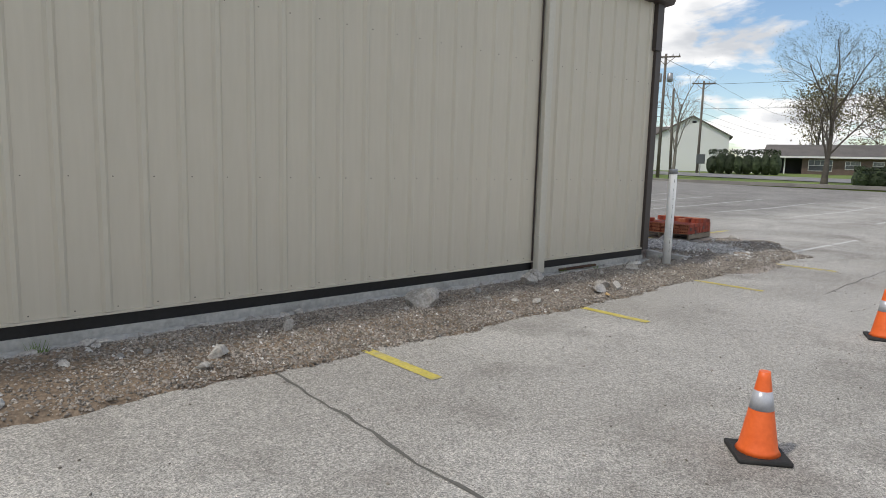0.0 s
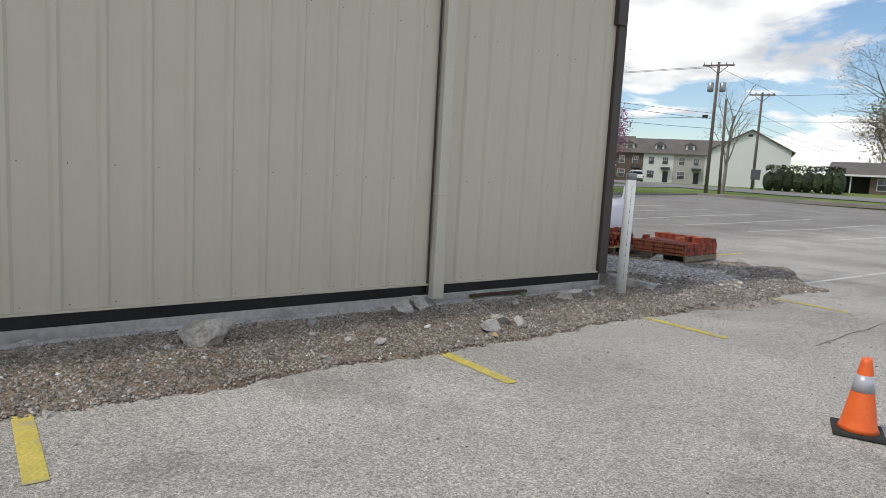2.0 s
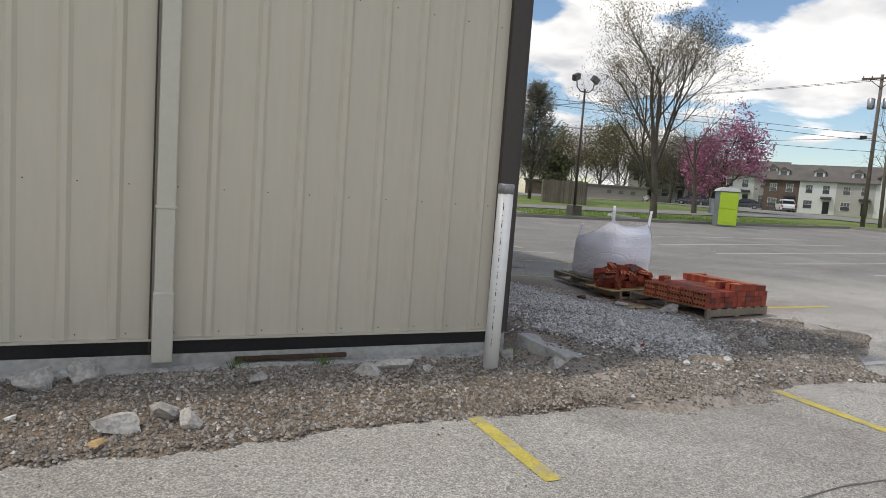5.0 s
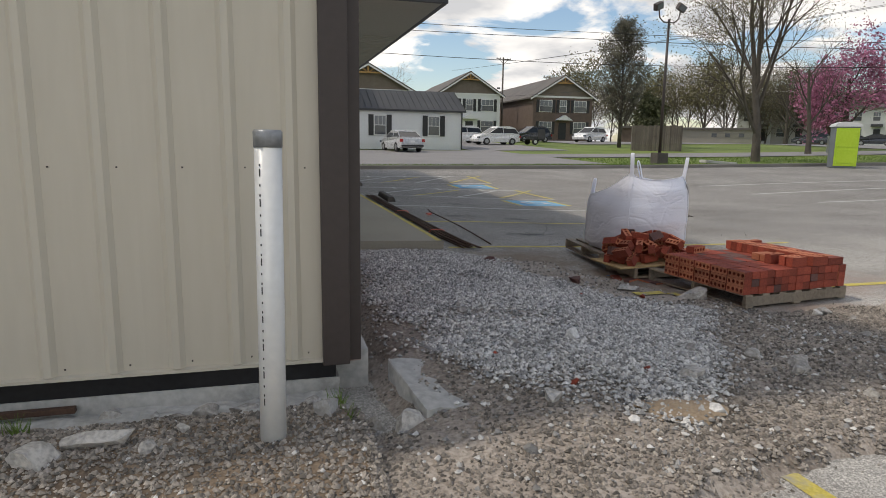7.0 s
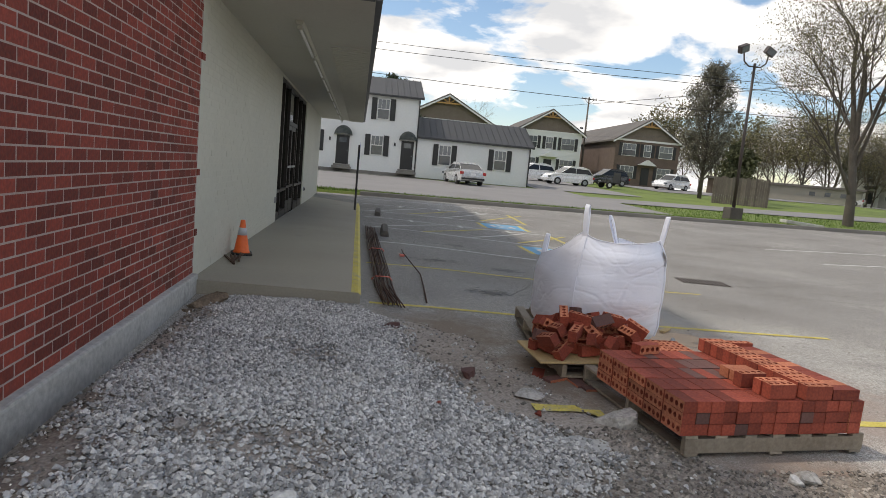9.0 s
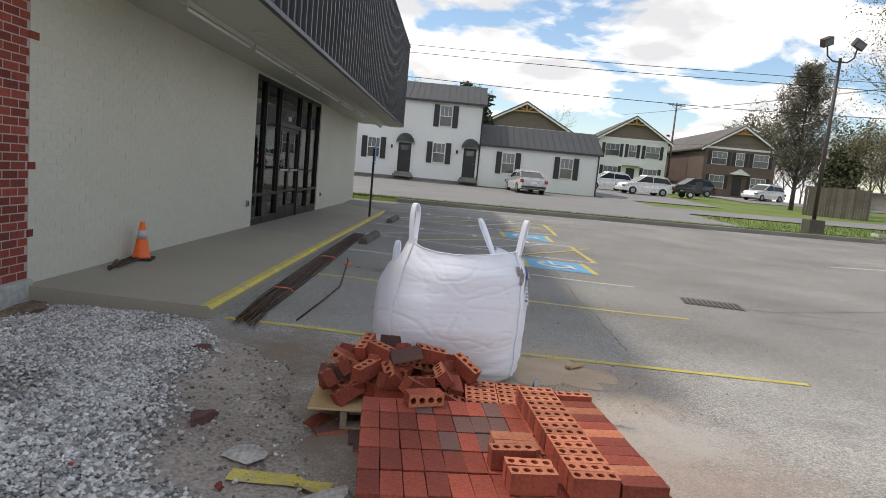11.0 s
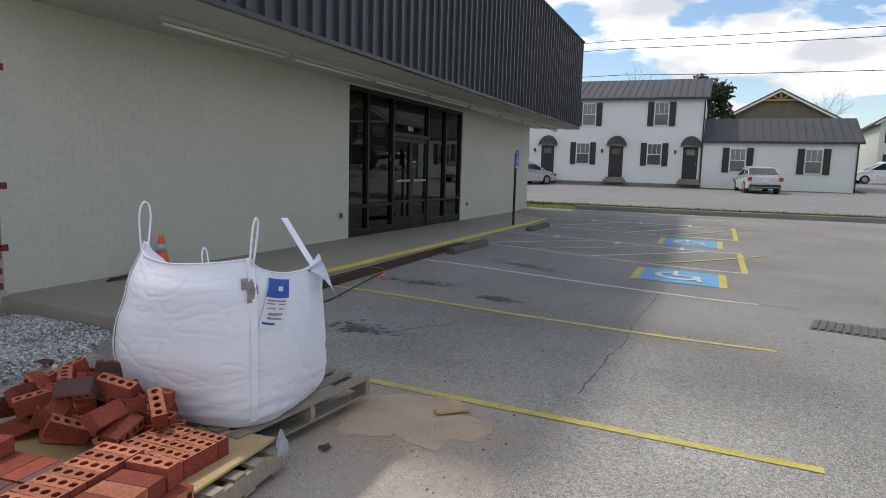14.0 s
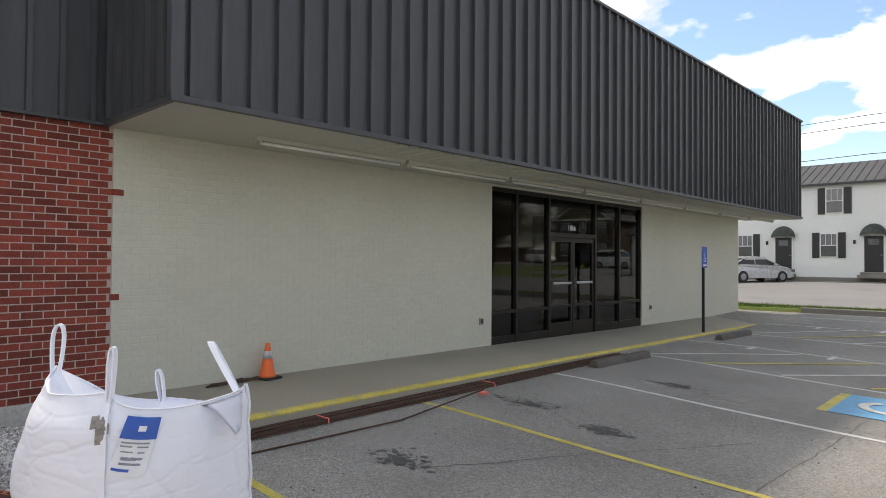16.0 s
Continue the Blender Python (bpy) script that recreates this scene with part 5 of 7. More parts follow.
part("rim_hem", tube(rim, 0.0045, 6, cap=False), M_BAG, bag)
# loose flap of cloth at one corner
bm = bmesh.new()
flap = []
for j in range(7):
    t = j / 6
    root = bag_pt(radians(6 + 32 * t), 0.985, 0.004)
    tip = bag_pt(radians(14 + 10 * t), 0.80, 0.13 - 0.05 * t)
    flap.append([bm.verts.new(root.lerp(tip, k / 5) + Vector((0, 0, 0.03 * math.sin(math.pi * k / 5)))) for k in range(6)])
for r0, r1 in zip(flap, flap[1:]):
    for k in range(5):
        bm.faces.new((r0[k], r0[k + 1], r1[k + 1], r1[k])).smooth = True
bmesh.ops.solidify(bm, geom=bm.faces[:], thickness=0.003)
part("cloth_flap", bm, M_BAG, bag)


def bag_patch(name, a0, a1, v0, v1, mat, lift, label="", slant=0.0):
    bm_ = bmesh.new()
    n_, m_ = 8, 10
    g_ = [[bm_.verts.new(bag_pt(radians(a0 + (a1 - a0) * i / n_ + slant * (v0 + (v1 - v0) * j / m_ - 0.95)), v0 + (v1 - v0) * j / m_, lift)) for i in range(n_ + 1)] for j in range(m_ + 1)]
    for j in range(m_):
        for i in range(n_):
            f_ = bm_.faces.new((g_[j][i], g_[j][i + 1], g_[j + 1][i + 1], g_[j + 1][i]))
            f_.smooth = True
    return part(name, bm_, mat, bag, label)


M_LABEL = material("printed_label_white", (0.70, 0.72, 0.76), (0.78, 0.79, 0.82), 0.4, 0, 5, 30, 0.3, 0.0)
M_LABELBLUE = material("printed_label_blue", (0.02, 0.08, 0.38), (0.03, 0.11, 0.46), 0.4, 0, 5, 30, 0.3, 0.0)
M_INK = material("printed_ink", (0.16, 0.16, 0.20), (0.32, 0.32, 0.36), 0.5, 0, 5, 30, 0.3, 0.0)
M_GRIME = material("bag_grime", (0.16, 0.14, 0.12), (0.36, 0.33, 0.31), 0.9, 0, 12, 60, 0.6, 0.2)
bag_patch("label", 325.0, 340, 0.64, 0.95, M_LABEL, 0.009, "white printed product label", 26)
bag_patch("label_header", 324.6, 340.4, 0.84, 0.96, M_LABELBLUE, 0.012, "blue label header with a pale emblem", 26)
bag_patch("label_emblem", 331, 334.5, 0.885, 0.915, M_LABEL, 0.015, "", 26)
for v0, v1, a0, a1, m in ((0.815, 0.824, 326, 338, M_INK), (0.795, 0.803, 326, 331, M_INK), (0.795, 0.803, 333, 338, M_INK), (0.765, 0.773, 327, 332, M_INK), (0.765, 0.773, 334, 337, M_INK), (0.725, 0.742, 328, 337, M_INK), (0.70, 0.712, 328, 337, M_INK), (0.665, 0.68, 326, 333, M_LABELBLUE)):
    bag_patch("label_print", a0, a1, v0, v1, m, 0.012, "", 26)
for a0, a1, v0, v1 in ((312, 316, 0.76, 0.88), (309.5, 313, 0.84, 0.90), (314, 317.5, 0.84, 0.89)):
    bag_patch("grime_mark", a0, a1, v0, v1, M_GRIME, 0.0125, "dark grime smear")

# ---- shop front small things ----
M_TUBE = material("frosted_tube", (0.72, 0.73, 0.70), (0.80, 0.80, 0.78), 0.4, 0, 3, 20, 0.3, 0.0)
for k in range(8):
    y0 = 11.3 + k * 2.42
    lamp = thing("strip_light", pose(10.25, y0, Z_SOF - 0.003), "white fluorescent strip light under the canopy soffit, unlit", "strip light", "canopy strip lights")
    part("housing", prism([(-0.055, 0), (0.055, 0), (0.035, -0.05), (-0.035, -0.05)], "y", 0.02, 2.38), M_SOFFIT, lamp)
    part("lamp_tube", tube([(0.0, 0.08, -0.075), (0.0, 2.32, -0.075)], 0.019, 10), M_TUBE, lamp)
    for q in (0.06, 2.30):
        part("socket", box(-0.03, 0.03, q, q + 0.035, -0.10, -0.045, 0.005), M_SOFFIT, lamp)

for y, z in ((16.36, 0.62), (23.16, 0.55)):
    o = thing("outlet_box", pose(WX + 0.004, y, z), "small weathered outlet box on the painted wall", "outlet")
    part("plate", box(-0.002, 0.03, -0.045, 0.045, -0.06, 0.06, 0.006), M_STEEL, o)
    part("cover", box(0.03, 0.045, -0.03, 0.03, -0.04, 0.04, 0.005), M_TRIM_DARK, o)

num = bpy.data.curves.new("street_number", "FONT")
num.body, num.size, num.extrude, num.align_x = "1866", 0.16, 0.001, "CENTER"
num.materials.append(M_LABEL)
no = new("street_number", num)
no.matrix_basis = pose(WX - 0.088, 19.56, 2.40, 90, 0, 90)
tagged(no, "white street number decal on the transom glass", "sign")

post = thing("parking_sign", pose(11.05, 22.6, walk_z(11.05, 22.6)), "blue accessible parking sign on a dark steel post", "sign")
part("post", box(-0.03, 0.03, -0.02, 0.02, 0, 1.95, 0.004), M_BLACKP, post)
part("plate", box(0.03, 0.036, -0.15, 0.15, 1.52, 2.02, 0.002), M_LABELBLUE, post, "blue sign plate")
bm = bmesh.new()
for k in range(12):
    a0, a1 = radians(150 + k * 20), radians(150 + (k + 1) * 20)
    bm.faces.new([bm.verts.new((0.039, -0.0 + r * math.cos(a), 1.73 + r * math.sin(a))) for r, a in ((0.05, a0), (0.065, a0), (0.065, a1), (0.05, a1))])
for y0, y1, z0, z1 in ((-0.02, 0.0, 1.75, 1.88), (-0.02, 0.06, 1.73, 1.75), (0.045, 0.06, 1.66, 1.74), (-0.10, 0.10, 1.56, 1.60)):
    bm.faces.new([bm.verts.new((0.039, y, z)) for y, z in ((y0, z0), (y1, z0), (y1, z1), (y0, z1))])
part("figure", bm, M_LABEL, post, "white wheelchair figure")

M_STOP = material("wheel_stop_concrete", (0.07, 0.062, 0.055), (0.13, 0.115, 0.10), 0.92, 0, 2, 30, 0.7, 0.4)
for y in (17.3, 22.6):
    st = part("wheel_stop", prism([(-0.09, 0), (0.09, 0), (0.075, 0.07), (0.05, 0.115), (-0.05, 0.115), (-0.075, 0.07)], "y", -0.85, 0.85), M_STOP)
    st.matrix_basis = pose(11.75, y, lot_z(11.75, y), 0, 0, -2)
    tagged(st, "dark weathered concrete wheel stop", "wheel stop", "wheel stops")
rb_ = random.Random(3)
bundle = thing("rebar_bundle", pose(11.38, 10.2, lot_z(11.4, 11) + 0.004), "bundle of long rusty steel rebar beside the walkway", "rebar")
for k in range(16):
    off = (k % 6) * 0.035 + rb_.uniform(-0.02, 0.02)
    lay = k // 6
    pts = []
    for q in range(9):
        t = q / 8
        pts.append((off + 0.10 * math.sin(t * 3 + k * 0.2) * 0.4 + (0.16 if t < 0.1 else 0.0) * rb_.random(), -0.25 + rb_.uniform(-0.2, 0.2) * (t in (0, 1)) + t * 8.0, 0.010 + lay * 0.016 + 0.006 * rb_.random()))
    part("rod", tube(pts, 0.0075, 6), M_RUST, bundle)
M_PINK = material("pink_ribbon", (0.75, 0.16, 0.12), (0.85, 0.26, 0.20), 0.6, 0, 6, 50, 0.4, 0.1)
for y in (1.2, 3.9):
    part("tie", tube([(-0.03, y, 0.01), (0.02, y + 0.02, 0.05), (0.12, y, 0.055), (0.2, y + 0.03, 0.045), (0.24, y, 0.01)], 0.008, 6), M_PINK, bundle, "pink marking ribbon")
rod = thing("bent_rod", pose(0, 0, lot_z(12, 11.5)), "single bent rebar rod with pink ribbon on the asphalt", "rebar")
part("rod", tube([(11.95, 10.2, 0.012), (12.0, 11.0, 0.015), (12.05, 12.0, 0.02), (11.9, 13.5, 0.10), (11.88, 13.6, 0.14)], 0.009, 6), M_RUST, rod)
part("ribbon", rock_mesh(340, 0.10, 0.08, 0.03), M_PINK, rod, "pink ribbon").location = (11.9, 13.55, 0.06)
twig = thing("stick_pile", pose(9.62, 11.35, walk_z(9.62, 11.35) + 0.002, 0, 0, 8), "short dark sticks lying on the walkway by the cone", "sticks")
for k in range(5):
    part("stick", box(-0.012, 0.012, -0.32, 0.32, 0.0, 0.02, 0.003), M_RUST, twig).matrix_basis = pose(0.03 * k - 0.05, 0.03 * k, 0.004 * k, 0, 0, rb_.uniform(-14, 14))
bin_ = thing("rubble_tub", pose(13.25, 2.62, 0), "blue-grey plastic rubble tub on the paving", "tub")
M_TUB = material("grey_blue_plastic", (0.04, 0.056, 0.064), (0.07, 0.09, 0.10), 0.5, 0, 4, 30, 0.5, 0.1)
part("body", tube([(0, 0, 0), (0, 0, 0.03), (0, 0, 0.25), (0, 0, 0.62)], [0.22, 0.235, 0.26, 0.29], 28), M_TUB, bin_)
part("rim", tube([(0, 0, 0.60), (0, 0, 0.61), (0, 0, 0.65)], [0.29, 0.315, 0.315], 28), M_TUB, bin_)


# ---- beyond the lot: kerb, roads ----
def on_ground(x, y):
    return lot_z(x, y)


def road_sheet(name, xs, ys, lift, mat, label):
    v_, f_ = sheet(xs, ys, lambda x, y: on_ground(x, y) + lift)
    return tagged(raw(name, v_, f_, mat), label, "road", kind="structure")


road_sheet("road", steps(-40, 26, 3), steps(31.3, 48.8, 1.6), 0.15, M_ROAD, "grey asphalt access road before the white houses")
road_sheet("road", steps(26.005, 61.5, 3), steps(38.5, 43.5, 1.6), 0.15, M_ROAD, "grey asphalt drive between grass verges")
road_sheet("road", steps(24.2, 32.4, 3), steps(48.81, 72, 3), 0.15, M_ROAD, "asphalt parking beside the white house")
road_sheet("street", steps(61.5, 71, 2.4), steps(-60, 140, 4), 0.16, M_ROAD, "wide grey asphalt street")
road_sheet("road", steps(71.1, 100, 4), steps(61, 66, 2.5), 0.15, M_ROAD, "asphalt drive by the townhouses")
road_sheet("road", steps(40, 61.4, 3), steps(62, 74, 3), 0.15, M_ROAD, "asphalt drive beside the brick house")


def kerb_line(pts, h=0.17, w=0.16):
    vs, fs = [], []
    for i, (x, y) in enumerate(pts):
        a = pts[max(0, i - 1)]
        b = pts[min(len(pts) - 1, i + 1)]
        d = Vector((b[0] - a[0], b[1] - a[1])).normalized()
        n_ = Vector((-d.y, d.x))
        z = on_ground(x, y)
        for o, zz in ((-w / 2, -0.1), (-w / 2 + 0.015, h - 0.02), (-w / 2 + 0.035, h), (w / 2, h), (w / 2, -0.1)):
            vs.append((x + n_.x * o, y + n_.y * o, z + zz))
        if i:
            for k in range(4):
                q = (i - 1) * 5 + k
                fs.append((q, q + 5, q + 6, q + 1))
    ob = raw("kerb", vs, fs, M_KERB)
    return tagged(ob, "weathered dark concrete kerb at the lot's edge", "kerb", kind="structure")


kerb_line([(x, 30.3) for x in steps(11.2, 52, 1.2)])
kerb_line([(52.0, y) for y in steps(30.2, -30, 1.5)])
kerb_line([(x, 31.2) for x in steps(-40, 12, 2)], 0.16)


# ---- trees ----
def tree(name, x, y, height, seed, label, trunk_r, spread=0.45, levels=4, first=0.25, kids=(5, 5, 5, 4, 3), bark=None, leaf=None, leaf_n=0, leaf_s=0.12, up=0.5, droop=0.0, stems=1, category="tree", cloud=0.25, reach=1.0, tip=0.4):
    rnd = random.Random(seed)
    t = thing(name, pose(x, y, on_ground(x, y) + (0.11 if (y > 30.3 or x > 52) else 0)), label, category)
    vs, fs, tips = [], [], []

    def limb(p, d, ln, r, lev):
        n = 5 if lev == 0 else (4 if lev < 3 else 3)
        sides = 8 if lev == 0 else (5 if lev < 2 else 3)
        pts, rad = [p], [r]
        q, dd = p.copy(), d.copy()
        for i in range(n):
            dd = (dd + Vector((rnd.uniform(-1, 1), rnd.uniform(-1, 1), rnd.uniform(-0.5, 0.9) * up - droop * lev)) * (0.10 if lev == 0 else 0.2)).normalized()
            q = q + dd * ln / n
            pts.append(q)
            rad.append(r * (1 - 0.62 * (i + 1) / n))
        if lev == levels:
            rad[-1] *= 0.4
        prev = None
        for i, pt in enumerate(pts):
            d2 = (pts[min(i + 1, n)] - pts[max(i - 1, 0)]).normalized()
            a = d2.cross(Vector((0.31, 0.77, 0.1))).normalized()
            b = d2.cross(a)
            base_i = len(vs)
            flare = 1.35 if (lev == 0 and i == 0) else 1.0
            for k in range(sides):
                an = 2 * math.pi * k / sides
                vs.append(tuple(pt + (a * math.cos(an) + b * math.sin(an)) * rad[i] * flare))
            if prev is not None:
                for k in range(sides):
                    fs.append((prev + k, prev + (k + 1) % sides, base_i + (k + 1) % sides, base_i + k))
            prev = base_i
        if lev >= levels - 1:
            tips.extend(pts[1:])
        if lev < levels:
            m = kids[lev]
            for i in range(m):
                f = (first if lev == 0 else 0.3) + (1 - (first if lev == 0 else 0.3)) * (i + rnd.random() * 0.8) / m
                f = min(0.98, f)
                s_ = f * n
                i0 = min(n - 1, int(s_))
                pt = pts[i0].lerp(pts[i0 + 1], s_ - i0)
                az = i * 2.4 + rnd.uniform(-0.6, 0.6)
                tang = (pts[i0 + 1] - pts[i0]).normalized()
                a = tang.cross(Vector((0.2, 0.9, 0.3))).normalized()
                b = tang.cross(a)
                side = a * math.cos(az) + b * math.sin(az)
                ang = spread * rnd.uniform(0.7, 1.4)
                nd = (tang * math.cos(ang) + side * math.sin(ang)).normalized()
                rr_ = rad[i0] * rnd.uniform(0.42, 0.62)
                limb(pt, nd, ln * rnd.uniform(0.45, 0.72) * ((1.15 - tip * f) * reach if lev == 0 else 1.15 - 0.4 * f), rr_, lev + 1)

    for s in range(stems):
        d0 = Vector((rnd.uniform(-0.25, 0.25), rnd.uniform(-0.25, 0.25), 1)) if stems > 1 else Vector((rnd.uniform(-0.05, 0.05), rnd.uniform(-0.05, 0.05), 1))
        limb(Vector((0, 0, -0.15)), d0.normalized(), height * rnd.uniform(0.62, 0.72), trunk_r, 0)
    raw("trunk", vs, fs, bark or M_BARK, t, True)
    if leaf is not None and leaf_n:
        lv, lf = [], []
        for _ in range(leaf_n):
            p = rnd.choice(tips) + Vector((rnd.gauss(0, cloud), rnd.gauss(0, cloud), rnd.gauss(0, cloud)))
            a = Vector((rnd.gauss(0, 1), rnd.gauss(0, 1), rnd.gauss(0, 1))).normalized()
            b = a.cross(Vector((rnd.gauss(0, 1), rnd.gauss(0, 1), rnd.gauss(0, 1)))).normalized()
            s = leaf_s * rnd.uniform(0.6, 1.4)
            i0 = len(lv)
            lv += [tuple(p - a * s), tuple(p + b * s * 0.45), tuple(p + a * s), tuple(p - b * s * 0.45)]
            lf.append((i0, i0 + 1, i0 + 2, i0 + 3))
        raw("crown", lv, lf, leaf, t)["kind"] = "stuff"
    return t


M_BARK = material("grey_bark", (0.062, 0.053, 0.044), (0.14, 0.12, 0.10), 0.95, 0, 2, 25, 0.6, 0.4)
M_BARK_L = material("pale_bark", (0.22, 0.20, 0.175), (0.34, 0.31, 0.275), 0.95, 0, 2, 25, 0.6, 0.3)
M_LEAF_PEAR = material("young_pear_leaves", (0.075, 0.07, 0.045), (0.21, 0.195, 0.14), 0.8, 0, 1.5, 12, 0.8, 0, 0.4)
M_LEAF_BUD = material("budding_leaves", (0.12, 0.108, 0.055), (0.23, 0.205, 0.10), 0.8, 0, 1.5, 12, 0.8, 0, 0.4)
M_BLOSSOM = material("redbud_blossom", (0.36, 0.11, 0.22), (0.52, 0.22, 0.34), 0.8, 0, 1.5, 12, 0.8, 0, 0.3)
M_LEAF_OLIVE = material("olive_leaves", (0.045, 0.055, 0.022), (0.12, 0.125, 0.06), 0.8, 0, 1.5, 12, 0.8, 0, 0.4)
M_LEAF_DK = material("evergreen_leaves", (0.018, 0.03, 0.012), (0.05, 0.07, 0.028), 0.8, 0, 1.5, 12, 0.8, 0, 0.4)


def pyramid_tree(x, y, height, width, seed, label):
    """A narrow egg-shaped street tree: a straight leader with many steep limbs, fine twigs and thin young leaves."""
    rnd = random.Random(seed)
    t = thing("pear_tree", pose(x, y, on_ground(x, y) + 0.11), label, "tree")
    bm_ = bmesh.new()
    tube([(0, 0, -0.2), (0.03, 0, height * 0.3), (-0.03, 0.04, height * 0.65), (0, 0, height * 0.97)], [0.19, 0.14, 0.07, 0.015], 8, bm_)
    lv, lf = [], []

    def leaves(p, n, spread_):
        for _ in range(n):
            q = p + Vector((rnd.gauss(0, spread_), rnd.gauss(0, spread_), rnd.gauss(0, spread_)))
            a_ = Vector((rnd.gauss(0, 1), rnd.gauss(0, 1), rnd.gauss(0, 1))).normalized()
            b_ = a_.orthogonal().normalized()
            s_ = rnd.uniform(0.05, 0.11)
            i0 = len(lv)
            lv.extend((tuple(q - a_ * s_), tuple(q + b_ * s_ * 0.5), tuple(q + a_ * s_), tuple(q - b_ * s_ * 0.5)))
            lf.append((i0, i0 + 1, i0 + 2, i0 + 3))

    for i in range(110):
        f = 0.13 + 0.82 * i / 110
        rise = min(1.0, (f + 0.12) / 0.45)
        reach = width / 2 * math.sin(math.pi * 0.5 * rise) * (1 - max(0.0, (f + 0.12 - 0.5) / 0.62) ** 1.4) * rnd.uniform(0.72, 1.12)
        reach = max(0.25, reach)
        az = i * 2.4 + rnd.uniform(-0.5, 0.5)
        up_ = reach * rnd.uniform(1.1, 1.7)
        base_ = Vector((0, 0, height * f))
        pts = [base_ + Vector((math.cos(az) * reach * k ** 0.85, math.sin(az) * reach * k ** 0.85, up_ * k ** 1.2)) + Vector((rnd.uniform(-0.06, 0.06), rnd.uniform(-0.06, 0.06), 0)) * (k > 0) for k in (0, 0.33, 0.66, 1.0)]
        r0 = 0.055 * (1 - f) + 0.012
        tube(pts, [r0, r0 * 0.7, r0 * 0.4, 0.006], 4, bm_, False)
        for j in range(12):
            k = rnd.uniform(0.25, 1.0) * 2.999
            q = pts[int(k)].lerp(pts[int(k) + 1], k - int(k))
            d_ = Vector((math.cos(az + rnd.uniform(-1.5, 1.5)), math.sin(az + rnd.uniform(-1.5, 1.5)), rnd.uniform(0.6, 1.6))).normalized() * rnd.uniform(0.35, 0.9)
            tube([q, q + d_ * 0.5 + Vector((rnd.uniform(-0.05, 0.05), rnd.uniform(-0.05, 0.05), 0)), q + d_], [0.012, 0.009, 0.004], 3, bm_, False)
            leaves(q + d_ * 0.5, 10, 0.16)
            leaves(q + d_, 8, 0.12)
    part("trunk", bm_, M_BARK, t)
    raw("crown", lv, lf, M_LEAF_PEAR, t)["kind"] = "stuff"
    return t


pyramid_tree(40.2, 54.8, 11.2, 4.5, 5, "tall pyramid pear tree with sparse white-green young leaves")
tree("bare_tree", 36.6, 33.4, 14.5, 12, "large spreading bare tree with a few budding leaves", 0.21, 0.50, 5, 0.16, (6, 6, 5, 5, 4), M_BARK, M_LEAF_BUD, 17000, 0.055, 0.55, 0.0, 2)
tree("redbud_tree", 57.6, 46.8, 9.0, 21, "redbud tree covered in purple pink blossom", 0.16, 0.75, 4, 0.18, (7, 6, 5, 3), None, M_BLOSSOM, 9000, 0.13, 0.35, 0.0, 2)
tree("bare_tree", 56.3, 30.6, 10.5, 31, "bare spring tree beside the utility pole", 0.17, 0.6, 5, 0.25, (8, 5, 4, 3, 3), M_BARK_L, None, 0, 0.1, 0.4)
tree("bare_tree", 55.8, 17.5, 12.5, 41, "round bare tree with yellow buds at the lot's edge", 0.22, 0.62, 5, 0.2, (9, 6, 5, 4, 4), None, M_LEAF_BUD, 7000, 0.045, 0.5)
tree("bare_tree", 62.0, 13.0, 13.5, 43, "bare tree behind the hedge", 0.30, 0.6, 4, 0.25, (7, 6, 5, 3), None, M_LEAF_BUD, 5000, 0.05, 0.5)
tree("bare_tree", 47.5, 40.6, 9.5, 47, "bare spreading tree beside the drive", 0.20, 0.62, 4, 0.22, (7, 6, 5, 3), M_BARK, None, 0, 0.1, 0.5)
tree("pine_tree", 14.0, 78.0, 14.5, 51, "dark pine behind the white house", 0.16, 0.9, 3, 0.5, (12, 6, 5), None, M_LEAF_DK, 4500, 0.2, 0.3, 0, 1, "tree", 0.25, 0.5, 0.6)
tree("dark_tree", 49.5, 64.0, 7.0, 57, "dark evergreen tree beyond the drive", 0.25, 0.6, 3, 0.1, (14, 7, 6), None, M_LEAF_OLIVE, 7000, 0.2, 0.4, 0, 1, "tree", 0.3, 0.6, 0.6)
for k, (x, y, h, bud) in enumerate(((66, 92, 12, 1), (76, 90, 13, 1), (86, 84, 11, 0), (58, 96, 13, 1), (70, 104, 13, 0), (92, 96, 12, 0), (104, 34, 14, 1), (110, 26, 13, 1), (108, 16, 12, 1), (100, 8, 13, 0), (30, 110, 13, 0), (112, 60, 11, 0), (128, 40, 12, 0), (8, 84, 12, 0))):
    tree("woodland_tree", x, y, h, 60 + k, "bare woodland tree budding in the distance", 0.20, 0.55, 3, 0.2, (10, 7, 6), None, M_LEAF_BUD if bud else None, 2600 if bud else 0, 0.20, 0.5, 0, 1, "tree", 0.5)


def woods():
    """A ragged belt of bare budding woodland beyond the houses."""
    rnd = random.Random(88)
    kinds = [tree("woodland_tree", 80 + k * 7, 104 - k * 6, 12 + k, 90 + k, "bare brown woodland tree thick with fine twigs", 0.16, 0.55, 4, 0.12, (12, 7, 6, 4), M_BARK, M_LEAF_BUD, 5200, 0.10, 0.5, 0, 1, "tree", 0.5) for k in range(3)]
    for k in range(18):
        az = radians(26 + k * 1.2 + rnd.uniform(-0.5, 0.5))
        d = rnd.uniform(112, 132)
        x, y = 11 + d * math.sin(az), 3 + d * math.cos(az)
        copy_thing(kinds[k % 3], pose(x, y, on_ground(x, y) - 0.1, 0, 0, rnd.uniform(0, 360)) @ Matrix.Scale(rnd.uniform(0.8, 1.15), 4))


woods()


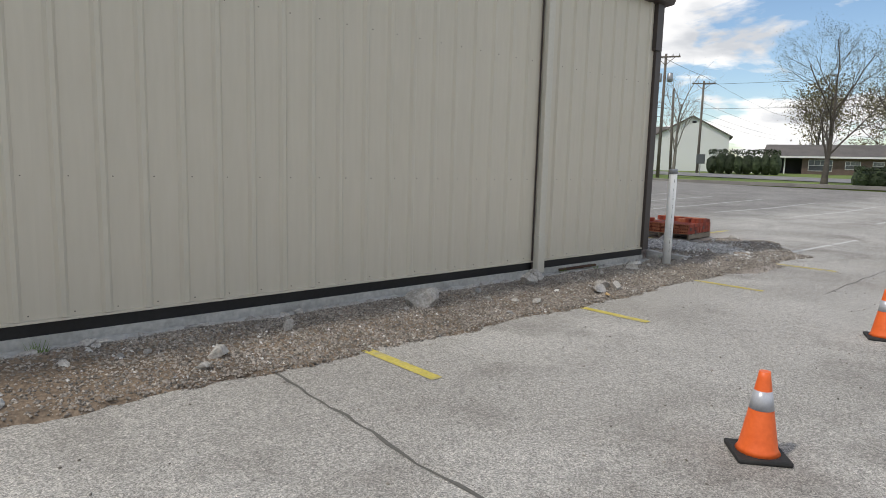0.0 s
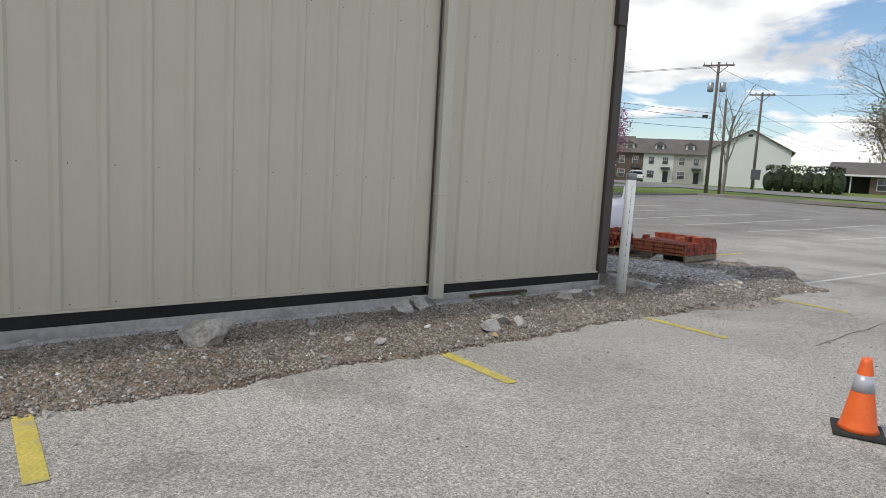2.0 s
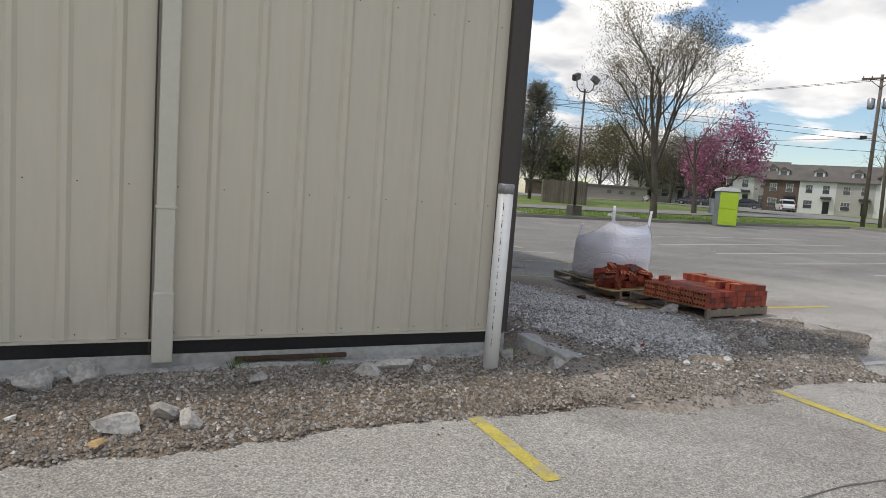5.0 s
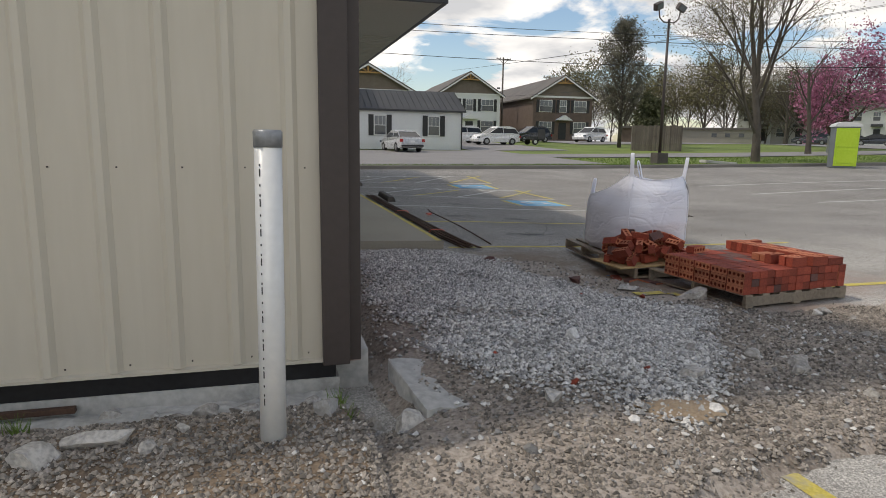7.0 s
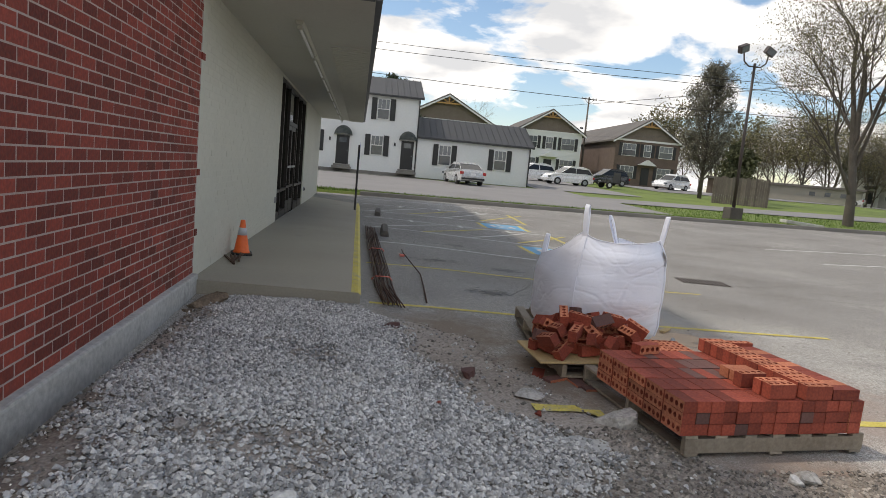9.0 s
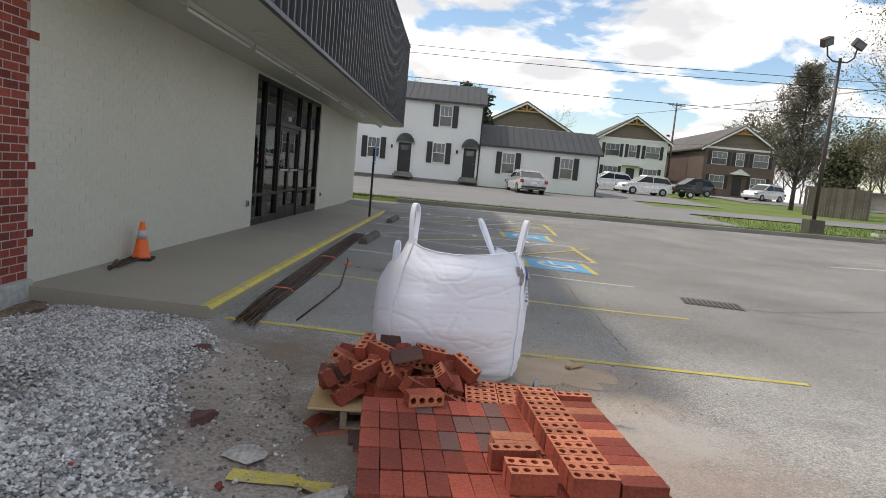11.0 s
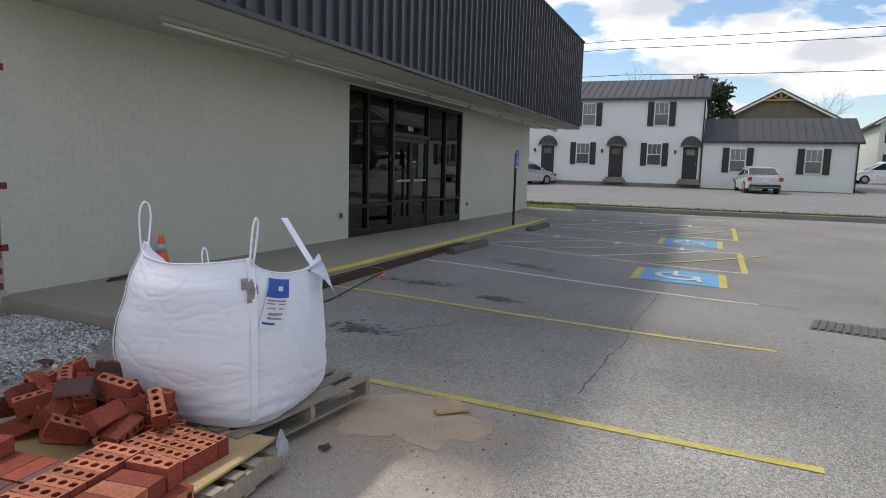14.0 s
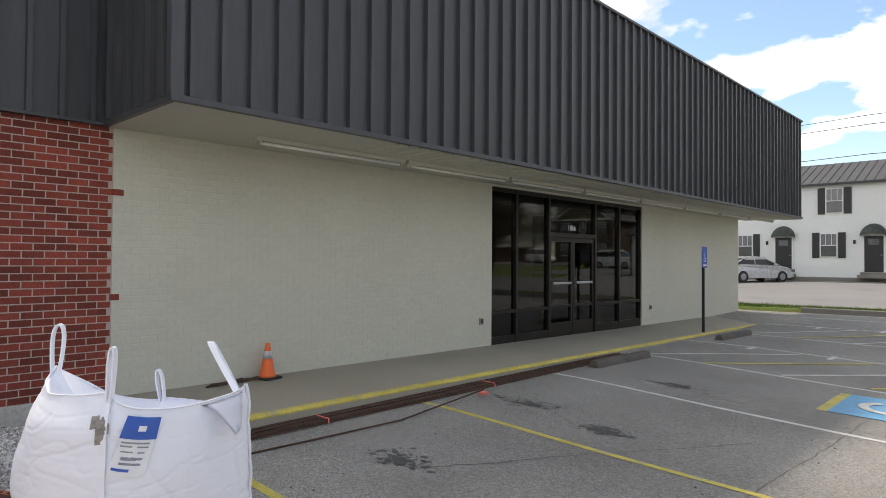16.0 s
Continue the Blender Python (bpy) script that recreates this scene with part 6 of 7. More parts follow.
def hedge(x0, y0, x1, y1, w, h, seed, label, leaf=None):
    rnd = random.Random(seed)
    ln = math.hypot(x1 - x0, y1 - y0)
    ob = thing("hedge", pose((x0 + x1) / 2, (y0 + y1) / 2, on_ground((x0 + x1) / 2, (y0 + y1) / 2) + 0.05, 0, 0, math.degrees(math.atan2(y1 - y0, x1 - x0))), label, "hedge")
    bm_ = bmesh.new()
    nb = max(3, int(ln / 0.9))
    for i in range(nb):
        s_ = bmesh.ops.create_icosphere(bm_, subdivisions=2, radius=1)["verts"]
        cx_ = -ln / 2 + ln * (i + 0.5) / nb
        hh = h * rnd.uniform(0.75, 0.95)
        for v_ in s_:
            k = 1 + 0.25 * noise.noise(v_.co * 2.2 + Vector((i, 0, seed)))
            v_.co = Vector((cx_ + v_.co.x * 0.7 * k, v_.co.y * w * 0.46 * k, max(-0.1, hh / 2 + v_.co.z * hh / 2 * k)))
    part("core", bm_, M_LEAF_DK, ob)
    lv, lf = [], []
    for _ in range(int(900 * ln / 4)):
        p = Vector((rnd.uniform(-ln / 2, ln / 2), rnd.choice((-1, 1)) * w * rnd.uniform(0.3, 0.56), rnd.uniform(0.05, h)))
        if rnd.random() < 0.4:
            p.y, p.z = rnd.uniform(-w / 2, w / 2), h * rnd.uniform(0.86, 1.06)
        a = Vector((rnd.gauss(0, 1), rnd.gauss(0, 1), rnd.gauss(0, 1))).normalized()
        b = a.cross(Vector((rnd.gauss(0, 1), rnd.gauss(0, 1), rnd.gauss(0, 1)))).normalized()
        i0 = len(lv)
        s = 0.13 * rnd.uniform(0.6, 1.4)
        lv += [tuple(p - a * s), tuple(p + b * s * 0.5), tuple(p + a * s), tuple(p - b * s * 0.5)]
        lf.append((i0, i0 + 1, i0 + 2, i0 + 3))
    raw("leaves", lv, lf, leaf or M_LEAF_DK, ob)["kind"] = "stuff"
    return ob


hedge(73.5, 35.5, 76.0, 28.5, 2.5, 2.7, 1, "tall dark evergreen hedge by the street")
hedge(54.2, 15.0, 57.0, 3.0, 1.6, 1.5, 2, "clipped dark green hedge at the lot's edge")


# ---- houses ----
def window_unit(parent, x, z, w, h, y=0.0, shutters=True, mat_frame=None, grid=2):
    """A sash window on a wall that faces -y, its middle at x, its sill at z."""
    wn_ = part("window", box(x - w / 2, x + w / 2, y - 0.05, y + 0.02, z, z + h), M_WHITETRIM, parent, "white framed sash window")
    part("pane", box(x - w / 2 + 0.06, x + w / 2 - 0.06, y - 0.062, y - 0.051, z + 0.06, z + h / 2 - 0.025), M_WINGLASS, wn_)
    part("pane", box(x - w / 2 + 0.06, x + w / 2 - 0.06, y - 0.062, y - 0.051, z + h / 2 + 0.025, z + h - 0.06), M_WINGLASS_PALE if grid else M_WINGLASS, wn_)
    for k in range(1, grid + 1):
        xx = x - w / 2 + w * k / (grid + 1)
        part("bar", box(xx - 0.013, xx + 0.013, y - 0.07, y - 0.0625, z + h / 2 + 0.02, z + h - 0.05), M_WHITETRIM, wn_)
    if shutters:
        for s in (-1, 1):
            sx = x + s * (w / 2 + 0.22)
            part("shutter", box(sx - 0.19, sx + 0.19, y - 0.06, y, z - 0.03, z + h + 0.03, 0.01), M_BLACKP, parent, "black shutter")


M_WHITETRIM = material("white_trim_paint", (0.68, 0.68, 0.66), (0.76, 0.76, 0.74), 0.5, 0, 2, 20, 0.3, 0.02)
M_WINGLASS = material("window_glass", (0.05, 0.055, 0.06), (0.09, 0.10, 0.11), 0.08, 0, 0.8, 4, 0.5, 0, 0, None, 0.6, 0, 0, 0.8)
# paler tone of the glass, for upper sashes, door panes and lamp lenses
M_WINGLASS_PALE = material("window_glass_pale", (0.09, 0.10, 0.115), (0.17, 0.185, 0.20), 0.12, 0, 0.8, 4, 0.5, 0, 0, None, 0.6, 0, 0, 0.8)
M_BRICKHOUSE = material("brown_brick", (0.105, 0.077, 0.064), (0.175, 0.125, 0.102), 0.9, 0, 1.5, 12, 0.6, 0.2)
M_TANSHAKE = material("brown_shake", (0.14, 0.112, 0.092), (0.205, 0.168, 0.14), 0.9, 0, 2, 14, 0.5, 0.2)
M_TIMBER = material("orange_timber", (0.36, 0.20, 0.07), (0.48, 0.28, 0.11), 0.8, 0, 1, 12, 0.5, 0.1)
M_GREYSTUCCO = material("grey_siding", (0.40, 0.385, 0.36), (0.48, 0.465, 0.44), 0.8, 0, 0.8, 9, 0.5, 0.1)
M_TANWALL = material("tan_wall", (0.25, 0.235, 0.19), (0.32, 0.30, 0.25), 0.85, 0, 0.6, 8, 0.5, 0.1)


def siding_wall(parent, x0, x1, y0, y1, z0, z1, mat, lap=0.13):
    """A solid wall block with lapped boards on its front face."""
    part("wall", box(x0, x1, y0 + 0.03, y1, z0, z1), mat, parent)
    bm_ = bmesh.new()
    n_ = int((z1 - z0) / lap)
    d = (z1 - z0) / n_
    for k in range(n_):
        z = z0 + k * d
        a = [bm_.verts.new(q) for q in ((x0, y0 + 0.03, z), (x1, y0 + 0.03, z), (x1, y0, z), (x0, y0, z), (x0, y0 + 0.025, z + d), (x1, y0 + 0.025, z + d))]
        bm_.faces.new((a[3], a[2], a[5], a[4]))
        bm_.faces.new((a[0], a[1], a[2], a[3]))
    part("lap_siding", bm_, mat, parent)


def shed_roof(parent, x0, x1, y0, ymid, y1, z0, z1, mat, seams=True, over=0.3):
    """A gabled roof whose ridge runs along x."""
    part("roof", prism([(y0 - over, z0), (ymid, z1), (y1 + over, z0), (y1 + over, z0 - 0.14), (ymid, z1 - 0.16), (y0 - over, z0 - 0.14)], "x", x0 - 0.25, x1 + 0.25), mat, parent)
    if seams:
        n_ = int((x1 - x0) / 0.45)
        bm_ = bmesh.new()
        for k in range(n_ + 1):
            x = x0 - 0.2 + (x1 - x0 + 0.4) * k / n_
            prism([(y0 - over, z0 + 0.002), (ymid, z1 + 0.002), (ymid, z1 + 0.04), (y0 - over, z0 + 0.04)], "x", x - 0.015, x + 0.015, bm_)
        part("roof_seams", bm_, mat, parent)


def entry_door(parent, x, z, y=0.0, awning=True):
    d = part("door", box(x - 0.46, x + 0.46, y - 0.05, y + 0.01, z, z + 2.05, 0.01), M_BLACKP, parent, "black panelled entry door")
    part("door_trim", box(x - 0.56, x - 0.465, y - 0.055, y, z, z + 2.12), M_WHITETRIM, d)
    part("door_trim", box(x + 0.465, x + 0.56, y - 0.055, y, z, z + 2.12), M_WHITETRIM, d)
    part("door_pane", box(x - 0.26, x + 0.26, y - 0.06, y - 0.051, z + 1.55, z + 1.9), M_WINGLASS_PALE, d)
    part("knob", box(x + 0.33, x + 0.38, y - 0.10, y - 0.05, z + 0.95, z + 1.0, 0.01), M_STEEL, d)
    part("step", box(x - 0.7, x + 0.7, y - 0.8, y - 0.06, z - 0.35, z - 0.16, 0.02), M_KERB, parent)
    part("step", box(x - 0.6, x + 0.6, y - 0.45, y - 0.065, z - 0.155, z - 0.01, 0.02), M_KERB, parent)
    part("porch_light", box(x - 1.0, x - 0.88, y - 0.12, y, z + 1.62, z + 1.85, 0.02), M_BLACKP, parent)
    if awning:
        bm_ = bmesh.new()
        n_, m_ = 12, 6
        g_ = []
        for j in range(m_ + 1):
            e = math.pi / 2 * j / m_
            g_.append([bm_.verts.new((x + 0.66 * math.cos(math.pi * i / n_) * (1 if j else 1), y - 0.62 * math.sin(e) * math.sin(math.pi * i / n_) ** 0.5 - 0.02, z + 2.05 + 0.72 * math.sin(math.pi * i / n_) * math.cos(e * 0.9))) for i in range(n_ + 1)])
        for j in range(m_):
            for i in range(n_):
                bm_.faces.new((g_[j][i], g_[j][i + 1], g_[j + 1][i + 1], g_[j + 1][i]))
        aw = part("awning", bm_, M_AWNING, parent, "dark domed door awning with a pale stripe")


M_AWNING = material("dark_awning", (0.025, 0.035, 0.028), (0.06, 0.065, 0.06), 0.6, 0, 1.5, 6, 0.9, 0.05)

HY, HB = 50.6, 0.62
wh = thing("white_house", pose(0, HY, 0), "white lap sided row house with black doors and dark metal roof", "house")
part("plinth", box(-14.1, 15.3, 0.0, 8, HB - 0.5, HB + 0.28), M_KERB, wh)
part("plinth", box(15.31, 23.9, 0.0, 6, HB - 0.5, HB + 0.1), M_KERB, wh)
siding_wall(wh, -14, 15.2, 0.0, 8, HB + 0.28, HB + 5.75, M_SIDING)
siding_wall(wh, 15.22, 23.8, -0.05, 6, HB + 0.1, HB + 3.05, M_SIDING)
shed_roof(wh, -14, 15.2, 0, 4, 8, HB + 5.85, HB + 7.55, M_ROOF_DK)
shed_roof(wh, 15.45, 23.8, 0, 3.2, 6.4, HB + 3.1, HB + 4.75, M_ROOF_DK)
for x in (14.5, 9.8, 5.1, 0.4, -4.3, -9.0):
    entry_door(wh, x, HB + 0.62)
    window_unit(wh, x - 2.25, HB + 1.45, 0.92, 1.45)
    window_unit(wh, x - 1.95, HB + 4.05, 0.92, 1.5)
for x in (17.3, 21.5):
    window_unit(wh, x, HB + 1.15, 0.95, 1.5, -0.05)
part("downpipe", box(15.12, 15.2, -0.08, -0.005, HB + 0.3, HB + 5.7), M_BLACKP, wh)
part("downpipe", box(23.72, 23.8, -0.13, -0.055, HB + 0.1, HB + 3.0), M_BLACKP, wh)
part("porch_slab", box(-14, 15.3, -1.3, -0.02, HB - 0.4, HB + 0.05), M_KERB, wh)


def gable_house(x, y, w, d, turn, base, wallm, label, side=None, eave=5.5, rise=2.7, stairs=True, size=1.0):
    """A two storey apartment house with a front gable towards -y of its own space."""
    g = thing("apartment_house", pose(x, y, base, 0, 0, turn) @ Matrix.Scale(size, 4), label, "house")
    part("wall", box(-w / 2, w / 2, 0, d, -1.2, eave), wallm, g)
    if side:
        part("side_wall", box(-w / 2 - 0.02, -w / 2 - 0.003, 0.1, d, -1.2, eave), side, g)
    part("gable", prism([(-w / 2 + 0.1, eave), (w / 2 - 0.1, eave), (0, eave + rise)], "y", 0.02, 0.3), M_TANSHAKE, g)
    over = 0.5
    sl = rise / (w / 2)
    ex = w / 2 + over
    part("roof", prism([(-ex, eave - over * sl), (0, eave + rise), (ex, eave - over * sl), (ex, eave - over * sl + 0.2), (0, eave + rise + 0.22), (-ex, eave - over * sl + 0.2)], "y", -0.45, d + 0.4), M_SHINGLE, g)
    for s in (-1, 1):
        part("rake_board", prism([(0, eave + rise + 0.05), (s * ex, eave - over * sl + 0.03), (s * ex, eave - over * sl - 0.17), (0, eave + rise - 0.15)], "y", -0.50, -0.455), M_WHITETRIM, g)
    part("belly_band", box(-w / 2 - 0.03, w / 2 + 0.03, -0.05, 0.015, eave - 0.15, eave + 0.08), M_WHITETRIM, g)
    zt_ = eave + rise
    part("truss_tie", box(-w * 0.17, w * 0.17, -0.42, -0.30, zt_ - rise * 0.36, zt_ - rise * 0.30), M_TIMBER, g, "orange timber truss")
    part("truss_post", box(-0.09, 0.09, -0.41, -0.31, zt_ - rise * 0.30, zt_ - 0.16), M_TIMBER, g)
    for s in (-1, 1):
        part("truss_strut", prism([(s * 0.1, zt_ - rise * 0.30), (s * 0.25, zt_ - rise * 0.30), (s * w * 0.08, zt_ - rise * 0.16), (s * w * 0.06, zt_ - rise * 0.14)], "y", -0.40, -0.32), M_TIMBER, g)
    for xx, ww in ((-w * 0.29, 1.7), (0, 0.95), (w * 0.29, 1.7)):
        window_unit(g, xx, 3.45, ww, 1.5, 0, True, None, 2)
    for xx in (-w * 0.29, w * 0.29):
        window_unit(g, xx, 0.75, 1.7, 1.5, 0, True, None, 2)
    part("door", box(-0.5, 0.5, -0.05, 0.01, 0.05, 2.15), M_BLACKP, g, "dark entry door")
    part("porch_roof", prism([(-1.1, 2.45), (1.1, 2.45), (0, 3.1)], "y", -0.9, -0.01), M_WHITETRIM, g, "small white gabled porch roof")
    if stairs:
        for k in range(9):
            part("stair_step", box(-w / 2 - 1.5, -w / 2 - 0.4, d * 0.45 + k * 0.28, d * 0.45 + k * 0.28 + 0.27, 0.2 + k * 0.28, 0.26 + k * 0.28), M_BLACKP, g)
        part("stair_rail", tube([(-w / 2 - 1.5, d * 0.45, 1.1), (-w / 2 - 1.5, d * 0.45 + 2.5, 3.6)], 0.04, 6), M_BLACKP, g)
    return g


gable_house(22.4, 90.0, 10.4, 14, 0, 1.4, M_GREYSTUCCO, "grey two storey apartment house with a timber gable", None, 5.7, 2.8, False, 1.17)
gable_house(37.8, 93.0, 8.2, 28, -4, 1.8, M_SIDING, "white two storey apartment house with a timber gable", None, 5.6, 2.6, True, 1.14)
gable_house(50.4, 88.0, 8.0, 28, -4, 1.75, M_BRICKHOUSE, "brown brick two storey apartment house with a timber gable", M_BRICKHOUSE, 5.4, 2.5, True, 1.13)


def townhouse_row(x, y, turn, base, n, w, colours, label):
    t = thing("townhouse_row", pose(x, y, base, 0, 0, turn), label, "house")
    d = 9.0
    for i in range(n):
        x0 = -n * w / 2 + i * w
        c = colours[i % len(colours)]
        part("wall", box(x0 + 0.004, x0 + w - 0.004, 0, d, -1.5, 5.6), c, t)
        for k in range(2):
            xx = x0 + w * (0.27 + 0.46 * k)
            window_unit(t, xx, 3.4, 1.1, 1.45, 0, False, None, 2)
            if k == 0:
                window_unit(t, xx, 0.7, 1.4, 1.5, 0, False, None, 2)
        part("door", box(x0 + w * 0.68, x0 + w * 0.68 + 0.95, -0.05, 0.01, 0, 2.1), M_BLACKP, t, "dark door")
        part("door_hood", prism([(-0.9, 2.7), (0, 2.95), (0, 2.5), (-0.9, 2.45)], "x", x0 + w * 0.6, x0 + w * 0.9), M_ROOF_DK, t)
        xm = x0 + w / 2
        part("dormer", box(xm - 0.8, xm + 0.8, 0.9, 2.6, 5.7, 7.3), M_WHITETRIM, t, "white dormer")
        part("dormer_pane", box(xm - 0.5, xm + 0.5, 0.88, 0.895, 6.2, 7.1), M_WINGLASS, t)
        part("dormer_roof", prism([(xm - 1.0, 7.25), (xm + 1.0, 7.25), (xm, 7.9)], "y", 0.7, 3.6), M_SHINGLE, t)
    part("roof", prism([(-0.5, 5.55), (d / 2, 8.6), (d + 0.5, 5.55), (d + 0.5, 5.4), (-0.5, 5.4)], "x", -n * w / 2 - 0.3, n * w / 2 + 0.3), M_SHINGLE, t)
    return t


townhouse_row(112.5, 73.0, -58, 1.75, 4, 5.6, [M_BRICKHOUSE, M_SIDING, M_GREYSTUCCO, M_SIDING], "row of two storey townhouses with white dormers")
townhouse_row(100.5, 90.5, -48, 2.2, 5, 5.6, [M_SIDING, M_GREYSTUCCO, M_BRICKHOUSE], "far row of two storey townhouses with white dormers")

wg = thing("white_gable_house", pose(99.5, 51.2, 1.6, 0, 0, -63), "white sided gabled building with a dark roof", "house")
part("wall", box(-5.6, 5.6, 0, 24, -1, 5.6), M_SIDING, wg)
part("gable", prism([(-5.6, 5.6), (5.6, 5.6), (0, 8.6)], "y", 0, 0.3), M_SIDING, wg)
part("roof", prism([(-6.1, 5.35), (0, 8.62), (6.1, 5.35), (6.1, 5.55), (0, 8.85), (-6.1, 5.55)], "y", -0.4, 24.4), M_SHINGLE, wg)
for k in range(5):
    part("side_window", box(5.6, 5.66, 2 + k * 4.4, 3.1 + k * 4.4, 3.2, 4.8), M_WINGLASS, wg)
    part("downpipe", box(5.6, 5.72, 4.2 + k * 4.4, 4.3 + k * 4.4, 0, 5.4), M_BLACKP, wg)
    part("roof_vent", box(2.6, 3.0, 3 + k * 4.4, 3.3 + k * 4.4, 7.1, 7.55), M_STEEL, wg)

rn = thing("ranch_house", pose(88.0, 27.6, 1.25, 0, 0, -73), "low brown brick ranch house with a carport", "house")
part("wall", box(-2.6, 6.6, 0, 8, -1, 2.5), M_BRICKHOUSE, rn)
part("carport_back", box(-6.5, -2.6, 5, 8, -1, 2.5), M_BLACKP, rn)
for x in (-6.4, -4.6):
    part("carport_post", box(x, x + 0.14, 0, 0.14, -0.5, 2.5), M_WHITETRIM, rn)
part("roof", prism([(-0.7, 2.5), (4, 4.1), (8.7, 2.5), (8.7, 2.3), (-0.7, 2.3)], "x", -7.1, 7.2), M_SHINGLE, rn)
part("fascia", box(-7.1, 7.2, -0.74, -0.70, 2.28, 2.5), M_WHITETRIM, rn)
window_unit(rn, -0.6, 0.7, 2.6, 1.4, 0, False, None, 3)
window_unit(rn, 2.8, 0.95, 1.6, 1.0, 0, False, None, 2)
window_unit(rn, 5.4, 0.95, 1.2, 1.0, 0, False, None, 2)

lb = thing("low_building", pose(69.5, 81.0, 1.3, 0, 0, -38) @ Matrix.Scale(0.74, 4), "long low tan building with a flat brown roof", "building")
part("wall", box(-8, 9, 0, 8, -1, 3.0), M_TANWALL, lb)
part("roof", box(-8.4, 9.4, -0.5, 8.4, 3.0, 3.35), M_SHINGLE, lb)
for k in range(3):
    part("window", box(1 + k * 2.4, 1.9 + k * 2.4, -0.05, 0.01, 1.6, 2.3), M_WINGLASS, lb)
part("wing", box(-16, -8.1, -1, 7, -1, 3.2), M_BRICKHOUSE, lb)
part("wing_roof", box(-16.4, -7.7, -1.6, 7.4, 3.2, 3.6), M_SHINGLE, lb)

# wooden enclosure
M_FENCE = material("grey_fence_boards", (0.11, 0.09, 0.075), (0.19, 0.165, 0.14), 0.95, 0, 1.2, 14, 0.7, 0.3, 0.25)
en = thing("wood_enclosure", pose(39.6, 48.0, on_ground(39.6, 48) + 0.1, 0, 0, -30), "weathered grey board fence enclosure on the grass", "fence")
for k in range(24):
    x = -1.9 + k * 0.16
    part("board", box(x, x + 0.15, -0.012, 0.012, 0, 2.05 + random.uniform(-0.06, 0.05), 0.004), M_FENCE, en)
for k in range(14):
    y = 0.02 + k * 0.16
    part("board", box(1.94, 1.965, y, y + 0.15, 0, 2.05 + random.uniform(-0.06, 0.05), 0.004), M_FENCE, en)
    part("board", box(-1.94, -1.915, y, y + 0.15, 0, 2.05 + random.uniform(-0.06, 0.05), 0.004), M_FENCE, en)

# lamp post on the verge
lp = thing("lamp_post", pose(28.8, 31.4, on_ground(28.8, 31.4) + 0.1), "tall bronze lamp post with two floodlights on a concrete base", "street lamp")
part("base", box(-0.32, 0.32, -0.32, 0.32, -0.2, 0.62, 0.03), M_STOP, lp, "concrete base")
part("pole", tube([(0, 0, 0.6), (0, 0, 7.3)], [0.085, 0.06], 10), M_TRIM_DARK, lp)
part("arm", tube([(-0.62, 0, 7.75), (-0.55, 0, 7.35), (-0.3, 0, 7.15), (0.3, 0, 7.15), (0.55, 0, 7.35), (0.62, 0, 7.75)], 0.035, 8), M_TRIM_DARK, lp)
for s in (-1, 1):
    fl_ = part("floodlight", box(-0.24, 0.24, -0.12, 0.12, -0.17, 0.17, 0.02), M_TRIM_DARK, lp)
    fl_.matrix_basis = pose(s * 0.66, 0, 7.9, 20, s * 24, 10)
    part("lens", box(-0.2, 0.2, -0.135, -0.121, -0.13, 0.13), M_WINGLASS_PALE, fl_)

# portable toilet
M_LIME = material("lime_plastic", (0.42, 0.62, 0.02), (0.52, 0.72, 0.05), 0.45, 0, 1, 10, 0.4, 0.03)
M_GREYP = material("grey_plastic", (0.16, 0.18, 0.20), (0.22, 0.24, 0.26), 0.5, 0, 1, 10, 0.4, 0.03)
pt_ = thing("portable_toilet", pose(38.2, 29.0, on_ground(38.2, 29.0), 0, 0, -34), "lime green and grey portable toilet with a white roof", "portable toilet")
part("cabin", box(-0.56, 0.56, -0.56, 0.6, 0.0, 2.12, 0.04), M_GREYP, pt_, "grey moulded cabin")
part("door", box(-0.53, 0.53, -0.60, -0.562, 0.1, 2.05, 0.015), M_LIME, pt_, "lime green door")
part("door_panel", box(-0.42, 0.42, -0.615, -0.601, 0.25, 0.95, 0.012), M_LIME, pt_)
part("door_panel", box(-0.42, 0.42, -0.615, -0.601, 1.08, 1.9, 0.012), M_LIME, pt_)
part("roof", prism([(-0.62, 2.12), (0.62, 2.12), (0.56, 2.25), (0.3, 2.36), (-0.3, 2.36), (-0.56, 2.25)], "y", -0.63, 0.66), M_WHITETRIM, pt_, "white domed roof")
for k in range(4):
    part("vent", box(0.561, 0.572, -0.3, 0.3, 1.55 + k * 0.1, 1.6 + k * 0.1), M_BLACKP, pt_)


# utility poles and wires
M_POLE = material("weathered_pole_wood", (0.10, 0.085, 0.07), (0.19, 0.165, 0.14), 0.95, 0, 1.5, 20, 0.6, 0.3)


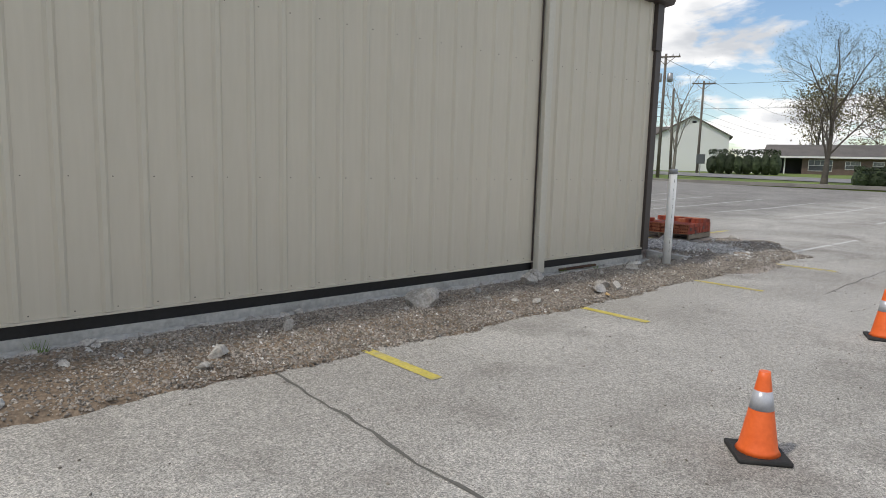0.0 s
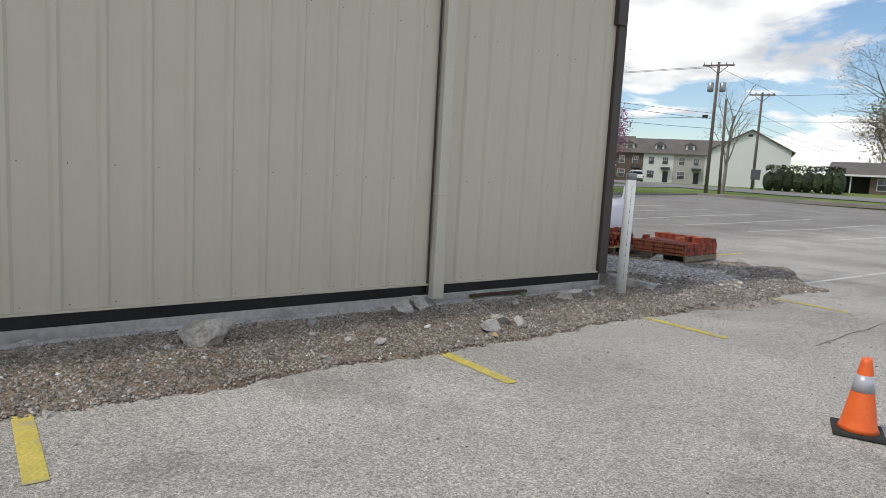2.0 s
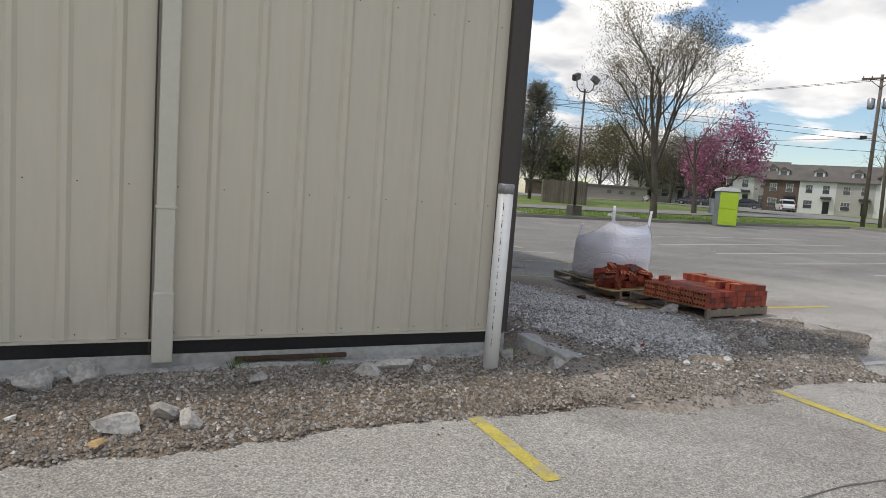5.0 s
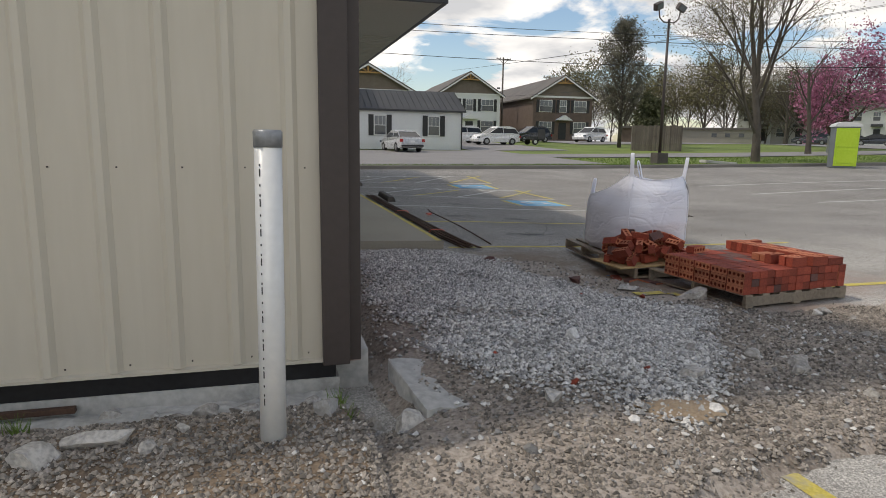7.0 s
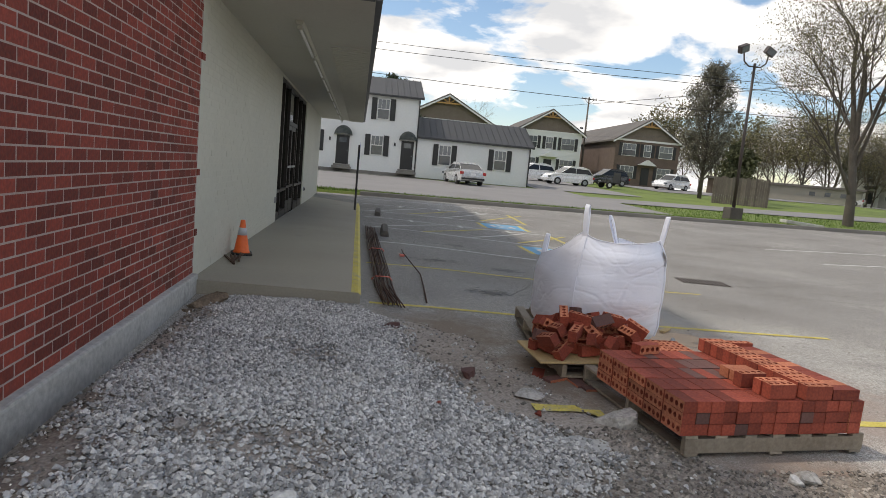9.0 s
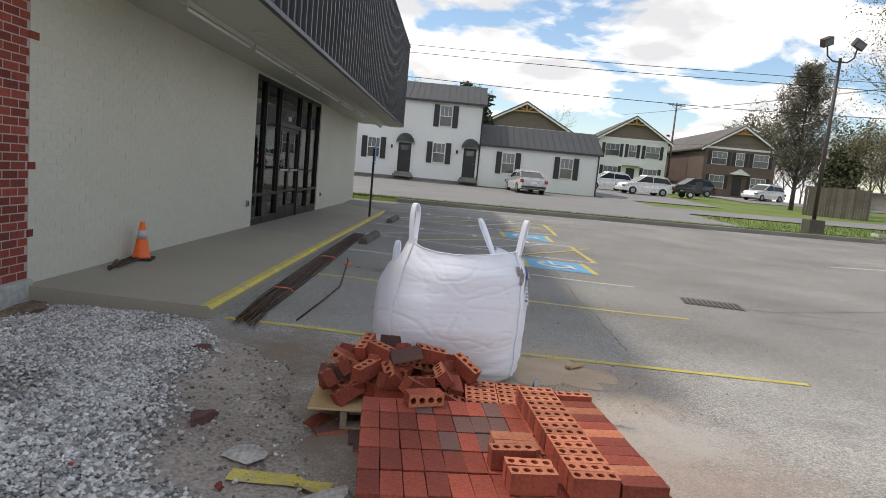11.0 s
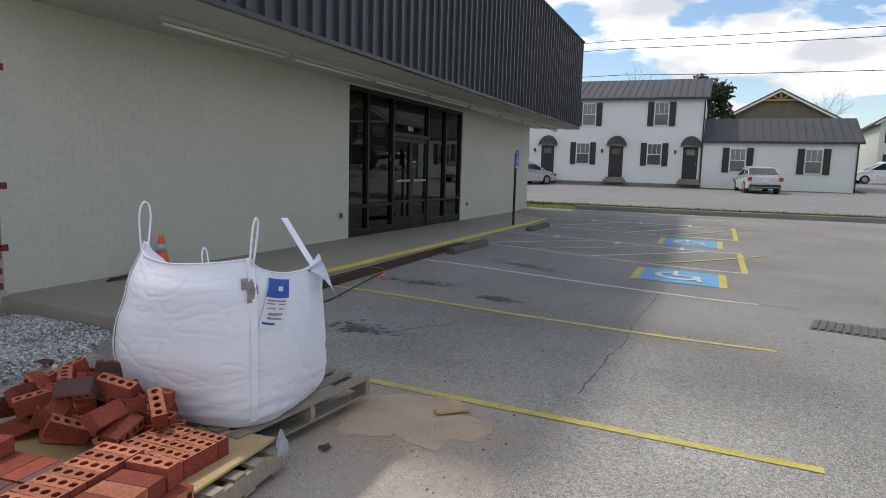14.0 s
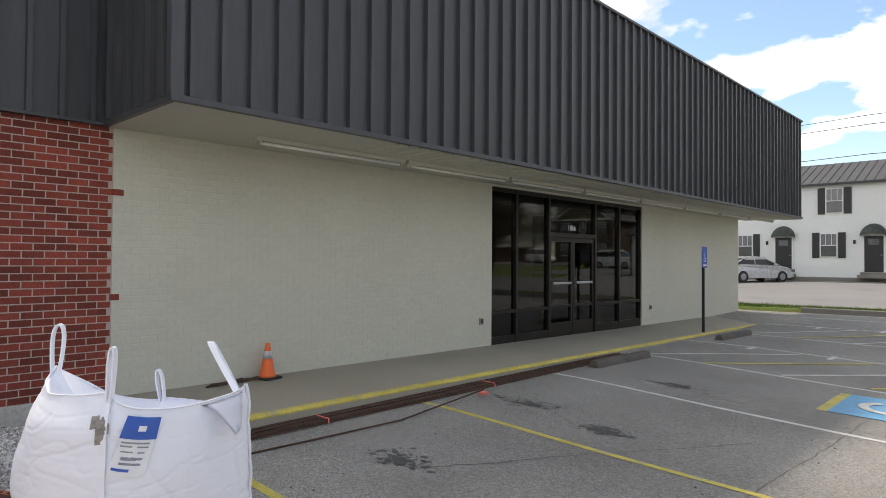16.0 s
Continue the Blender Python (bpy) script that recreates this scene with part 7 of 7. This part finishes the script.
def utility_pole(x, y, h, turn, label, transformer=True):
    u = thing("utility_pole", pose(x, y, on_ground(x, y), 0, 0, turn), label, "utility pole", "utility poles")
    part("pole", tube([(0, 0, -0.2), (0, 0, h)], [0.17, 0.11], 10), M_POLE, u)
    part("crossarm", box(-1.25, 1.25, -0.16, -0.06, h - 0.35, h - 0.22, 0.01), M_POLE, u)
    for s in (-1, 1):
        part("brace", tube([(s * 0.75, -0.12, h - 0.36), (0, -0.12, h - 1.0)], 0.03, 5), M_POLE, u)
    for s in (-1.15, -0.6, 0.6, 1.15):
        part("insulator", tube([(s, -0.11, h - 0.21), (s, -0.11, h - 0.02)], [0.05, 0.03], 8), M_STEEL, u)
    if transformer:
        for s in (-1, 1):
            part("transformer", tube([(s * 0.48, 0, h - 2.5), (s * 0.48, 0, h - 2.42), (s * 0.48, 0, h - 1.75), (s * 0.48, 0, h - 1.68)], [0.2, 0.25, 0.25, 0.1], 12), M_STEEL, u, "grey transformer can")
    part("splice_box", box(-0.9, -0.45, -0.08, 0.08, h - 4.7, h - 4.45, 0.03), M_BLACKP, u)
    return u


utility_pole(54.8, 31.2, 11.3, -62, "tall wooden utility pole with transformers by the street")
utility_pole(71.3, 35.7, 10.5, -62, "wooden utility pole across the street", False)
utility_pole(58.0, 110.0, 11.5, 10, "distant wooden utility pole", False)
utility_pole(44.0, 96.0, 12.5, 10, "distant wooden utility pole", False)
wp = thing("guy_pole", pose(55.4, 30.3, on_ground(55, 30)), "leaning grey service pole beside the utility pole", "pole")
part("pole", tube([(0, 0, 0), (-0.25, 0.1, 8.2)], [0.13, 0.10], 8), M_POLE, wp)


def wire(pts, r=0.012, label="black overhead power line"):
    out_ = []
    for a, b in zip(pts, pts[1:]):
        a, b = Vector(a), Vector(b)
        n_ = 10
        for k in range(n_):
            t = k / n_
            p = a.lerp(b, t)
            p.z -= 0.004 * (a - b).length * 4 * t * (1 - t)
            out_.append(p)
    out_.append(Vector(pts[-1]))
    return tagged(part("power_line", tube(out_, r, 5), M_BLACKP), label, "power line", "power lines")


LX0, LY0, LX1, LY1 = -30.0, 56.0, 54.8, 31.1


def line_at(x, z):
    t = (x - LX0) / (LX1 - LX0)
    return (x, LY0 + (LY1 - LY0) * t, z)


wire([line_at(-30, 10.6), line_at(10.8, 8.95), line_at(28, 8.15), line_at(46, 7.75), line_at(54.8, 7.7)], 0.016)
wire([line_at(-30, 10.1), line_at(10.8, 8.5), line_at(28, 7.75), line_at(46, 7.35), line_at(54.8, 7.2)], 0.018)
wire([line_at(-30, 8.3), line_at(10.8, 7.05), line_at(28, 6.25), line_at(46, 6.3), line_at(54.8, 6.4)], 0.018)
for z0, z1 in ((11.6, 11.9), (8.4, 9.0), (7.2, 7.9), (6.6, 7.2)):
    wire([(54.8, 31.2, z0), (71.3, 35.7, z1 + 0.3), (130, 50, z1 + 0.8)], 0.018)
for z0, dz in ((11.7, 1.5), (11.6, 1.6), (7.4, 1.0)):
    wire([(54.8, 31.2, z0), (40, 110, z0 + dz)], 0.018)
wire([(71.3, 35.7, 11.3), (86, -10, 12.0)], 0.018)
wire([(71.3, 35.7, 8.6), (86, -10, 9.0)], 0.018)


# ---- vehicles ----
M_TYRE = M_RUBBER
M_CARGLASS = material("dark_car_glass", (0.012, 0.014, 0.016), (0.02, 0.022, 0.025), 0.12, 0, 1, 5, 0.3, 0.0, 0, None, 0.6, 0, 0, 0.4)
M_TAIL = material("tail_lamp_red", (0.35, 0.02, 0.02), (0.45, 0.03, 0.03), 0.2, 0, 3, 20, 0.3, 0)


def car_paint(name, c):
    return material(name, tuple(q * 0.94 for q in c), c, 0.28, 0.15, 0.8, 8, 0.3, 0.0, 0, None, 0.6, 0, 0.6)


def car(x, y, turn, paint, label, kind="sedan", group="parked cars"):
    """A parked car, nose towards +y of its own space."""
    L_, W_ = (4.6, 1.8) if kind == "sedan" else (4.7, 1.88)
    H_ = 1.45 if kind == "sedan" else 1.72
    c = thing("car", pose(x, y, on_ground(x, y) + 0.16, 0, 0, turn), label, "car", group)
    deck = 1.0 if kind == "sedan" else 1.08
    lo = [(-2.28, 0.30), (-2.34, 0.55), (-2.28, 0.86), (-2.16, deck), (-1.5, deck + 0.01), (0.4, deck - 0.02), (1.15, deck - 0.05), (1.85, deck - 0.15), (2.2, 0.70), (2.32, 0.50), (2.26, 0.28)]
    for wc in (1.38, -1.38):
        lo += [(wc + 0.38 * math.cos(q * math.pi / 8), 0.22 + 0.42 * math.sin(q * math.pi / 8)) for q in range(9)]
    bm_ = prism(lo, "x", -W_ / 2, W_ / 2)
    rim_ = [e_ for e_ in bm_.edges if abs(e_.verts[0].co.x - e_.verts[1].co.x) < 0.01 and min(v_.co.z for v_ in e_.verts) > 0.5 and e_.calc_length() > 0.2]
    bmesh.ops.bevel(bm_, geom=rim_, offset=0.07, segments=3, affect="EDGES")
    for v_ in bm_.verts:
        v_.co.x *= 1 - 0.05 * smooth01(0.55, 1.0, v_.co.z) - 0.12 * smooth01(1.7, 2.35, abs(v_.co.y))
    part("body", bm_, paint, c)
    gh = [(-1.95, 0.98), (-1.1, H_ - 0.08), (-0.45, H_), (0.25, H_ - 0.05), (1.3, 0.94)] if kind == "sedan" else [(-2.14, 1.06), (-1.72, H_ - 0.14), (-1.1, H_), (0.05, H_ - 0.05), (1.15, 1.0)]
    bm_ = prism(gh, "x", -W_ / 2 + 0.1, W_ / 2 - 0.1)
    for v_ in bm_.verts:
        k = (v_.co.z - 0.93) / (H_ - 0.93)
        v_.co.x *= 1 - 0.18 * max(0, k)
    part("cabin", bm_, M_CARGLASS, c, "dark glazed cabin")
    rf = [(gh[1][0] - 0.06, gh[1][1] + 0.0), (gh[2][0], H_ + 0.025), (gh[3][0], H_ - 0.01), (gh[3][0] + 0.16, H_ - 0.15), (gh[1][0] - 0.02, gh[1][1] - 0.10)]
    bm_ = prism(rf, "x", -W_ / 2 + 0.19, W_ / 2 - 0.19)
    part("roof", bm_, paint, c)
    for s in (-1, 1):
        for (ay, az), (by_, bz) in (((gh[1][0], gh[1][1]), gh[0]), ((gh[3][0], gh[3][1]), gh[4]), ((-0.45, H_ - 0.03), (-0.45, 0.93))):
            xa, xb = s * (W_ / 2 - 0.1) * 0.83, s * (W_ / 2 - 0.10)
            part("pillar", tube([(xa, ay, az), (xb, by_, bz)], 0.03, 5), paint, c)
        part("tail_lamp", box(s * W_ / 2 - 0.22 * (s > 0) - 0.0, s * W_ / 2 + 0.22 * (s < 0), -2.33, -2.2, 0.66, 0.86, 0.02), M_TAIL, c, "red tail lamp")
        part("head_lamp", box(s * W_ / 2 - 0.3 * (s > 0), s * W_ / 2 + 0.3 * (s < 0), 2.1, 2.29, 0.58, 0.74, 0.02), M_WINGLASS_PALE, c, "clear head lamp")
        part("mirror", box(s * (W_ / 2 + 0.02) - 0.08, s * (W_ / 2 + 0.02) + 0.08, 0.78, 0.9, 0.93, 1.06, 0.02), paint, c)
        for wy in (-1.38, 1.38):
            wl_ = part("wheel", tube([(s * (W_ / 2 - 0.2), wy, 0.30), (s * (W_ / 2 + 0.01), wy, 0.30)], 0.33, 20), M_TYRE, c, "black tyre")
            part("rim", tube([(s * (W_ / 2 - 0.1), wy, 0.30), (s * (W_ / 2 + 0.022), wy, 0.30)], [0.21, 0.19], 14), M_STEEL, wl_)
    part("number_plate", box(-0.17, 0.17, -2.345, -2.325, 0.62, 0.76), M_WHITETRIM, c)
    part("bumper", box(-W_ / 2 + 0.1, W_ / 2 - 0.1, -2.36, -2.25, 0.34, 0.46, 0.02), M_BLACKP, c)
    return c


P_SILVER = car_paint("silver_paint", (0.55, 0.55, 0.55))
P_WHITE = car_paint("white_car_paint", (0.78, 0.78, 0.77))
P_DARK = car_paint("dark_car_paint", (0.04, 0.045, 0.055))
P_YEL = car_paint("yellow_car_paint", (0.72, 0.55, 0.03))
car(18.3, 47.4, 8, P_SILVER, "silver sedan parked before the white house")
car(4.3, 47.2, -30, P_SILVER, "silver sedan parked by the house doors")
car(30.3, 60.8, 98, P_WHITE, "white sport utility car parked beside the house", "suv")
car(28.0, 65.0, 96, P_WHITE, "white sport utility car parked behind another", "suv")
car(37.4, 69.0, 100, P_DARK, "dark jeep parked beside the brick house", "suv")
car(45.2, 69.8, 118, P_WHITE, "white minivan parked by the brick house", "suv")
for k, (x, y, tn, p, kd) in enumerate(((88, 63.5, -40, P_WHITE, "suv"), (84, 67, 40, P_DARK, "sedan"), (82.5, 69.5, 40, P_DARK, "sedan"), (80, 73, 40, P_DARK, "suv"), (74, 79, 40, P_SILVER, "sedan"), (71, 82, 40, P_DARK, "sedan"))):
    car(x, y, tn, p, {0: "white jeep parked at the townhouses"}.get(k, "car parked at the distant townhouses"), kd)
tr = thing("utility_trailer", pose(34.0, 60.9, on_ground(34.0, 60.9) + 0.16, 0, 0, 95), "small dark utility trailer behind the white car", "trailer")
part("deck", box(-0.7, 0.7, -1.2, 1.2, 0.45, 0.55, 0.01), M_BLACKP, tr)
part("gate", box(-0.7, 0.7, -1.25, -1.2, 0.5, 1.5), M_BLACKP, tr)
part("tongue", tube([(0, 1.2, 0.48), (0, 2.3, 0.42)], 0.04, 6), M_BLACKP, tr)
for s in (-1, 1):
    w_ = part("wheel", tube([(s * 0.72, -0.1, 0.28), (s * 0.9, -0.1, 0.28)], 0.3, 16), M_TYRE, tr)
    part("rim", tube([(s * 0.8, -0.1, 0.28), (s * 0.91, -0.1, 0.28)], 0.17, 12), M_WHITETRIM, w_)
# street furniture across the lot
M_SIGNBACK = material("sign_back_metal", (0.10, 0.11, 0.11), (0.16, 0.17, 0.17), 0.5, 0.5, 2, 20, 0.4, 0.02)
sg = thing("street_sign", pose(66.5, 33.0, on_ground(66.5, 33), 0, 0, -50), "small dark road sign on a post by the street", "sign")
part("post", box(-0.04, 0.04, -0.04, 0.04, 0, 2.2), M_STEEL, sg)
part("plate", box(-0.45, 0.45, -0.06, -0.045, 1.3, 2.3, 0.01), M_SIGNBACK, sg)
ub = thing("utility_box", pose(50.5, 41.2, on_ground(50.5, 41.2) + 0.1, 0, 0, -35), "grey steel utility cabinet on the verge", "utility box")
part("cabinet", box(-0.45, 0.45, -0.4, 0.4, 0, 1.25, 0.03), M_STEEL, ub)
part("lid", box(-0.48, 0.48, -0.43, 0.43, 1.25, 1.31, 0.01), M_STEEL, ub)
cp = part("culvert_slab", box(-0.9, 0.9, -0.35, 0.35, 0, 0.16, 0.03), M_FOUND)
cp.matrix_basis = pose(32.3, 31.2, on_ground(32.3, 31.2) + 0.12, 0, 4, -8)
tagged(cp, "pale concrete slab lying on the grass verge", "slab")
rub = part("rubbish_bin", tube([(0, 0, 0), (0, 0, 0.9), (0, 0, 1.0)], [0.28, 0.36, 0.3], 12), M_BLACKP)
rub.location = (83.0, 26.0, on_ground(83, 26) + 0.1)
tagged(rub, "dark wheeled rubbish bin by the street", "bin")

# loose grass blades along the verge and the kerb
bl, bf = [], []
rgr = random.Random(9)
M_BLADE = material("grass_blades", (0.07, 0.14, 0.02), (0.20, 0.28, 0.06), 0.9, 0, 1, 10, 0.6, 0, 0.3)
for _ in range(16000):
    if rgr.random() < 0.6:
        x, y = rgr.uniform(11, 50), rgr.uniform(30.5, 38)
        if x < 26 and y > 31.2:
            continue
    else:
        x, y = rgr.uniform(8, 30), rgr.uniform(30.42, 31.2)
    z = on_ground(x, y) + 0.09
    a, h_, w_ = rgr.uniform(0, 6.28), rgr.uniform(0.05, 0.16), rgr.uniform(0.01, 0.025)
    i0 = len(bl)
    bl += [(x - w_ * math.cos(a), y - w_ * math.sin(a), z), (x + w_ * math.cos(a), y + w_ * math.sin(a), z), (x + rgr.uniform(-0.06, 0.06), y + rgr.uniform(-0.06, 0.06), z + h_)]
    bf.append((i0, i0 + 1, i0 + 2))
tagged(raw("grass", bl, bf, M_BLADE), "tufts of fresh green grass on the verge", "grass", kind="stuff")
for x, y, s in ((7.15, 5.30, 1), (7.75, 5.18, 1), (9.3, 5.02, 1), (0.95, 5.25, 1)):
    gl, gf = [], []
    for _ in range(40):
        a, h_ = rgr.uniform(0, 6.28), rgr.uniform(0.04, 0.12)
        i0 = len(gl)
        px_, py_ = x + rgr.gauss(0, 0.03), y + rgr.gauss(0, 0.02)
        z = bed_z(px_, py_)
        gl += [(px_ - 0.003, py_, z), (px_ + 0.003, py_, z), (px_ + 0.05 * math.cos(a), py_ + 0.05 * math.sin(a), z + h_)]
        gf.append((i0, i0 + 1, i0 + 2))
    tagged(raw("weed", gl, gf, M_BLADE), "small dry weed tuft at the footing", "weed", kind="stuff")


# ---- bricks of the front wall, last ----
def course_bricks(y0, y1, z0, z1, seed, holes=(), jy=0.012):
    """Running bond on the front wall: yields y, z, length of each brick."""
    ln, ht, jz = 0.203, 0.0775, 0.011
    rnd = random.Random(seed)
    z, row = z0, 0
    while z + ht <= z1 + 0.03:
        y = y0 - (ln / 2 if row % 2 else 0)
        while y < y1:
            a, b = max(y, y0), min(y + ln - jy, y1)
            if b - a > 0.03 and not any(h0 < (a + b) / 2 < h1 and c0 < z + ht / 2 < c1 for h0, h1, c0, c1 in holes):
                yield a, b, z, min(z + ht - jz, z1)
            y += ln
        z += ht
        row += 1


def brick_block(depth, proud, le):
    bm_ = box(-depth, proud, 0, le, 0, 0.0665)
    bmesh.ops.bevel(bm_, geom=[e for e in bm_.edges if all(v_.co.x > 0 for v_ in e.verts)], offset=0.0018, segments=1, affect="EDGES")
    return bm_


FULL = 0.191
RED_FULL = mesh_of(brick_block(0.02, 0.0, FULL), "brick", M_REDBRICK)
RED_HALF = mesh_of(brick_block(0.02, 0.0, FULL / 2), "brick", M_REDBRICK)
PAINT_FULL = mesh_of(brick_block(0.015, 0.0, 0.200), "brick", M_WHITEBRICK)


def lay(cells, full, half, mat, near, name, FULL=0.191):
    """The nearest 300 as parts of the wall, the others in one mesh."""
    cells = sorted(cells, key=near)
    made, vs, fs = 0, [], []
    rnd = random.Random(len(cells))
    for a, b, z, zz in cells:
        dx = rnd.uniform(-0.0006, 0.0010) if half else rnd.uniform(-0.001, 0.001)
        w_ = b - a
        if made < 300 and zz - z > 0.05 and (abs(w_ - FULL) < 0.004 or (half and abs(w_ - FULL / 2) < 0.01)):
            ob = new("brick", full if abs(w_ - FULL) < 0.004 else half)
            ob.parent = front
            ob.location = (WX + dx, a, z)
            made += 1
            continue
        i0 = len(vs)
        e = 0.0015
        for x, m in ((WX - 0.02, 0), (WX + dx - e, 0), (WX + dx, e)):
            vs += [(x, a + m, z + m), (x, b - m, z + m), (x, b - m, zz - m), (x, a + m, zz - m)]
        for k in (0, 4):
            for q in range(4):
                q2 = (q + 1) % 4
                fs.append((i0 + k + q, i0 + k + q2, i0 + k + 4 + q2, i0 + k + 4 + q))
        fs.append((i0 + 8, i0 + 9, i0 + 10, i0 + 11))
    ob = raw(name, vs, fs, mat, front)
    ob["kind"] = "stuff"


red = list(course_bricks(WY + 0.065, Y_NEW - 0.01, 0.245, Z_SOF + 0.01, 1))
# ragged toothing: two bricks stick out past the joint, some stop short
lay(red, RED_FULL, RED_HALF, M_REDBRICK, lambda c: abs(c[0] - 7.4) + abs(c[2] - 1.5) * 0.6, "red_bricks")
for z in (0.632, 1.2545, 2.417):
    ob = part("toothing_brick", box(WX - 0.05, WX + 0.012, Y_NEW - 0.02, Y_NEW + random.uniform(0.05, 0.11), z, z + 0.0675, 0.004), M_REDBRICK, front)
white = list(course_bricks(Y_NEW + 0.004, 16.67, 0.215, Z_SOF, 2, (), 0.003)) + list(course_bricks(22.73, Y_END, 0.215, Z_SOF, 3, (), 0.003))
lay(white, PAINT_FULL, None, M_WHITEBRICK, lambda c: abs(c[0] - 12.0) + abs(c[2] - 1.4), "painted_bricks", 0.200)
